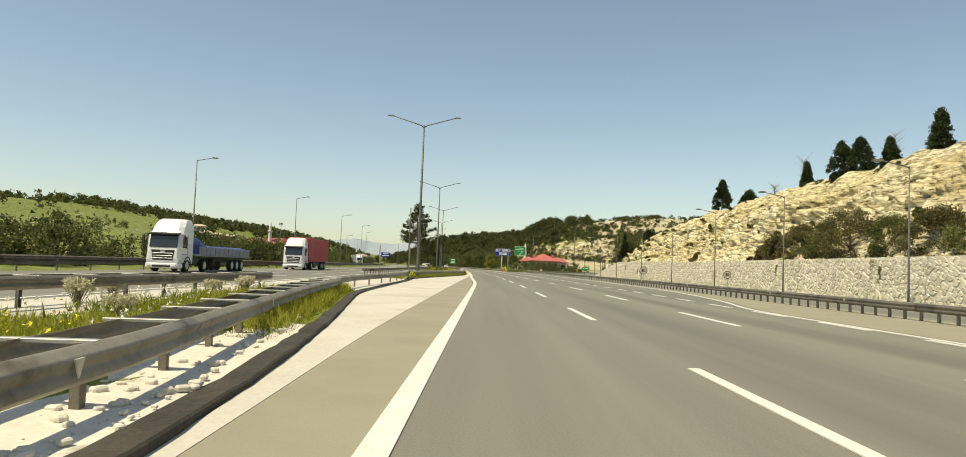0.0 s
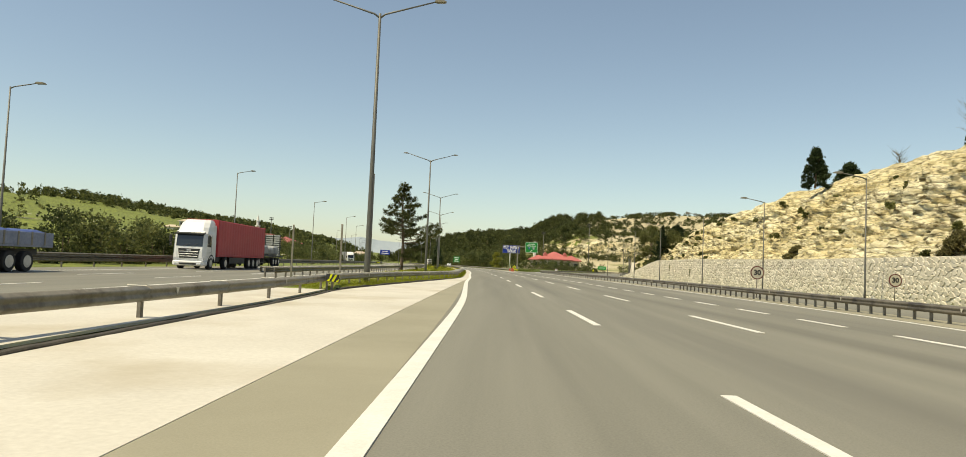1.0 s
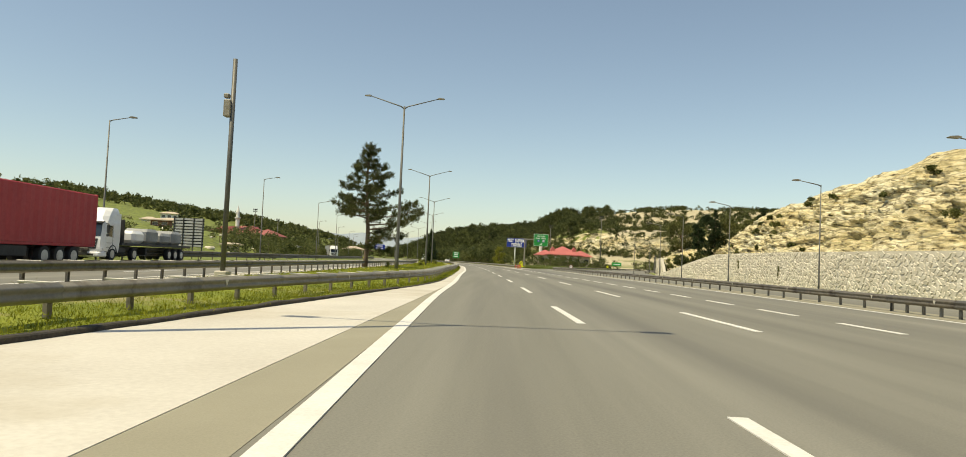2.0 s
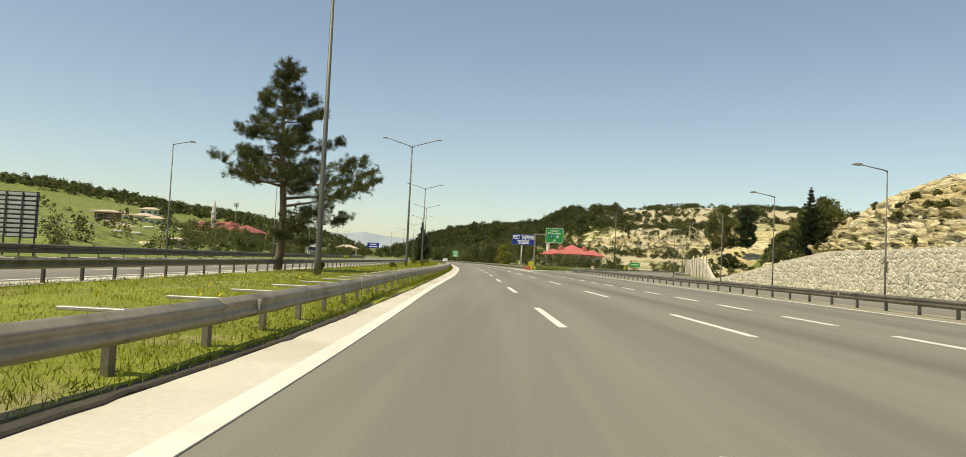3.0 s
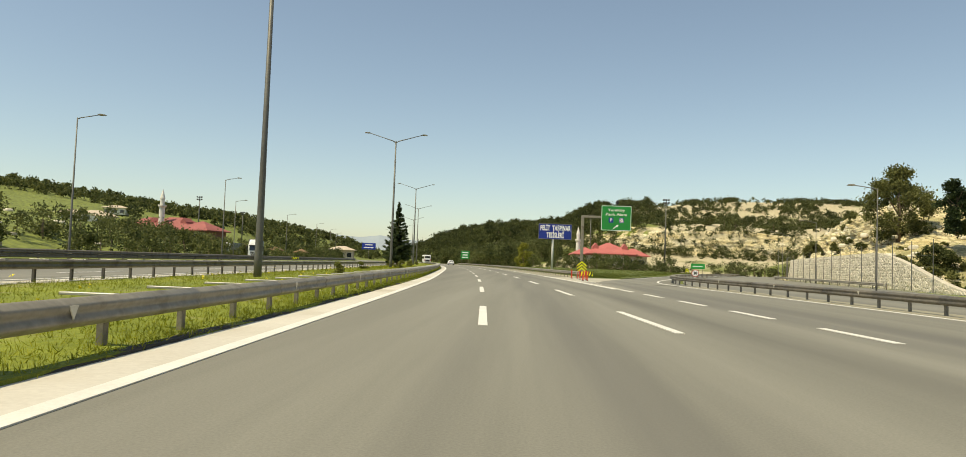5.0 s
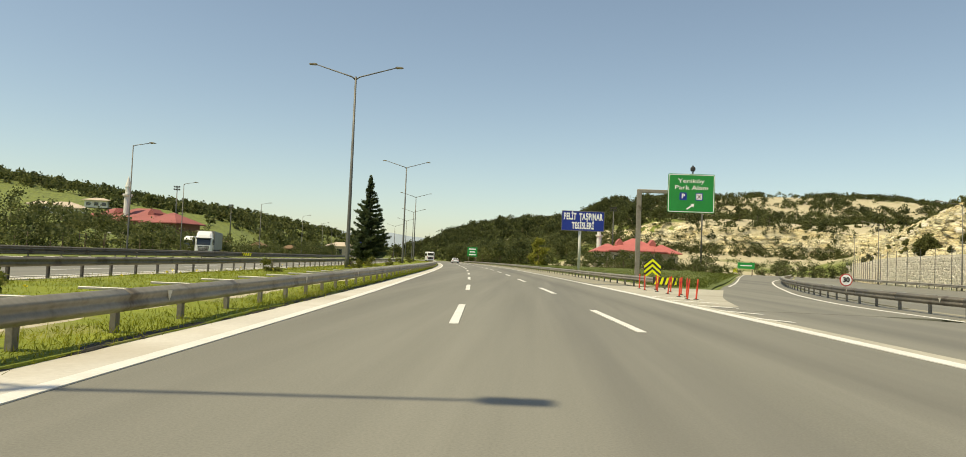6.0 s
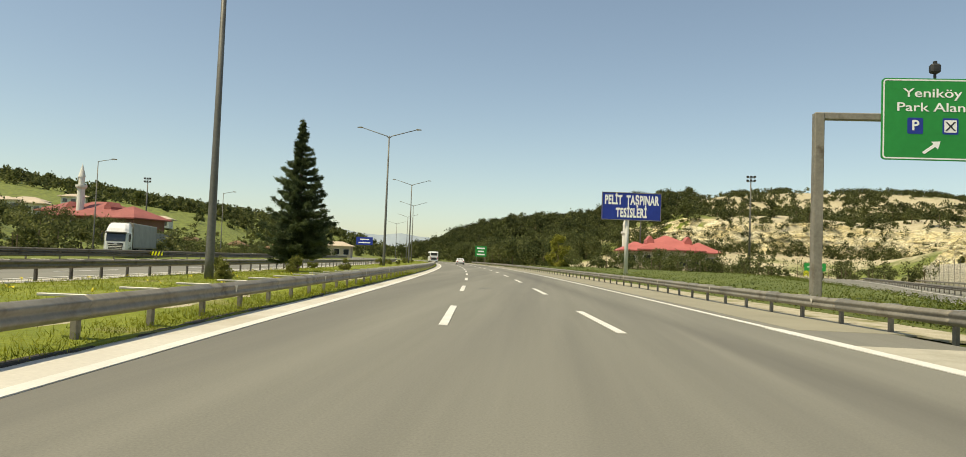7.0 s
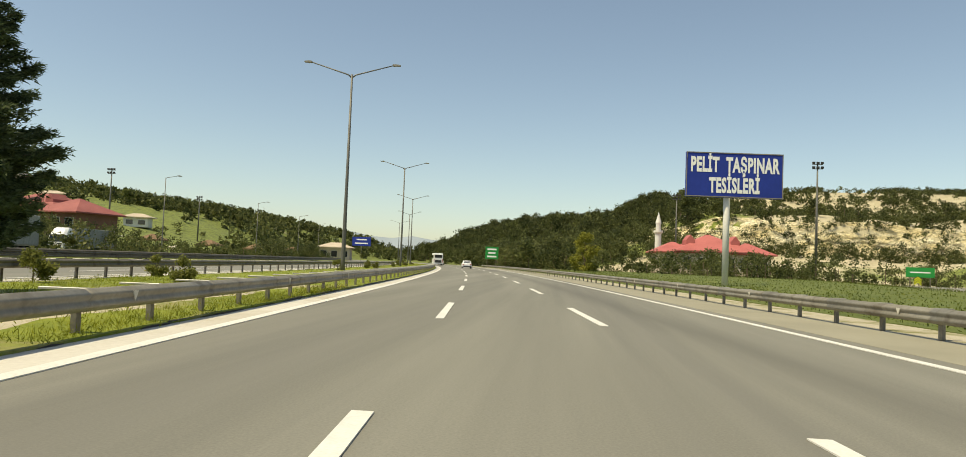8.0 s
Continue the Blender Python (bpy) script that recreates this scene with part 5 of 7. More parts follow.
detector_pole()
for x, y in ((-6.3, 63.2), (-9.4, 66.0)):
    t = thing("thin_post", "thin grey steel post behind the guardrail", "post", pose(x, y, 0.02), "thin median posts")
    mb = MB()
    mb.box(0, 0, 1.45, 0.09, 0.05, 2.9, 0.01)
    part("post", mb, GALV, t)
    mb = MB()
    mb.box(0, 0, 0.04, 0.3, 0.3, 0.1, 0.02)
    part("footing", mb, KERB, t)


def wire_fence():
    """Thin steel posts with wires before the second stone wall."""
    t = thing("wire_fence", "tall thin wire fence before the stone wall", "fence")
    ys = np.arange(212, 372, 5.0)
    for y in ys:
        mb = MB()
        mb.tube([(w2_x(y) - 0.35, y, 0), (w2_x(y) - 0.35, y, 4.6)], [0.04, 0.035], 6)
        part("post", mb, POLE_STEEL, t)
    for z in (1.2, 2.2, 3.2, 4.2):
        mb = MB()
        mb.tube([(w2_x(y) - 0.35, y, z) for y in ys], [0.008] * len(ys), 4)
        part("wire", mb, POLE_STEEL, t)


wire_fence()


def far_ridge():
    """Hills on the horizon, far beyond the road, haze painted into their colour."""
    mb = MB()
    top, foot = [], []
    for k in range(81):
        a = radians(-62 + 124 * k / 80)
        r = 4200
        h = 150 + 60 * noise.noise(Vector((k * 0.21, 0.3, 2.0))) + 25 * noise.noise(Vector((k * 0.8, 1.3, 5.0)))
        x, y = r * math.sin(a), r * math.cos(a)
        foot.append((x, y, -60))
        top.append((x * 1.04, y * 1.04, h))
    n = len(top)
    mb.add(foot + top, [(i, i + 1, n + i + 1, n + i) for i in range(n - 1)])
    tagged(part("backdrop", mb, FAR_HILLS), "distant hills on the horizon, pale blue haze painted into their colour", "backdrop", kind="structure")


# pale blue base colour stands in for the haze of distance
FAR_HILLS = surface("haze_painted_hills", (0.30, 0.35, 0.40), (0.36, 0.41, 0.46), 1.0, coarse=0.002, fine=0.02, bump=0)
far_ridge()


# ---------- trees and plants ----------
def tufts(points, dirs, length, width, per, rng, spread=0.6, jitter=None):
    """Many thin blades at points; dirs lean them."""
    p = np.repeat(np.asarray(points, float), per, 0)
    d = np.repeat(np.asarray(dirs, float), per, 0) + rng.normal(0, spread, (len(p), 3))
    d /= np.linalg.norm(d, axis=1, keepdims=True) + 1e-9
    side = np.cross(d, rng.normal(0, 1, d.shape))
    side /= np.linalg.norm(side, axis=1, keepdims=True) + 1e-9
    ln = length * rng.uniform(0.6, 1.3, (len(p), 1))
    wd = width * rng.uniform(0.6, 1.3, (len(p), 1))
    p = p + rng.normal(0, jitter or length * 0.35, p.shape)
    v = np.stack([p - side * wd * 1.35, p + side * wd * 1.35, p + d * ln * 1.1], 1).reshape(-1, 3)
    return v, np.arange(len(v)).reshape(-1, 3)


def join(lists):
    vs, fs, o = [], [], 0
    for v, f in lists:
        vs.append(v)
        fs.append(f + o)
        o += len(v)
    return np.concatenate(vs), np.concatenate(fs)


def tree_thing(name, label, m, trunk, limbs, leaves, leaf_mat, group=""):
    t = thing(name, label, "tree", m, group)
    part("trunk", trunk, BARK, t, smooth=True)
    for limb in limbs:
        part("limb", limb, BARK, t)
    me = quick_mesh("crown", *leaves)
    me.materials.append(leaf_mat)
    part("crown", me, leaf_mat, t)
    return t


def big_pine():
    """Broad umbrella-limbed pine with tiers of needle pads and gaps of sky."""
    rng = np.random.default_rng(11)
    h = 12.6
    trunk = MB()
    bend = lambda z: (0.18 * math.sin(z * 0.5), 0.12 * math.sin(z * 0.7 + 1))
    zs = np.linspace(0, h, 14)
    trunk.tube([(*bend(z), z) for z in zs], [0.24 * (1 - z / h) ** 0.8 + 0.02 for z in zs], 10)
    limbs, pts, dirs = [], [], []
    spread = knots([(1.5, 1.8), (2.6, 3.4), (4.0, 4.5), (5.6, 4.5), (7.0, 3.7), (8.2, 2.5), (9.4, 1.75), (10.6, 1.05), (11.6, 0.6), (12.4, 0.3)])
    for k in range(68):
        z = 1.7 + 10.5 * (k + rng.uniform(0, 1)) / 68
        a = k * 2.399 + rng.uniform(-0.5, 0.5)
        if z < 4.4 and math.cos(a) < 0.05:
            continue
        r = spread(z) * (0.42 + 0.68 * rng.uniform(0, 1) ** 0.8) * (1 + 0.12 * math.cos(a))
        x0, y0 = bend(z)
        rise = rng.uniform(-0.05, 0.30) + 0.25 * smooth(7, 12, z)
        def at(s):
            return np.array([x0 + math.cos(a) * r * s, y0 + math.sin(a) * r * s, z + r * (rise * s - 0.16 * s + 0.20 * s ** 3)])
        limb = MB().tube([at(0.0), at(0.5), at(1.0)], [0.04 + 0.012 * r, 0.03, 0.010], 5)
        for q in range(int(3 + 7.5 * r)):
            s = 1 - 0.7 * rng.uniform(0, 1) ** 1.15
            root = at(s)
            b = a + rng.choice((-1, 1)) * rng.uniform(0.1, 1.4)
            out = np.array([math.cos(b), math.sin(b), rng.uniform(-0.25, 0.9)])
            reach_q = (0.22 * r * (1.25 - s) + 0.30) * rng.uniform(0.5, 1.25)
            limb.tube([tuple(root), tuple(root + out * reach_q)], [0.014, 0.005], 3, cap=False)
            for w in (0.5, 0.78, 1.0):
                pts.append(root + out * reach_q * w + rng.normal(0, 0.09, 3))
                dirs.append((out[0] * 0.7, out[1] * 0.7, 0.6))
        limbs.append(limb)
    for q in range(30):
        pts.append(np.array([*bend(h), rng.uniform(11.0, h + 0.1)]) + rng.normal(0, 0.09, 3))
        dirs.append((0, 0, 1))
    leaves = tufts(pts, dirs, 0.19, 0.010, 30, rng, 0.8, 0.07)
    return tree_thing("pine_tree", "large dark pine with open tiered branches on the median", pose(-12.75, 132.3, 0.08), trunk, limbs, leaves, PINE)


fir_outline = knots([(0.0, 0.88), (0.10, 1.0), (0.22, 0.98), (0.35, 0.84), (0.50, 0.62), (0.65, 0.42), (0.80, 0.21), (0.92, 0.07), (1.0, 0.02)])


def fir(name, label, m, h, base, seed, skirt=0.75, density=1.0, mat_=None, group="", step=0.034):
    """A spire of feathered branches with upturned tips and gaps between them."""
    rng = np.random.default_rng(seed)
    trunk = MB()
    trunk.tube([(0, 0, 0), (0, 0, h * 0.5), (0, 0, h)], [0.028 * h * 0.6, 0.014 * h, 0.008], 8)
    limbs, pts, dirs = [], [], []
    z = skirt
    while z < h * 0.985:
        t = (z - skirt) / (h - skirt)
        reach = base * max(0.03, fir_outline(t))
        n = max(4, int(11 * (1 - 0.6 * t)))
        for k in range(n):
            a = 2 * math.pi * (k + rng.uniform(0, 1)) / n
            r = reach * rng.uniform(0.62, 1.18)
            z0 = z + rng.uniform(-0.24, 0.24)
            rise = rng.uniform(0.02, 0.22) * (1 + 1.2 * t)
            def at(s):
                return np.array([math.cos(a) * r * s, math.sin(a) * r * s, z0 + r * (-0.16 * s + (0.16 + rise) * s ** 3)])
            limbs.append(MB().tube([at(0.0), at(0.5), at(1.0)], [0.016 + 0.007 * r, 0.012, 0.004], 4))
            for q in range(int((6 + 22 * r) * density)):
                s = rng.uniform(0.08, 0.98) ** 0.85
                w = (1.1 - s) * 0.11 * r + 0.03
                pts.append(at(s) + rng.normal(0, 1, 3) * (w, w, 0.025))
                dirs.append((math.cos(a), math.sin(a), 0.15))
        z += h * step * rng.uniform(0.8, 1.2) + 0.02
    leaves = tufts(pts, dirs, 0.12, 0.014, 14, rng, 0.45, 0.045)
    return tree_thing(name, label, m, trunk, limbs, leaves, mat_ or FIR, group)


def clumps(rng, h, w, n, size, shape="round", lift=0.15):
    """Leaf blades gathered in lumps, with an uneven outline and gaps."""
    lumps = max(5, n // (220 if shape == "round" else 60))
    c = []
    while len(c) < lumps:
        t = rng.uniform(0, 1)
        env = math.sin(math.pi * (0.15 + 0.80 * t)) if shape == "round" else min(1.0, 1.5 * (1 - t)) ** 0.7 + 0.04 if shape == "spire" else (1 - t) ** 0.85 * (0.88 + 0.12 * math.sin(23 * t)) + 0.05
        a, r = rng.uniform(0, 2 * math.pi), math.sqrt(rng.uniform(0.15, 1)) * env * w / 2
        c.append((math.cos(a) * r, math.sin(a) * r, h * (lift + (1 - lift) * t)))
    c = np.array(c)
    which = rng.integers(0, lumps, n)
    s = np.full((n, 3), 0.5 * (w * h * w / lumps) ** (1 / 3))
    s[:, 2] *= 0.8
    p = c[which] + rng.normal(0, 0.42, (n, 3)) * s
    p[:, 2] = np.maximum(p[:, 2], 0.05)
    d = p - np.array([0, 0, h * 0.35])
    d /= np.linalg.norm(d, axis=1, keepdims=True) + 1e-6
    return tufts(p, d, size, size * 0.45, 1, rng, 0.7)


def leaf_tree(name, label, m, h, w, seed, mat_, shape="round", n=2600, size=0.22, trunk_h=0.25, group="", category="tree"):
    rng = np.random.default_rng(seed)
    trunk = MB()
    trunk.tube([(0, 0, 0), (0.05 * h * 0.3, 0, h * 0.4), (0, 0, h * 0.75)], [0.03 * h, 0.02 * h, 0.008 * h], 7)
    limbs = []
    for k in range(7):
        a, z = rng.uniform(0, 6.28), rng.uniform(0.2, 0.6) * h
        limbs.append(MB().tube([(0, 0, z), (math.cos(a) * w * 0.2, math.sin(a) * w * 0.2, z + 0.12 * h), (math.cos(a) * w * 0.36, math.sin(a) * w * 0.36, z + 0.2 * h)], [0.012 * h, 0.008 * h, 0.003 * h], 5))
    t = tree_thing(name, label, m, trunk, limbs, clumps(rng, h, w, n, size, shape, trunk_h), mat_, group)
    t["category"] = category
    return t


big_pine()
fir("fir_tree", "dark conical fir on the grassy median", pose(-17.35, 246.8, 0.05), 9.1, 1.92, 3, 0.95, 1.55, step=0.027)

# junipers and bushes on the crest of the road cut
def crest_z(y):
    return crest_1(y)[1]


for i, (x, y, h, w, kind) in enumerate([(38.0, 114.2, 4.6, 2.7, "spire"), (43.6, 117.5, 3.8, 3.9, "spire"), (41.2, 90.5, 3.4, 2.0, "cone"), (41.6, 82.0, 5.0, 3.1, "spire"), (42.4, 79.5, 4.7, 3.0, "spire"), (41.4, 71.6, 3.5, 2.6, "cone"), (42.0, 64.3, 4.5, 2.9, "cone"), (45.5, 59.0, 3.2, 5.6, "round")]):
    leaf_tree("juniper_tree", "dark rounded juniper on the crest of the rock cut" if kind == "round" else "dark pointed juniper on the crest of the rock cut", pose(x, y, crest_1(y)[1] - 0.75), h, w, 30 + i, JUNIPER, kind, 11000, 0.15, 0.02, "crest junipers")
for i, (x, y, h) in enumerate([(41.2, 91.5, 4.2), (42.6, 73.0, 4.6), (43.2, 106, 2.6)]):
    rng = np.random.default_rng(60 + i)
    t = thing("bare_tree", "thin grey bare tree on the crest", "tree", pose(x, y, crest_1(y)[1] - 0.4))
    mb = MB()
    mb.tube([(0, 0, 0), (0.1, 0, h * 0.4), (0, 0.1, h * 0.8)], [0.08, 0.05, 0.015], 6)
    part("trunk", mb, DRY_TWIGS, t)
    mb = MB()
    for k in range(70):
        z = rng.uniform(0.25, 0.85) * h
        a, r = rng.uniform(0, 6.28), rng.uniform(0.3, 1.1)
        mb.tube([(0, 0, z), (math.cos(a) * r * 0.6, math.sin(a) * r * 0.6, z + 0.5 * r), (math.cos(a) * r, math.sin(a) * r, z + 0.9 * r + rng.uniform(-0.3, 0.2))], [0.016, 0.01, 0.004], 4)
    part("crown", mb, DRY_TWIGS, t, "bare grey twigs")

# scrub on the bench above the stone wall
for i, (y, h, w) in enumerate([(58, 4.2, 5.5), (63, 3.4, 4.5), (68.5, 3.6, 4.2), (72.5, 2.8, 3.4), (52, 3.2, 5.0), (47, 3.5, 5.0), (76, 1.8, 2.4), (42, 3.0, 5), (36, 3.2, 5), (101, 1.5, 2.2)]):
    leaf_tree("shrub", "dense olive green shrub above the stone wall", pose(30.6 + 0.3 * (i % 3), y, wall_1_top(y) - 0.25), h, w, 80 + i, BROWN_SCRUB if i % 3 != 1 else SCRUB, "round", 12000, 0.11, 0.02, "shrubs above the wall", "shrub")

# trees where the cut ends
fir("cypress_tree", "dark pointed conifer where the rock cut ends", pose(32.0, 165.0, 1.6), 8.8, 2.3, 17, 0.3, 1.0, JUNIPER)
for i, (x, y, h, w, z) in enumerate([(41.5, 199, 4.2, 4.4, 0.6), (46.0, 203, 4.6, 4.6, 1.4), (34.2, 166.5, 6.6, 5.4, 2.4), (36.5, 171, 5.2, 5.0, 1.6), (39.5, 190, 2.6, 3.0, 0.2), (45, 194, 4.0, 4.4, 0.8), (50, 200, 5.0, 5.0, 2), (31.6, 171, 2.0, 2.4, 2.0)]):
    leaf_tree("bushy_tree", "bushy dark green tree on a grassy slope", pose(x, y, z), h, w, 110 + i, SCRUB if i % 3 else WOODS, "round", 11000, 0.15, 0.03, "trees on the slope")
for i, (x, y, h, w) in enumerate([(47, 214, 3.6, 4.2), (50, 218, 4.4, 4.6), (44.5, 207, 2.6, 3.4), (53, 221, 4.0, 4.4), (49, 209, 3.6, 4.2), (46.5, 209, 3.4, 3.8), (44.0, 203.5, 3.0, 3.4), (52, 213, 4.2, 4.4), (56, 226, 4.2, 4.4)]):
    leaf_tree("bushy_tree", "bushy olive green tree on a grassy slope", pose(x, y, max(0.2, terrain(x, y) - 0.2)), h, w, 560 + i, SCRUB if i % 2 else WOODS, "round", 9000, 0.17, 0.03, "trees on the slope")
leaf_tree("pine_tree", "tall dark pine above the second stone wall", pose(45.6, 239, 5.0), 9.2, 8.0, 140, SCRUB, "round", 16000, 0.2, 0.10)
for i, (x, y, h, w) in enumerate([(58, 228, 4.5, 4.0), (66, 240, 5.0, 3.2), (72, 262, 4.0, 4.4), (80, 285, 5.5, 4.5), (70, 300, 4.4, 3.6), (92, 300, 5.0, 5.0), (62, 215, 3.4, 3.6), (76, 225, 4.4, 3.8), (54, 208, 3.6, 3.8)]):
    leaf_tree("juniper_tree", "dark juniper on the grassy hill", pose(x, y, terrain(x, y) - 0.2), h, w, 170 + i, JUNIPER if i % 2 else SCRUB, "cone" if i % 3 == 0 else "round", 6500, 0.16, 0.04, "hill junipers")
leaf_tree("pine_tree", "dark pine on the crest", pose(47.2, 230, 6.0), 6.0, 3.6, 141, JUNIPER, "round", 9000, 0.2, 0.06)
leaf_tree("pine_tree", "dark pine on the crest", pose(60, 268, 12.0), 5.0, 5.4, 142, JUNIPER, "round", 9000, 0.2, 0.06)
# behind the lawn
leaf_tree("broadleaf_tree", "yellow-green tree in spring leaf", pose(0.5, 374, 0.2), 7.2, 6.0, 150, YELLOW_TREE, "round", 9000, 0.22, 0.06)


def scatter(name, label, category, spots, mat_, seed, leaf=0.5, leaves=90, shape=None, trunk=True):
    """One mass of many trees: crowns of leaf blades on thin trunks."""
    rng = np.random.default_rng(seed)
    pieces = []
    trunks = MB()
    for x, y, z, h, w in spots:
        kind = shape or ("cone" if rng.uniform() < 0.15 else "round")
        n = int(leaves * (0.7 + 0.6 * rng.uniform()) * max(0.5, h * w / 30))
        v, f = clumps(rng, h, w, n, leaf * (0.8 + 0.4 * rng.uniform()), kind, 0.12)
        pieces.append((v + (x, y, z), f))
        if trunk:
            trunks.tube([(x, y, z - 0.3), (x, y, z + h * 0.6)], [0.022 * h, 0.01 * h], 5, cap=False)
    t = thing(name, label, category, kind="stuff")
    me = quick_mesh("crowns", *join(pieces))
    me.materials.append(mat_)
    ob = part("crowns", me, mat_, t)
    ob["kind"] = "stuff"
    if trunk:
        ob = part("trunks", trunks, BARK, t)
        ob["kind"] = "stuff"
    return t


def sow(n, seed, where, h, w):
    """n places in a region; where(rng) gives x and y or None."""
    rng = np.random.default_rng(seed)
    out = []
    tries = 0
    while len(out) < n and tries < n * 30:
        tries += 1
        p = where(rng)
        if p is None:
            continue
        x, y = p
        hh = rng.uniform(*h)
        out.append((x, y, terrain(x, y) - 0.2, hh, hh * rng.uniform(*w)))
    return out


def right_wood(rng):
    x, y = rng.uniform(-110, 330), rng.uniform(495, 860)
    u = x - line_a(min(y, 620))
    if u < 16 or abs(y - cliff_line(x)) < 9 and x > 14 or (10 < x < 75 and 385 < y < 460):
        return None
    if x > 20 and y < cliff_line(x):
        return None if rng.uniform() < 0.75 else (x, y)
    if x > 62 and y > cliff_line(x) and (y > 590 or rng.uniform() < 0.85):
        return None
    return x, y


def near_wood(rng):
    x, y = rng.uniform(-70, 40), rng.uniform(405, 515)
    u = x - line_a(y)
    if u < 16 or 5 < x < 75 and y < 460 or x > 20 and rng.uniform() < 0.75:
        return None
    return x, y


scatter("roadside_wood", "olive green trees on the slope beside the road", "wood", sow(190, 218, near_wood, (4.0, 8.5), (0.8, 1.15)), WOODS, 318, 0.46, 420)


def ridge_wood(rng):
    x, y = rng.uniform(-98, 95), rng.uniform(640, 785)
    return x, y


scatter("pine_wood", "dark pine wood on the hill beside the road", "wood", sow(760, 201, right_wood, (5.0, 9.5), (0.75, 1.1)) + sow(330, 211, ridge_wood, (6.0, 10.0), (0.75, 1.05)), WOODS_DARK, 301, 0.66, 215)


def left_wood(rng):
    x, y = rng.uniform(-620, -70), rng.uniform(430, 980)
    u = x - line_a(min(y, 620))
    if u > -52:
        return None
    d = rough_noise(x, y, 0.012)
    if y < 590 and x < -125 and rng.uniform() < 0.93:
        return None
    return (x, y) if d + (y - 560) / 300 > -0.1 else None


scatter("far_wood", "dark wood along the far ridge", "wood", sow(1500, 202, left_wood, (4.5, 8), (0.8, 1.2)), WOODS, 302, 1.4, 62, trunk=False)


def left_scrub(rng):
    x, y = rng.uniform(-420, -48), rng.uniform(40, 520)
    u = x - line_a(y)
    if u > -42 or (-150 < x < -70 and 345 < y < 420):
        return None
    return (x, y) if rough_noise(x, y, 0.02) > (0.15 if u < -60 else 0.35) else None


scatter("scrub", "scattered green bushes on the fields", "shrub", sow(330, 203, left_scrub, (1.6, 4.0), (0.9, 1.4)), SCRUB, 303, 0.36, 300, "round", False)


def hedge(rng):
    y = rng.uniform(20, 480)
    u = -rng.uniform(36.0, 44.0)
    keep = rough_noise(0.0, y, 0.03) + (0.1 if y > 200 else 0.0) + (0.45 if 70 < y < 130 else 0.0)
    if 255 < y < 352 or 135 < y < 255 and rng.uniform() < 0.92:
        return None
    return (line_a(y) + u, y) if keep > 0.0 else None


scatter("roadside_trees", "row of dark green trees and bushes behind the far guardrail", "tree row", sow(190, 204, hedge, (1.8, 4.6), (0.8, 1.2)), WOODS, 304, 0.24, 800, "round", True)


def grove(rng):
    y = rng.uniform(240, 294)
    return line_a(y) - rng.uniform(43, 66), y


scatter("roadside_grove", "grove of olive green trees beyond the opposite carriageway", "tree row", sow(60, 214, grove, (2.4, 5.0), (0.7, 1.1)), WOODS, 314, 0.3, 520, "round", True)


def house_hedge(rng):
    y = rng.uniform(338, 356)
    return rng.uniform(-150, -72), y


scatter("garden_trees", "bushes and low trees in front of the far rest house", "tree row", sow(130, 215, house_hedge, (3.0, 5.6), (0.6, 1.0)), WOODS, 315, 0.26, 420, None, True)


def slope_2(rng):
    y = rng.uniform(206, 345)
    t = rng.uniform(0.03, 1.0)
    fx, fz = foot_2(y)
    cx, cz = crest_2(y)
    return fx + (cx - fx) * t ** 1.15, y, fz + (cz - fz) * t - 0.5


rng_slope = np.random.default_rng(91)
spots = []
for k in range(90):
    cx, cz = crest_2(rng_slope.uniform(215, 320))
    y = rng_slope.uniform(215, 320)
    cx, cz = crest_2(y)
    h = rng_slope.uniform(0.4, 1.8)
    spots.append((cx + rng_slope.uniform(0, 26), y, cz - 0.3, h, h * 1.3))
for k in range(60):
    x, y, z = slope_2(rng_slope)
    h = rng_slope.uniform(0.3, 1.3)
    spots.append((x, y, z, h, h * rng_slope.uniform(0.9, 1.4)))
for k in range(90):
    x, y = rng_slope.uniform(36, 62), rng_slope.uniform(190, 244)
    h = rng_slope.uniform(0.3, 1.5)
    if x > second_road_right(y) + 6:
        spots.append((x, y, terrain(x, y) - 0.1, h, h * rng_slope.uniform(1.0, 1.8)))
scatter("slope_scrub", "olive green bushes on the rocky slope", "shrub", spots, SCRUB, 316, 0.17, 900, "round", False)
for i, (y, t, h, w) in enumerate([(225, 0.95, 3.0, 3.4), (272, 0.12, 2.4, 3.2)]):
    fx, fz = foot_2(y)
    cx, cz = crest_2(y)
    leaf_tree("bushy_tree", "bushy dark green tree on a rocky slope", pose(fx + (cx - fx) * t ** 1.15, y, fz + (cz - fz) * t - 0.6), h, w, 520 + i, SCRUB if i % 2 else WOODS, "round", 9000, 0.16, 0.03, "trees on the slope")


def far_verge(rng):
    y = rng.uniform(296, 490)
    return line_a(y) - rng.uniform(39, 66), y


scatter("verge_trees", "olive green bushes and low trees beyond the far guardrail", "tree row", sow(170, 217, far_verge, (1.4, 3.4), (0.8, 1.2)), WOODS, 317, 0.22, 420, None, True)


def plateau(rng):
    x, y = rng.uniform(30, 420), rng.uniform(440, 880)
    return (x, y) if y > cliff_line(x) + 8 or rng.uniform() < 0.1 and y < cliff_line(x) - 10 and x > 80 else None


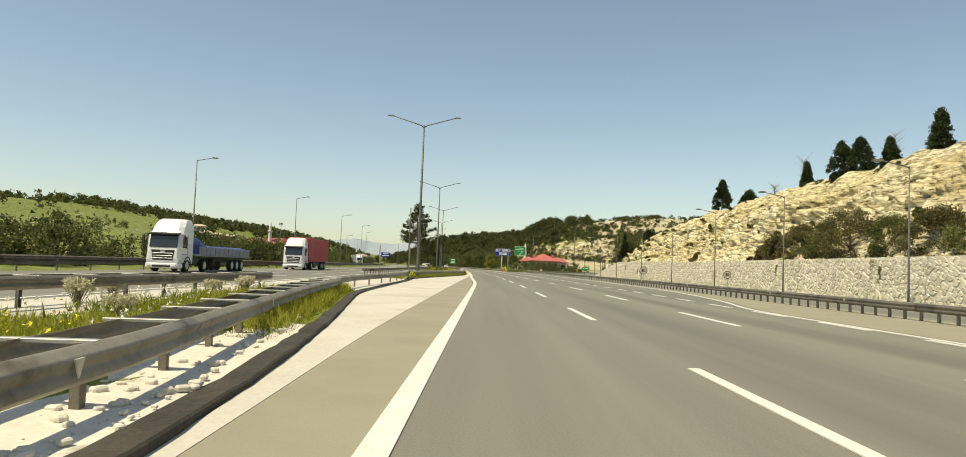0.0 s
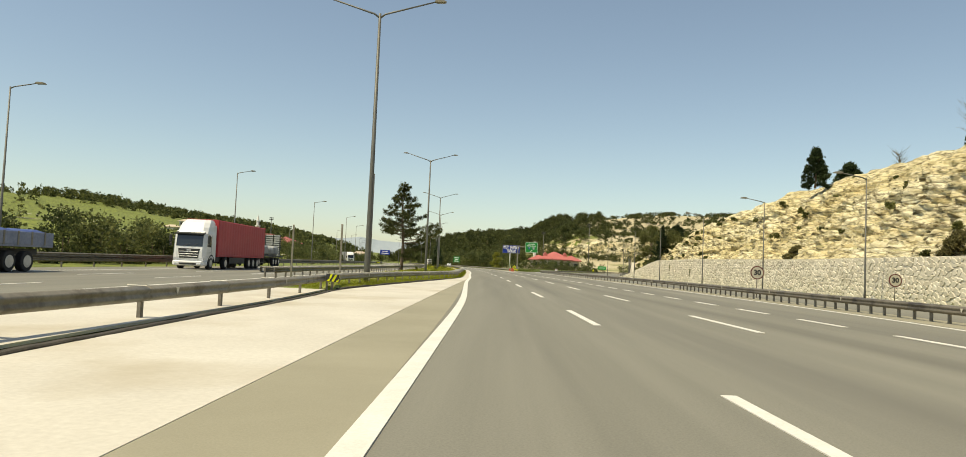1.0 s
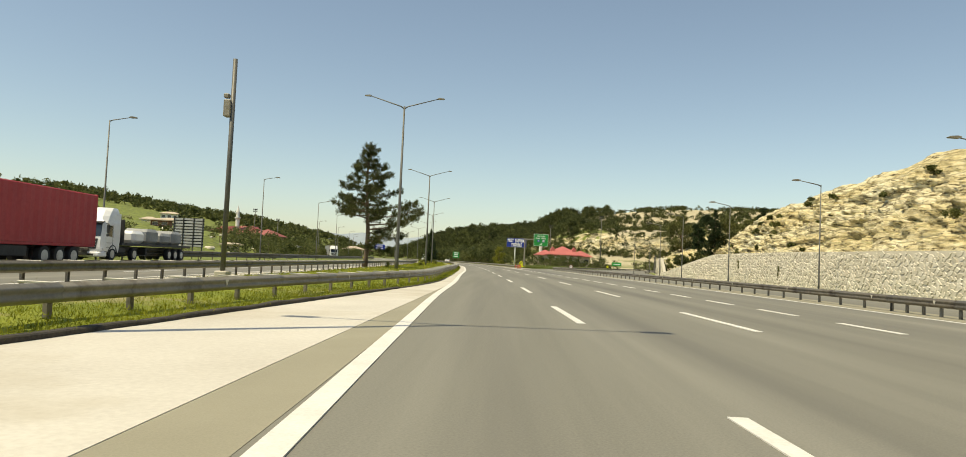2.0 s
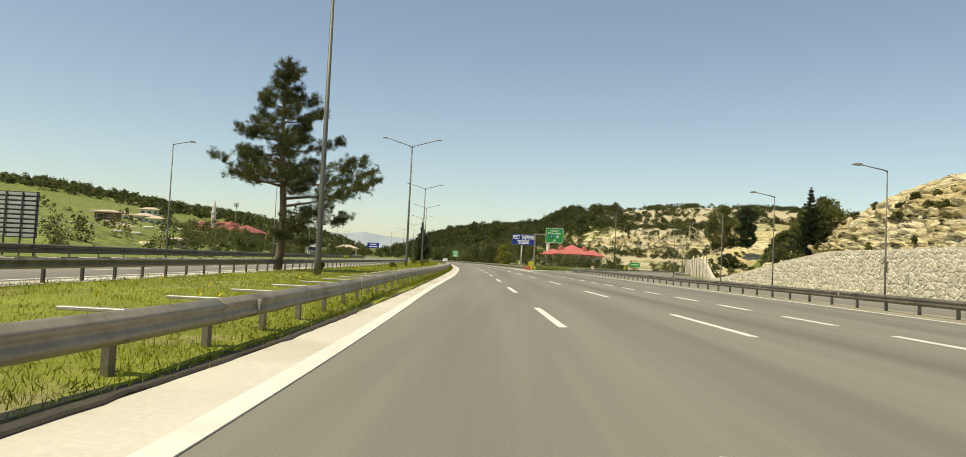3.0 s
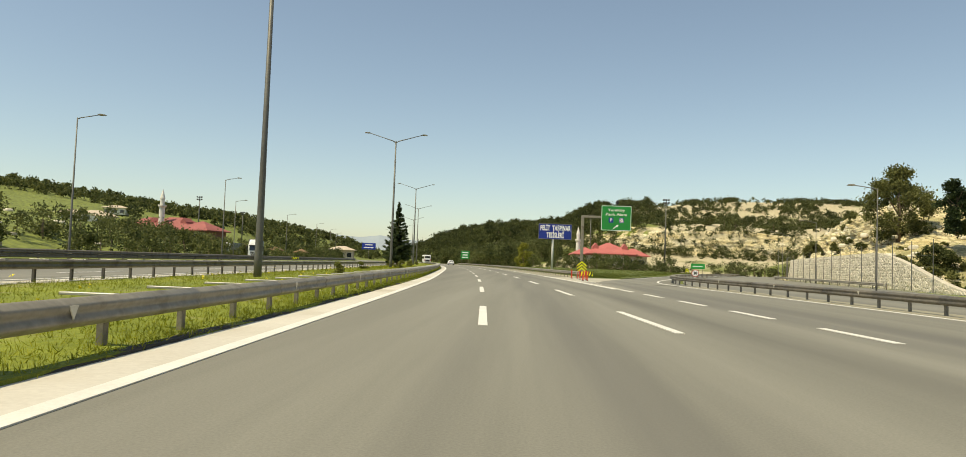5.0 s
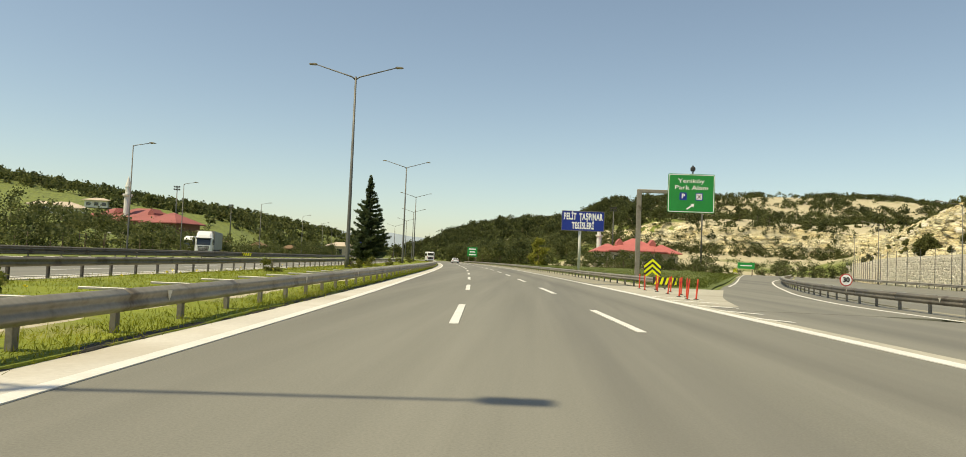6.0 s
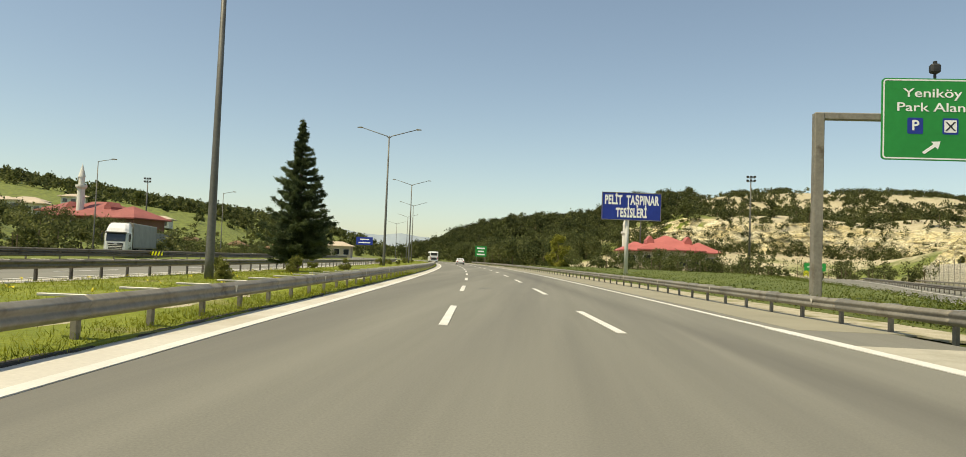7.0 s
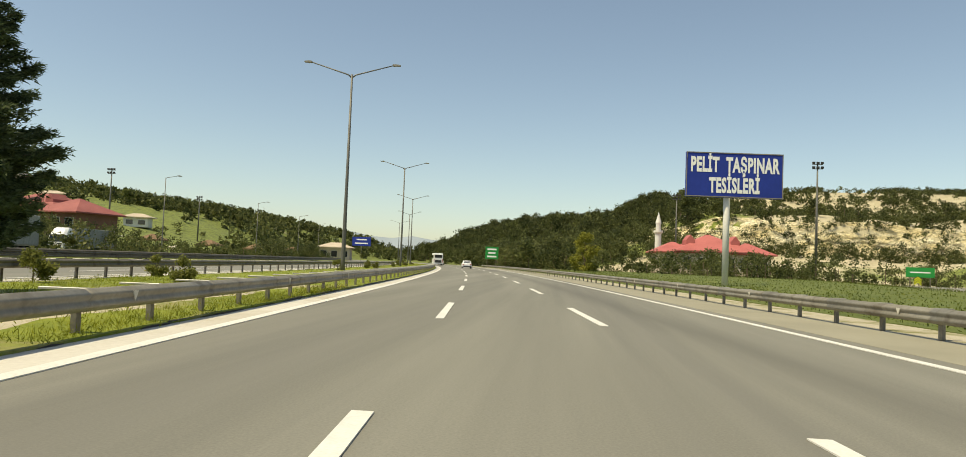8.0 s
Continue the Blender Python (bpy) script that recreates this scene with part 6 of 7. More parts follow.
def far_slope(rng):
    x, y = rng.uniform(40, 330), rng.uniform(560, 768)
    return (x, y) if rough_noise(x, y * 2.0, 0.025) > -0.12 else None


scatter("plateau_scrub", "dark shrubs dotted over the dry plateau", "shrub", sow(1000, 205, plateau, (1.3, 3.4), (1.0, 1.7)) + sow(1700, 216, far_slope, (1.8, 4.0), (1.3, 2.2)), WOODS_DARK, 305, 0.7, 120, "round", False)


def rest_trees(rng):
    x, y = rng.uniform(-4, 92), rng.uniform(352, 392)
    return (x, y) if x > line_a(y) + 26 and (x < 50 or x > 62) else None


scatter("rest_area_trees", "low dark conifers and bushes round the rest area", "tree row", sow(175, 206, rest_trees, (2.2, 5.4), (0.55, 0.85)), WOODS, 306, 0.28, 380, None, True)


WEED_SHRUB = leafy("weedy_shrub_leaves", (0.10, 0.115, 0.028), (0.30, 0.30, 0.085), 0.6, through_light=0.5)


def median_shrubs(rng):
    y = rng.uniform(135, 420)
    return line_a(y) - rng.uniform(8.0, 12.4), y


for i, (x, y, z, h, w) in enumerate(sow(22, 207, median_shrubs, (0.3, 0.75), (0.8, 1.2))):
    leaf_tree("shrub", "small dark green shrub in the median grass", pose(x, y, 0.08), h * 1.2, w * 1.2, 400 + i, WEED_SHRUB, "round", 1500, 0.07, 0.02, "median shrubs", "shrub")
# shrubs hanging over the cliff and dotted on the rock cut
rng_rock = np.random.default_rng(77)
spots = []
for k in range(75):
    y = rng_rock.uniform(10, 184)
    t = rng_rock.uniform(0.05, 1.0)
    cx, cz = crest_1(y)
    fx, fz = 29.4, max(0.1, wall_1_top(y) - 0.25)
    h = rng_rock.uniform(0.15, 0.7) ** 1.4 + 0.08
    spots.append((fx + (cx - fx) * t ** 1.15, y, fz + (cz - fz) * t - 0.3, h, h * 1.5))
scatter("rock_scrub", "tufts of dry green scrub on the rock cut", "shrub", spots, SCRUB, 307, 0.15, 700, "round", False)


def on_cliff(rng):
    x = rng.uniform(18, 330)
    return x, cliff_line(x) + rng.uniform(-14, 9)


scatter("cliff_shrubs", "dark shrubs on and below the pale cliff", "shrub", sow(1150, 208, on_cliff, (1.0, 5.4), (0.7, 1.3)), WOODS_DARK, 308, 0.34, 210, "round", False)

# grass of the median and verges: countless blades
def grass():
    rng = np.random.default_rng(8)
    pts = []
    def field(n, y0, y1, lo, hi, power=1.0):
        y = rng.uniform(y0, y1, n)
        t = rng.uniform(0, 1, n) ** power
        for yy, tt in zip(y, t):
            a, b = hi(yy), lo(yy)
            pts.append((a + (b - a) * tt, yy, 0.10 + 0.10 * math.sin(math.pi * tt)))
    field(16000, 0, 28.5, lambda y: line_a(y) - 10.8 + 1.6 * smooth(20, 29, y), lambda y: apron_left(y) - (1.7 if y < 9 else 0.4))
    field(36000, 60, 130, lambda y: line_a(y) - 13.0, lambda y: (apron_left(y) if y < 100 else left_edge(y)) - 0.12, 1.5)
    field(62000, 130, 260, lambda y: line_a(y) - 13.0, lambda y: left_edge(y) - 0.06, 1.7)
    field(14000, 260, 420, lambda y: line_a(y) - 13.0, lambda y: left_edge(y) - 0.06, 1.3)
    pts = np.array(pts)
    pts[:, 2] -= 0.1
    keep = np.array([rough_noise(p[0], p[1], 0.5, 3) > (0.25 if 172 < p[1] < 264 and abs(p[0] - line_a(p[1]) + 5.75) < 0.8 else -0.8) for p in pts])
    pts = pts[keep]
    v, f = tufts(pts, np.tile((0, 0, 1.0), (len(pts), 1)), 0.085, 0.0045, 5, rng, 0.6, 0.06)
    v[:, 2] = np.maximum(v[:, 2], 0.0)
    me = quick_mesh("grass", v, f)
    me.materials.append(GRASS)
    tagged(new("grass", me), "lush green spring grass on the median", "grass", kind="stuff")
    for name, mat_, n, y0, y1, label in (("yellow_flowers", FLOWER_YELLOW, 240, 1, 8.5, "yellow wild flowers in the median grass"), ("white_flowers", FLOWER_WHITE, 240, 7, 28, "small white wild flowers in the median grass"), ("meadow_flowers", FLOWER_YELLOW, 130, 95, 240, "scattered yellow flowers in the median grass")):
        y = rng.uniform(y0, y1, n)
        c = np.array([((line_a(yy) - rng.uniform(5.4, 12.0)) if yy > 30 else rail_1(yy) - rng.uniform(1.4, 6.0), yy, rng.uniform(0.18, 0.42)) for yy in y])
        v, f = tufts(c, np.tile((0, 0, 0.3), (n, 1)), 0.05, 0.024, 5, rng, 1.0)
        me = quick_mesh(name, v, f)
        me.materials.append(mat_)
        tagged(new(name, me), label, "flowers", kind="stuff")
    # tall weeds behind the first guardrail
    n = 6000
    y = rng.uniform(0, 28.5, n)
    c = []
    for yy in y:
        a, b = (rail_1(yy) - 1.3 if yy < 10 else apron_left(yy) - 0.5), line_a(yy) - 10.7 + 1.5 * smooth(20, 29, yy)
        c.append((a + (b - a) * rng.uniform(0, 1), yy, 0.14))
    c = np.array(c)
    c = c[np.array([rough_noise(p[0], p[1], 0.35, 3) > -0.1 for p in c])]
    v, f = tufts(c, np.tile((0, 0, 1.0), (len(c), 1)), 0.20, 0.009, 7, rng, 0.4)
    v[:, 2] = np.maximum(v[:, 2], 0.0)
    me = quick_mesh("tall_weeds", v, f)
    me.materials.append(WEEDS)
    tagged(new("tall_weeds", me), "tall yellow-green weeds and grass behind the guardrail", "grass", kind="stuff")
    # low shrubby cover of the lawn
    n = 60000
    y = rng.uniform(221, 385, n)
    c = []
    for yy in y:
        a, b = line_a(yy) + 11.5, min(ramp_left(min(yy, 380)) - 1.0, 58.0)
        t = rng.uniform(0, 1)
        c.append((a + (b - a) * t, yy, 0.08 + 0.16 * smooth(0, 0.35, t) * smooth(1, 0.75, t) * smooth(219, 245, yy)))
    v, f = tufts(np.array(c), np.tile((0, 0, 0.8), (n, 1)), 0.09, 0.02, 3, rng, 0.7, 0.14)
    me = quick_mesh("ground_cover", v, f)
    me.materials.append(WOODS_COVER)
    tagged(new("ground_cover", me), "low dark green ground cover on the lawn", "grass", kind="stuff")


WEEDS = leafy("weed_blades", (0.17, 0.19, 0.02), (0.50, 0.48, 0.08), 0.6, through_light=0.4)
WOODS_COVER = leafy("cover_leaves", (0.055, 0.080, 0.012), (0.185, 0.205, 0.042), 0.3)
grass()


PALE_RUBBLE = surface("pale_broken_concrete", (0.56, 0.53, 0.45), (0.74, 0.71, 0.63), 0.95, coarse=1.0, fine=16, bump=0.5, depth=0.02, spots=(0.30, 0.27, 0.19), spot_scale=1.2, spot_at=(0.58, 0.7))


def rubble():
    """Broken stones under the first guardrail."""
    rng = random.Random(3)
    mb = MB()
    for k in range(800):
        y = rng.uniform(-2, 14) 
        x = rail_1(y) + rng.uniform(-0.9, 0.55)
        s = 0.015 + 0.085 * rng.random() ** 3
        mb.box(x, y, 0.09 + s * 0.3, s * 1.5, s, s * 0.7, s * 0.2, rng.uniform(0, 180))
    tagged(part("rubble", mb, PALE_RUBBLE), "loose pale stones and broken concrete under the guardrail", "rubble", kind="stuff")
    mb = MB()
    rings = []
    for y in np.linspace(-20, 12, 30):
        a, b = rail_1(y) - 1.1, apron_left(y) - 0.28
        rings.append([(a, y, 0.09), ((a + b) / 2, y, 0.115 + 0.03 * rough_noise(a, y, 1.0)), (b, y, 0.075), (b, y, -0.05), (a, y, -0.05)])
    mb.sweep(rings)
    tagged(part("island_paving", mb, PALE_RUBBLE), "broken pale concrete under the guardrail", "pavement", kind="structure")


rubble()


def field_stones():
    rng = np.random.default_rng(31)
    mb = MB()
    for k in range(700):
        y = rng.uniform(60, 430)
        x = line_a(y) - rng.uniform(46, 330)
        if rough_noise(x, y, 0.03) < 0.0:
            continue
        s = rng.uniform(0.3, 1.2)
        mb.box(x, y, terrain(x, y) + s * 0.15, s * 2.2, s * 1.2, s * 0.75, s * 0.25, rng.uniform(-40, 40))
    tagged(part("field_stones", mb, STONE), "pale stones lying about the green fields", "stones", kind="stuff")


field_stones()


def field_track():
    """A pale dirt track that climbs the field."""
    way = knots([(205, -150), (222, -118), (236, -95), (246, -84), (258, -90), (285, -110), (330, -128)])
    mb = MB()
    rings = []
    for y in np.linspace(206, 330, 70):
        x = way(y)
        rings.append([(x - 1.6, y - 0.6, terrain(x - 1.6, y - 0.6) - 0.1), (x - 1.6, y - 0.6, terrain(x - 1.6, y - 0.6) + 0.06), (x + 1.6, y + 0.6, terrain(x + 1.6, y + 0.6) + 0.06), (x + 1.6, y + 0.6, terrain(x + 1.6, y + 0.6) - 0.1)])
    mb.sweep(rings)
    tagged(part("field_track", mb, GRAVEL), "pale dirt track climbing a green field", "track", kind="structure")


field_track()


def slope_stones():
    """Loose blocks lying on the second slope and the land above it."""
    rng = np.random.default_rng(33)
    mb = MB()
    for k in range(130):
        y = rng.uniform(206, 330)
        fx, fz = foot_2(y)
        cx, cz = crest_2(y)
        t = rng.uniform(0.1, 1.9)
        s = rng.uniform(0.15, 0.6)
        if t < 1:
            x, z = fx + (cx - fx) * t ** 1.15, fz + (cz - fz) * t
        else:
            x, z = cx + 16 * (t - 1), cz + 0.2
        mb.box(x, y, z, s * 1.6, s * 1.5, s * 1.1, s * 0.3, rng.uniform(-40, 40))
    tagged(part("slope_stones", mb, STONE), "pale loose blocks on the rocky slope", "stones", kind="stuff")


slope_stones()


def dry_weed(x, y, h, seed):
    """A rounded bunch of thin pale stalks with fluffy heads."""
    rng = np.random.default_rng(seed)
    a, r = rng.uniform(0, 6.28, 150), rng.uniform(0.03, 0.30, 150)
    tip = np.stack([np.cos(a) * r, np.sin(a) * r, h * rng.uniform(0.6, 1.0, 150)], 1)
    t = thing("dry_weed", "fluffy pale dry weed among the grass", "plant", pose(x, y, 0.1), "dry weeds")
    mb = MB()
    for p in tip[:60]:
        mb.tube([(p[0] * 0.1, p[1] * 0.1, 0.0), tuple(p)], [0.005, 0.003], 3, cap=False)
    part("stalk", mb, DRY_TWIGS, t)
    me = quick_mesh("flower_head", *tufts(tip, np.tile((0, 0, 0.5), (150, 1)), 0.05, 0.008, 14, rng, 0.9))
    me.materials.append(FLOWER_DRY)
    part("flower_head", me, FLOWER_DRY, t, "pale dry flower heads")


FLOWER_DRY = surface("dry_flower_heads", (0.46, 0.42, 0.27), (0.66, 0.62, 0.44), 0.9, coarse=3, fine=14, bump=0)
for i, (x, y, h) in enumerate([(-7.4, 13.3, 0.6), (-7.2, 20.0, 0.45), (-6.8, 21.6, 0.5), (-5.6, 11.5, 0.4), (-8.6, 17.0, 0.4), (-7.6, 24.0, 0.5)]):
    dry_weed(x, y, h, 540 + i)


def wall_plant(y, z, h, seed, w=0.10):
    """A dark plant rooted in a joint of the stone wall."""
    rng = np.random.default_rng(seed)
    x = 28.0 + 0.12 * z - 0.04
    p = np.stack([rng.normal(-0.05, 0.04, 260), rng.normal(0, w, 260), rng.uniform(-h, 0, 260)], 1)
    me = quick_mesh("wall_plant", *tufts(p, np.tile((-0.3, 0, -0.8), (260, 1)), 0.07, 0.016, 3, rng, 0.6))
    me.materials.append(SCRUB)
    ob = tagged(new("wall_plant", me), "small dark plant hanging from a wall joint", "plant", group="wall plants")
    ob.matrix_basis = pose(x, y, z)


for i, (y, z, h, w) in enumerate([(50, 2.9, 2.2, 0.28), (48.9, 2.4, 1.2, 0.12), (67, 2.6, 1.6, 0.10), (131, 2.0, 1.1, 0.09), (143, 2.6, 1.4, 0.12)]):
    wall_plant(y, z, h, 500 + i, w)


# ---------- vehicles ----------
def wheel(parent, x, y, r, w, name="wheel"):
    mb = MB()
    s = 1 if x > 0 else -1
    mb.tube([(x - s * w, y, r), (x - s * w * 0.9, y, r), (x - s * 0.03, y, r), (x, y, r)], [r * 0.9, r, r, r * 0.93], 20)
    ty = part(name, mb, RUBBER, parent)
    mb = MB()
    mb.tube([(x - s * 0.05, y, r), (x + s * 0.012, y, r), (x + s * 0.02, y, r)], [r * 0.62, r * 0.60, r * 0.3], 16)
    part("rim", mb, RIM, ty)


def loft_y(mb, rows):
    """Stacked outlines (x half width, y front, y back) at heights, as a body with sloping faces."""
    rings = []
    for z, hw, y0, y1, c in rows:
        rings.append([(-hw + c, y0, z), (hw - c, y0, z), (hw, y0 + c, z), (hw, y1, z), (-hw, y1, z), (-hw, y0 + c, z)])
    return mb.sweep(rings)


def truck(x, y, yaw, load, label, cab_mat=None):
    """Cab-over tractor, front toward -y, with a trailer."""
    cab_mat = cab_mat or CAB_WHITE
    t = thing("truck", label, "truck", pose(x, y, 0.0, 0, 0, yaw))
    cab = part("cab", loft_y(MB(), [(0.62, 1.20, 0.08, 2.3, 0.22), (0.95, 1.25, 0.0, 2.3, 0.26), (1.45, 1.25, 0.0, 2.3, 0.26), (1.72, 1.25, 0.04, 2.3, 0.24), (2.25, 1.24, 0.13, 2.3, 0.22), (2.74, 1.22, 0.24, 2.3, 0.20), (2.92, 1.19, 0.36, 2.3, 0.22)]), cab_mat, t, "white lacquered cab")
    part("roof_deflector", loft_y(MB(), [(2.93, 1.14, 0.42, 2.3, 0.3), (3.25, 1.12, 0.60, 2.35, 0.32), (3.65, 1.05, 1.0, 2.42, 0.35), (3.88, 0.92, 1.45, 2.42, 0.35)]), cab_mat, cab)
    mb = MB()
    mb.add([(-1.00, 0.035, 1.76), (1.00, 0.035, 1.76), (1.0, 0.125, 2.25), (0.98, 0.225, 2.68), (-0.98, 0.225, 2.68), (-1.0, 0.125, 2.25)], [(0, 1, 2, 5), (5, 2, 3, 4)])
    mb.v = [(vx, vy - 0.014, vz) for vx, vy, vz in mb.v]
    glass = part("windscreen", mb, GLASS, cab)
    for s in (-0.45, 0.15):
        mb = MB()
        mb.tube([(s, 0.0, 1.75), (s + 0.5, 0.035, 1.98)], [0.014, 0.012], 5)
        part("wiper", mb, DARK_STEEL, glass)
    for s in (-1, 1):
        mb = MB()
        mb.add([(s * 1.262, 0.38, 1.80), (s * 1.262, 1.2, 1.72), (s * 1.243, 1.2, 2.56), (s * 1.238, 0.52, 2.56)], [(0, 1, 2, 3)])
        part("side_window", mb, GLASS, cab)
        mb = MB()
        for zz in (0.98, 1.30):
            mb.box(s * 1.255, 0.75, zz, 0.03, 0.9, 0.025, 0.008)
        mb.box(s * 1.258, 1.28, 1.7, 0.02, 0.02, 1.9, 0.005)
        part("door_seam", mb, DARK_STEEL, cab)
        mb = MB()
        mb.box(s * 1.46, 0.10, 2.32, 0.20, 0.14, 0.62, 0.05)
        mb.box(s * 1.44, 0.10, 1.86, 0.18, 0.12, 0.22, 0.04)
        mb.tube([(s * 1.22, 0.3, 2.68), (s * 1.46, 0.14, 2.66)], [0.03, 0.03], 6)
        part("mirror", mb, DARK_STEEL, cab)
        mb = MB()
        mb.prism_y([(s * 0.66, 0.62), (s * 1.14, 0.66), (s * 1.16, 0.92), (s * 0.72, 0.80)], -0.035, 0.1)
        light = part("headlight", mb, LAMP_LENS, cab)
        mb = MB()
        mb.box(s * 0.86, -0.175, 0.40, 0.26, 0.03, 0.12, 0.02)
        part("fog_light", mb, LAMP_LENS, light)
        mb = MB()
        mb.box(s * 1.08, 2.35, 2.4, 0.06, 0.7, 2.2, 0.03)
        part("side_fairing", mb, cab_mat, cab)
        mb = MB()
        for zz in (0.38, 0.66):
            mb.box(s * 1.16, 0.55, zz, 0.12, 0.55, 0.05, 0.02)
        part("step", mb, DARK_STEEL, cab)
        mb = MB()
        arc = [(1.35 + 0.66 * math.cos(a), 0.5 + 0.66 * math.sin(a)) for a in np.linspace(0.05, math.pi - 0.05, 13)]
        arc += [(1.35 + 0.58 * math.cos(a), 0.5 + 0.58 * math.sin(a)) for a in np.linspace(math.pi - 0.05, 0.05, 13)]
        mb.prism_x(arc, s * 0.95, s * 1.27)
        part("wheel_arch", mb, DARK_STEEL, cab)
    mb = MB()
    mb.prism_y([(-0.70, 0.84), (0.70, 0.84), (0.82, 1.58), (-0.82, 1.58)], -0.022, 0.05)
    grille = part("grille", mb, DARK_STEEL, cab)
    for zz in (0.98, 1.16, 1.34):
        mb = MB()
        mb.box(0, -0.035, zz, 1.36 + (zz - 0.98) * 0.3, 0.03, 0.05, 0.012)
        part("grille_bar", mb, RIM, grille)
    mb = MB()
    mb.prism_y([(-0.16, 1.40), (0.16, 1.40), (0.16, 1.52), (-0.16, 1.52)], -0.045, -0.02)
    part("badge", mb, RIM, grille)
    mb = MB()
    loft_y(mb, [(0.26, 1.16, -0.02, 0.5, 0.2), (0.34, 1.24, -0.15, 0.5, 0.24), (0.56, 1.25, -0.15, 0.5, 0.26), (0.64, 1.22, -0.04, 0.5, 0.22)])
    part("bumper", mb, cab_mat, cab)
    mb = MB()
    mb.box(0, -0.156, 0.42, 1.3, 0.03, 0.14, 0.02)
    part("bumper_grille", mb, DARK_STEEL, cab)
    mb = MB()
    mb.prism_x([(0.02, 2.66), (0.30, 2.80), (0.34, 2.86), (0.0, 2.74)], -1.1, 1.1)
    part("sun_visor", mb, DARK_STEEL, cab)
    mb = MB()
    for s in (-0.42, 0.42):
        mb.box(s, 3.6, 0.85, 0.12, 5.2, 0.26, 0.02)
    mb.box(0, 3.0, 0.8, 2.3, 1.2, 0.5, 0.08)
    part("chassis", mb, DARK_STEEL, t)
    for yy in (1.35, 4.9):
        for s in (-1, 1):
            wheel(t, s * 1.24, yy, 0.5, 0.33)
    y0, y1 = 2.75, 16.3
    mb = MB()
    if load == "low":
        mb.box(0, (y0 + y1) / 2, 1.28, 2.5, y1 - y0, 0.16, 0.02)
        for s in (-1, 1):
            mb.box(s * 1.25, (y0 + y1) / 2 + 0.4, 1.62, 0.05, y1 - y0 - 0.9, 0.62, 0.015)
        part("trailer_bed", mb, SIDE_BLUE, t, "low blue trailer with dropsides")
        for k in range(12):
            for s in (-1, 1):
                mb = MB()
                mb.box(s * 1.285, y0 + 1.2 + k * 1.05, 1.62, 0.03, 0.12, 0.66, 0.008)
                part("stake", mb, GALV, t)
        rng = np.random.default_rng(21)
        mb = MB()
        rings = []
        for k in range(19):
            yy = y0 + 0.7 + k * 0.7
            hz = 0.62 + (0.75 * smooth(y0 + 3.2, y0 + 0.6, yy)) + rng.uniform(-0.04, 0.06)
            rings.append([(-1.18, yy, 1.40), (-1.12, yy, 1.36 + hz * 0.85), (-0.5, yy, 1.40 + hz + rng.uniform(-0.05, 0.05)), (0.5, yy, 1.40 + hz + rng.uniform(-0.05, 0.05)), (1.12, yy, 1.36 + hz * 0.85), (1.18, yy, 1.40)])
        mb.sweep(rings)
        part("tarpaulin", mb, TARP_BLUE, t, "folded blue tarpaulin", smooth=True)
    elif load == "mixed":
        mb.box(0, (y0 + y1) / 2, 1.25, 2.5, y1 - y0, 0.2, 0.02)
        mb.box(0, y0 + 0.3, 2.2, 2.45, 0.12, 1.8, 0.02)
        part("trailer_bed", mb, DARK_STEEL, t, "flat trailer")
        for k, yy in enumerate((6.0, 8.6, 11.2, 13.6)):
            mb = MB()
            mb.box(0, yy, 1.85 + 0.12 * (k % 2), 2.2, 1.9, 1.0 + 0.24 * (k % 2), 0.25)
            part("covered_load", mb, CURTAIN_GREY if k else CAB_WHITE, t)
    else:
        body = CURTAIN_RED if load == "red" else CURTAIN_GREY
        rings = []
        for yy in np.linspace(y0, y1, 40):
            b = 0.012 * math.sin(yy * 9)
            rings.append([(-1.26 - b, yy, 1.16), (-1.26 - b, yy, 3.9), (-1.2, yy, 3.96), (1.2, yy, 3.96), (1.26 + b, yy, 3.9), (1.26 + b, yy, 1.16)])
        mb.sweep(rings)
        part("curtain_box", mb, body, t, "ribbed tarpaulin trailer box")
        mb = MB()
        mb.box(0, (y0 + y1) / 2, 1.08, 2.54, y1 - y0 + 0.04, 0.14, 0.02)
        for yy in (y0 - 0.02, y1 + 0.02):
            mb.box(0, yy, 2.55, 2.56, 0.06, 2.86, 0.02)
        part("trailer_frame", mb, GALV if load != "red" else CURTAIN_RED, t)
        mb = MB()
        for s in (-1, 1):
            mb.box(s * 1.2, 8.0, 0.72, 0.05, 4.2, 0.5, 0.02)
        part("side_guard", mb, DARK_STEEL, t)
    mb = MB()
    for s in (-0.5, 0.5):
        mb.box(s, 9.9, 0.95, 0.14, 12.4, 0.28, 0.02)
    mb.box(0, 7.3, 0.75, 2.2, 0.25, 0.6, 0.03)
    part("trailer_chassis", mb, DARK_STEEL, t)
    for yy in (11.6, 12.95, 14.3):
        for s in (-1, 1):
            wheel(t, s * 1.22, yy, 0.5, 0.36)
    return t


SIDE_BLUE = surface("blue_grey_dropside", (0.16, 0.19, 0.28), (0.26, 0.29, 0.38), 0.5, 0.2, coarse=1, fine=8, bump=0.05)
truck(-22.4, 49.6, 2, "low", "white tractor with a low blue dropside trailer")
truck(-22.5, 83.9, 3, "red", "white tractor with a red curtain-sided trailer")
truck(-28.6, 110.5, 3, "mixed", "white tractor with a loaded flat trailer")
truck(-51.0, 283.0, 19, "grey", "white tractor with a grey curtain-sided trailer")
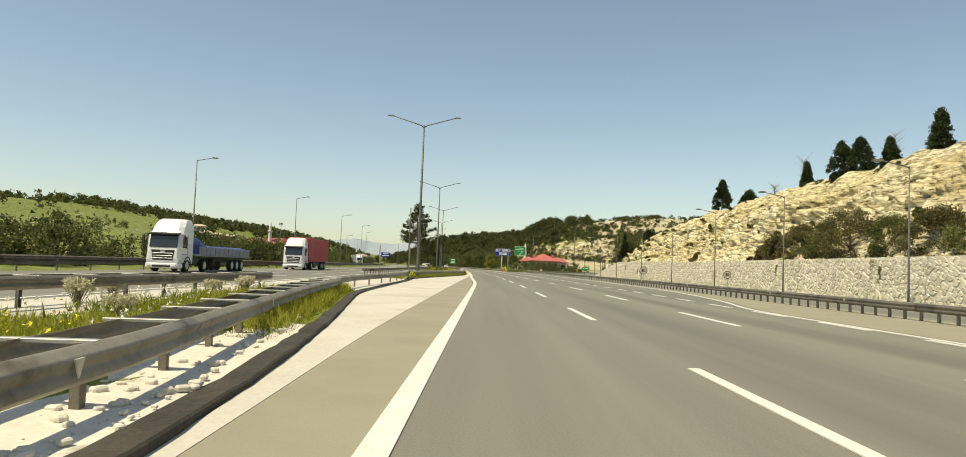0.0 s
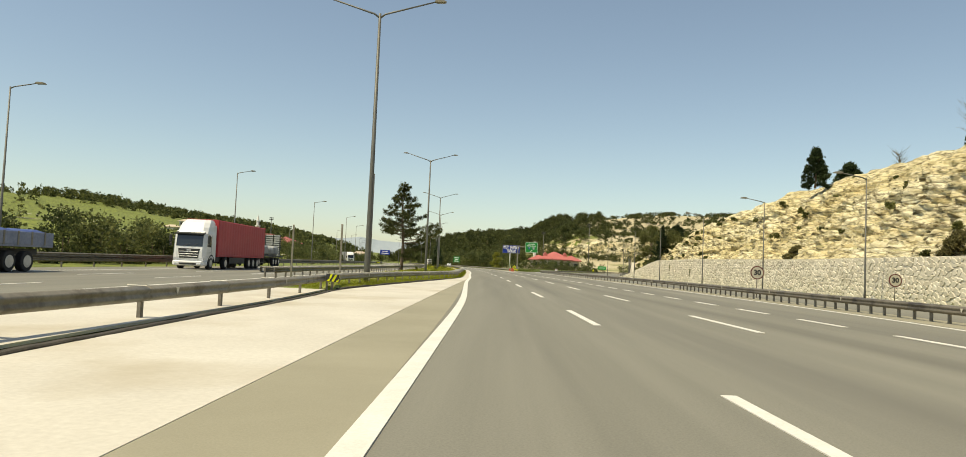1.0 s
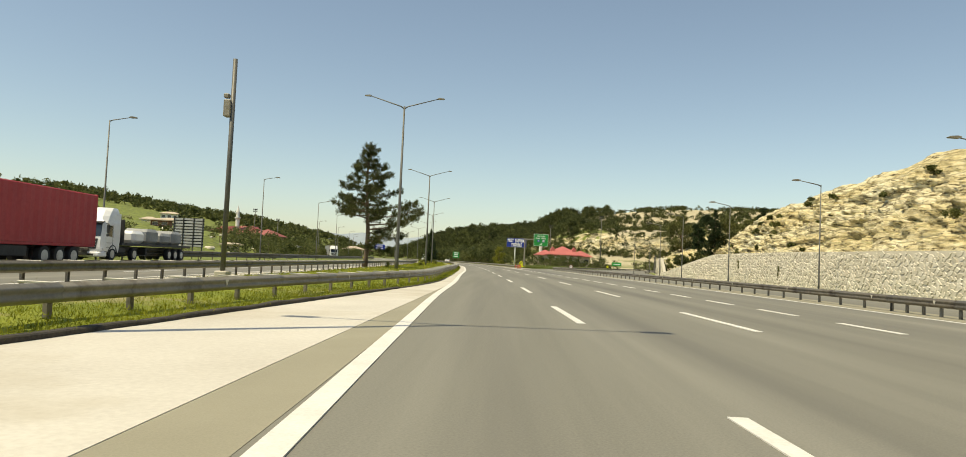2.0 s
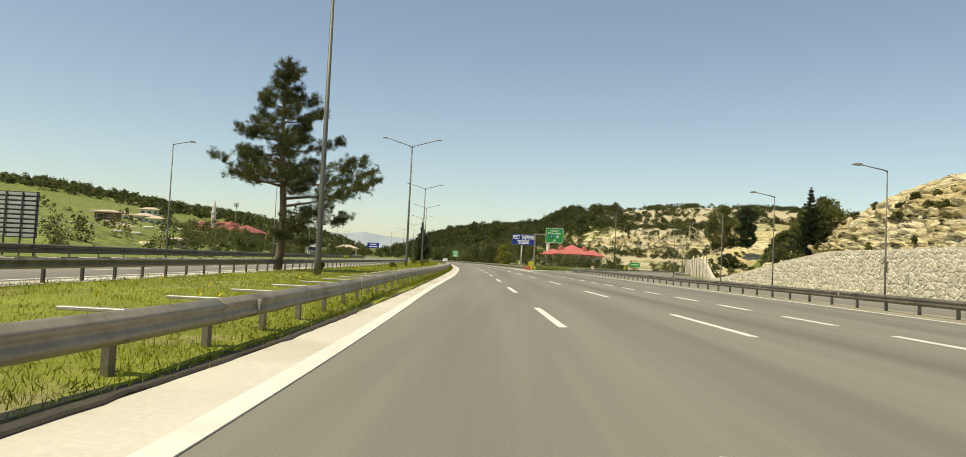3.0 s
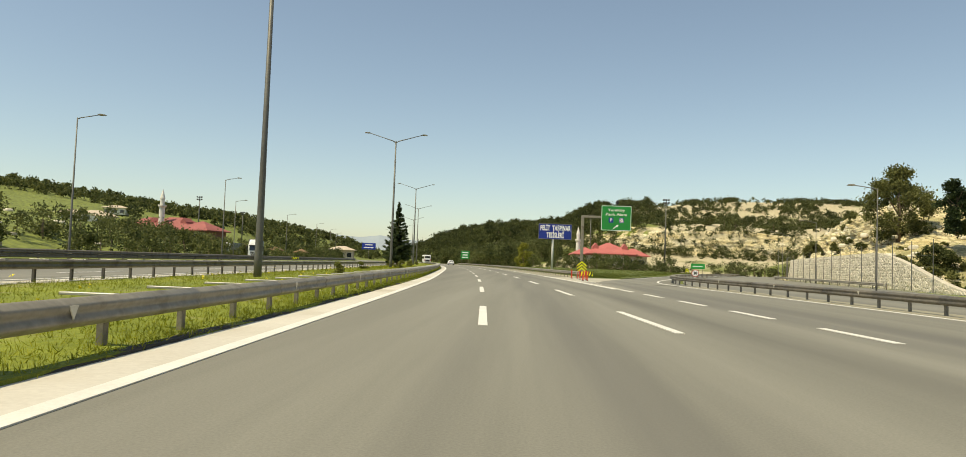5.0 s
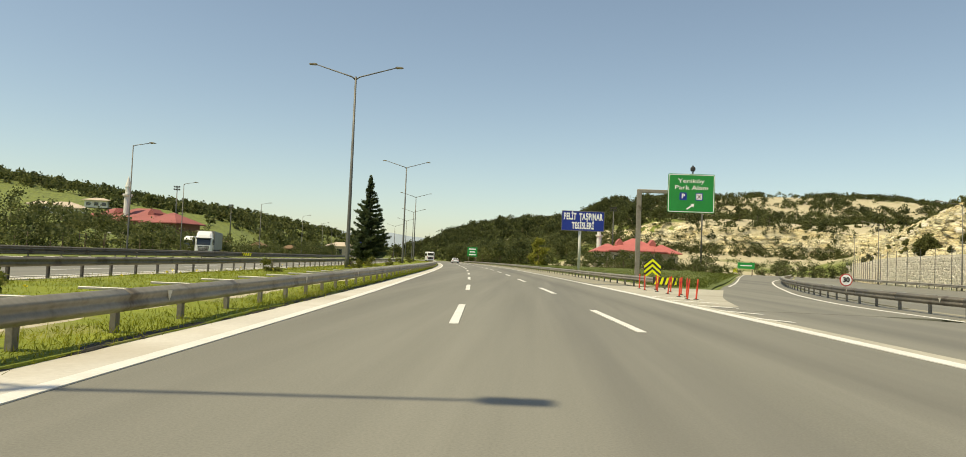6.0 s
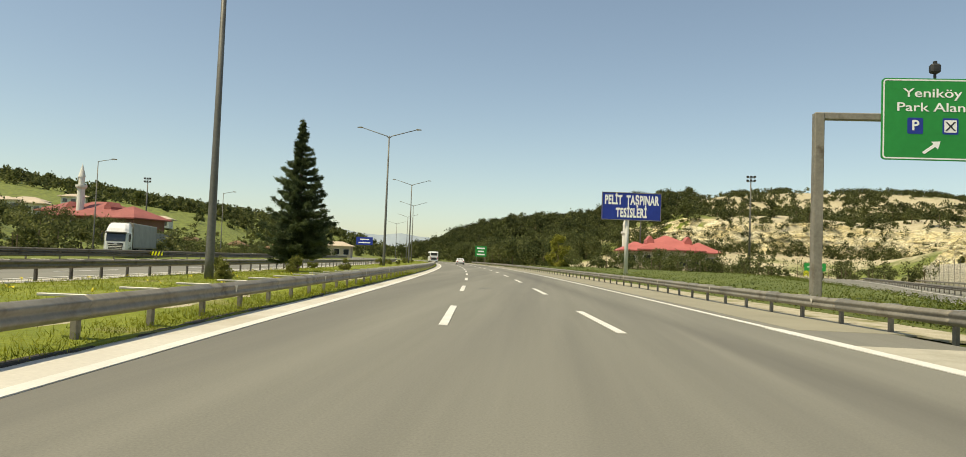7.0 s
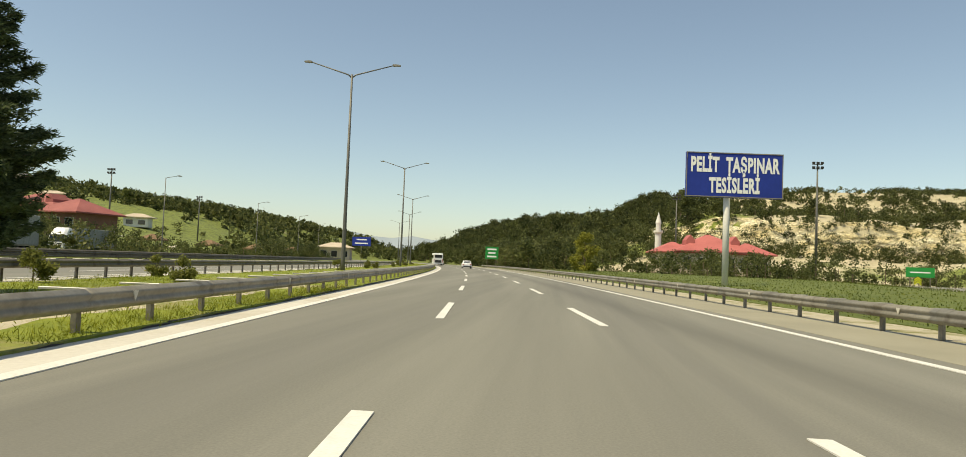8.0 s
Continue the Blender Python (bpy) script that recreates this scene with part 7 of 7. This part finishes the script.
truck(-77.5, 331.5, 10, "grey", "white tractor with a grey trailer in the rest area")


def car(x, y, yaw, label):
    t = thing("car", label, "car", pose(x, y, 0, 0, 0, yaw))
    part("body", loft_y(MB(), [(0.28, 0.84, 0.08, 4.2, 0.2), (0.55, 0.89, 0.0, 4.3, 0.22), (0.82, 0.88, 0.05, 4.25, 0.22), (0.92, 0.84, 0.12, 4.15, 0.22)]), CAB_WHITE, t, "white car body")
    cabin = part("cabin", loft_y(MB(), [(0.92, 0.80, 0.25, 3.3, 0.15), (1.22, 0.72, 0.6, 2.8, 0.15), (1.44, 0.62, 0.95, 2.35, 0.15)]), CAB_WHITE, t)
    mb = MB()
    mb.add([(-0.66, 0.31, 0.97), (0.66, 0.31, 0.97), (0.56, 0.83, 1.36), (-0.56, 0.83, 1.36)], [(0, 1, 2, 3)])
    mb.v = [(vx, vy - 0.02, vz + 0.01) for vx, vy, vz in mb.v]
    part("rear_window", mb, GLASS, cabin)
    for s in (-1, 1):
        mb = MB()
        mb.box(s * 0.68, -0.0, 0.72, 0.3, 0.05, 0.16, 0.03)
        part("tail_light", mb, RED_LENS, t)
        for yy in (0.8, 3.4):
            wheel(t, s * 0.88, yy, 0.31, 0.2)
    mb = MB()
    mb.box(0, 0.0, 0.36, 1.6, 0.14, 0.2, 0.05)
    part("bumper", mb, DARK_STEEL, t)
    return t


car(line_a(366) + 1.9, 366, 9.5, "white car in the middle lane")
car(line_a(452) - 1.7, 470, 13, "white car far ahead")


def bus(x, y, yaw):
    t = thing("bus", "white coach seen from behind", "bus", pose(x, y, 0, 0, 0, yaw))
    part("body", loft_y(MB(), [(0.35, 1.22, 0.05, 11.8, 0.1), (1.2, 1.26, 0.0, 12, 0.12), (2.9, 1.25, 0.06, 12, 0.14), (3.3, 1.15, 0.2, 11.8, 0.2)]), CAB_WHITE, t)
    mb = MB()
    mb.box(0, 0.02, 2.45, 2.0, 0.08, 0.8, 0.04)
    part("rear_window", mb, GLASS, t)
    mb = MB()
    mb.box(0, -0.01, 1.1, 1.7, 0.06, 0.7, 0.03)
    part("engine_grille", mb, DARK_STEEL, t)
    for s in (-1, 1):
        mb = MB()
        mb.box(s * 1.28, 6.0, 2.3, 0.03, 10.5, 0.9, 0.01)
        part("side_windows", mb, GLASS, t)
        mb = MB()
        mb.box(s * 1.1, 0.0, 1.3, 0.14, 0.05, 0.7, 0.02)
        part("tail_light", mb, RED_LENS, t)
        for yy in (2.8, 9.4):
            wheel(t, s * 1.24, yy, 0.5, 0.3)


bus(line_a(424) - 1.7, 424, 12)


# ---------- buildings ----------
def hip_roof(w, d, e, h, z):
    """A hipped roof with thick eaves."""
    r = min(w, d) / 2
    a = [(-w / 2 - e, -d / 2 - e), (w / 2 + e, -d / 2 - e), (w / 2 + e, d / 2 + e), (-w / 2 - e, d / 2 + e)]
    rx = max(0.0, w / 2 - r) + 0.4
    mb = MB()
    vs = [(px, py, z - 0.15) for px, py in a] + [(px, py, z + 0.12) for px, py in a] + [(-rx, 0, z + h), (rx, 0, z + h)]
    mb.add(vs, [(3, 2, 1, 0), (0, 1, 5, 4), (1, 2, 6, 5), (2, 3, 7, 6), (3, 0, 4, 7), (4, 5, 9, 8), (5, 6, 9), (6, 7, 8, 9), (7, 4, 8)])
    return mb


def building(name, label, x, y, z, yaw, w, d, h, roof_h, wings=(), dormers=0, roof_mat=None, roof_label="faded red hipped roof", wall_mat=None):
    t = thing(name, label, "building", pose(x, y, z, 0, 0, yaw))
    blocks = [(0, 0, w, d, h, roof_h)] + list(wings)
    for bx, by, bw, bd, bh, br in blocks:
        mb = MB()
        mb.box(bx, by, bh / 2, bw, bd, bh, 0.05)
        part("wall", mb, wall_mat or PLASTER, t)
        mb = hip_roof(bw, bd, 1.1, br, bh)
        mb.v = [(vx + bx, vy + by, vz) for vx, vy, vz in mb.v]
        part("roof", mb, roof_mat or ROOF_RED, t, roof_label)
        n = max(2, int(bw / 3.2))
        for k in range(n):
            cx = bx - bw / 2 + bw * (k + 0.5) / n
            mb = MB()
            mb.box(cx, by - bd / 2 - 0.02, bh * 0.5, bw / n * 0.6, 0.1, bh * 0.5, 0.02)
            win = part("window", mb, WHITE_PLASTER, t)
            mb = MB()
            mb.box(cx, by - bd / 2 - 0.05, bh * 0.5, bw / n * 0.6 - 0.16, 0.08, bh * 0.5 - 0.16, 0.01)
            part("pane", mb, GLASS, win)
    for k in range(dormers):
        cx = -w * 0.32 + w * 0.64 * k / max(1, dormers - 1)
        mb = MB()
        mb.prism_y([(cx - 1.0, h + roof_h * 0.35), (cx + 1.0, h + roof_h * 0.35), (cx + 1.0, h + roof_h * 0.62), (cx, h + roof_h * 0.92), (cx - 1.0, h + roof_h * 0.62)], -d * 0.33, -d * 0.05)
        part("dormer", mb, roof_mat or ROOF_RED, t)
    return t


building("rest_house", "long low rest house with a red hipped roof", 31, 410, 0.2, 2, 16, 16, 5.6, 4.2, [(-8.5, -1, 8, 12, 5.2, 2.6), (8.5, -2, 8, 11, 5.2, 2.8)], 2)
building("rest_house", "rest house with red roofs across the motorway", -111, 373, terrain(-108, 372), -12, 18, 13, 4.4, 3.8, [(12, -3, 10, 10, 4.0, 3.0), (-12, 2, 7, 11, 5.6, 2.6)], 2, ROOF_DULL, wall_mat=RED_PLASTER)


def minaret(x, y, z, h, r):
    t = thing("minaret", "slim white minaret with a pointed cap", "minaret", pose(x, y, z))
    mb = MB()
    mb.tube([(0, 0, 0), (0, 0, h * 0.2), (0, 0, h * 0.22), (0, 0, h * 0.62), (0, 0, h * 0.65), (0, 0, h * 0.68), (0, 0, h * 0.681), (0, 0, h * 0.8)], [r * 1.3, r * 1.3, r, r, r * 1.5, r * 1.5, r * 0.8, r * 0.8], 14)
    part("shaft", mb, WHITE_PLASTER, t)
    mb = MB()
    mb.tube([(0, 0, h * 0.8), (0, 0, h * 0.82), (0, 0, h)], [r * 0.95, r * 0.9, 0.03], 14)
    part("cap", mb, WHITE_PLASTER, t)


minaret(-114, 369, terrain(-114, 369), 16.0, 0.85)
minaret(21.2, 423, 1.0, 15.2, 0.8)


def pavilion(x, y, s):
    t = thing("pavilion", "small open wooden pavilion with a pointed roof", "pavilion", pose(x, y, terrain(x, y)), "picnic pavilions")
    for a in (-1, 1):
        for b in (-1, 1):
            mb = MB()
            mb.box(a * s * 0.8, b * s * 0.8, 1.1, 0.16, 0.16, 2.3, 0.02)
            part("post", mb, WOOD, t)
    mb = hip_roof(s * 2, s * 2, 0.4, 1.3, 2.3)
    part("roof", mb, WOOD, t)
    mb = MB()
    mb.box(0, 0, 0.5, s * 1.2, s * 0.8, 0.9, 0.05)
    part("table", mb, WOOD, t)


for x, y in ((-86, 395), (-82, 412), (-79, 430), (-93, 383)):
    pavilion(x, y, 2.0)
building("far_house", "small white house among trees", -92, 512, terrain(-92, 512), 10, 12, 9, 5.0, 2.0, roof_mat=PLASTER, roof_label="pale hipped roof")
building("field_hut", "low pale hut beyond the far guardrail", -63, 229, terrain(-63, 229) - 0.1, 20, 3.4, 2.8, 1.5, 0.45, roof_mat=PLASTER, roof_label="dull grey-brown hipped roof")
building("field_shed", "low brown shed beside the field track", -96, 262, terrain(-96, 262) - 0.1, 12, 5.0, 3.6, 1.9, 0.6, roof_mat=PLASTER, roof_label="dull brown hipped roof", wall_mat=RED_PLASTER)
for hx, hy, hw in ((-170, 425, 9.0), (-184, 432, 7.0), (-158, 412, 6.0), (-205, 500, 10.0), (-150, 470, 8.0)):
    building("village_house", "small white village house among bushes", hx, hy, terrain(hx, hy) - 0.2, 15, hw, hw * 0.7, 3.4, 1.4, roof_mat=PLASTER, roof_label="pale hipped roof", wall_mat=WHITE_PLASTER)
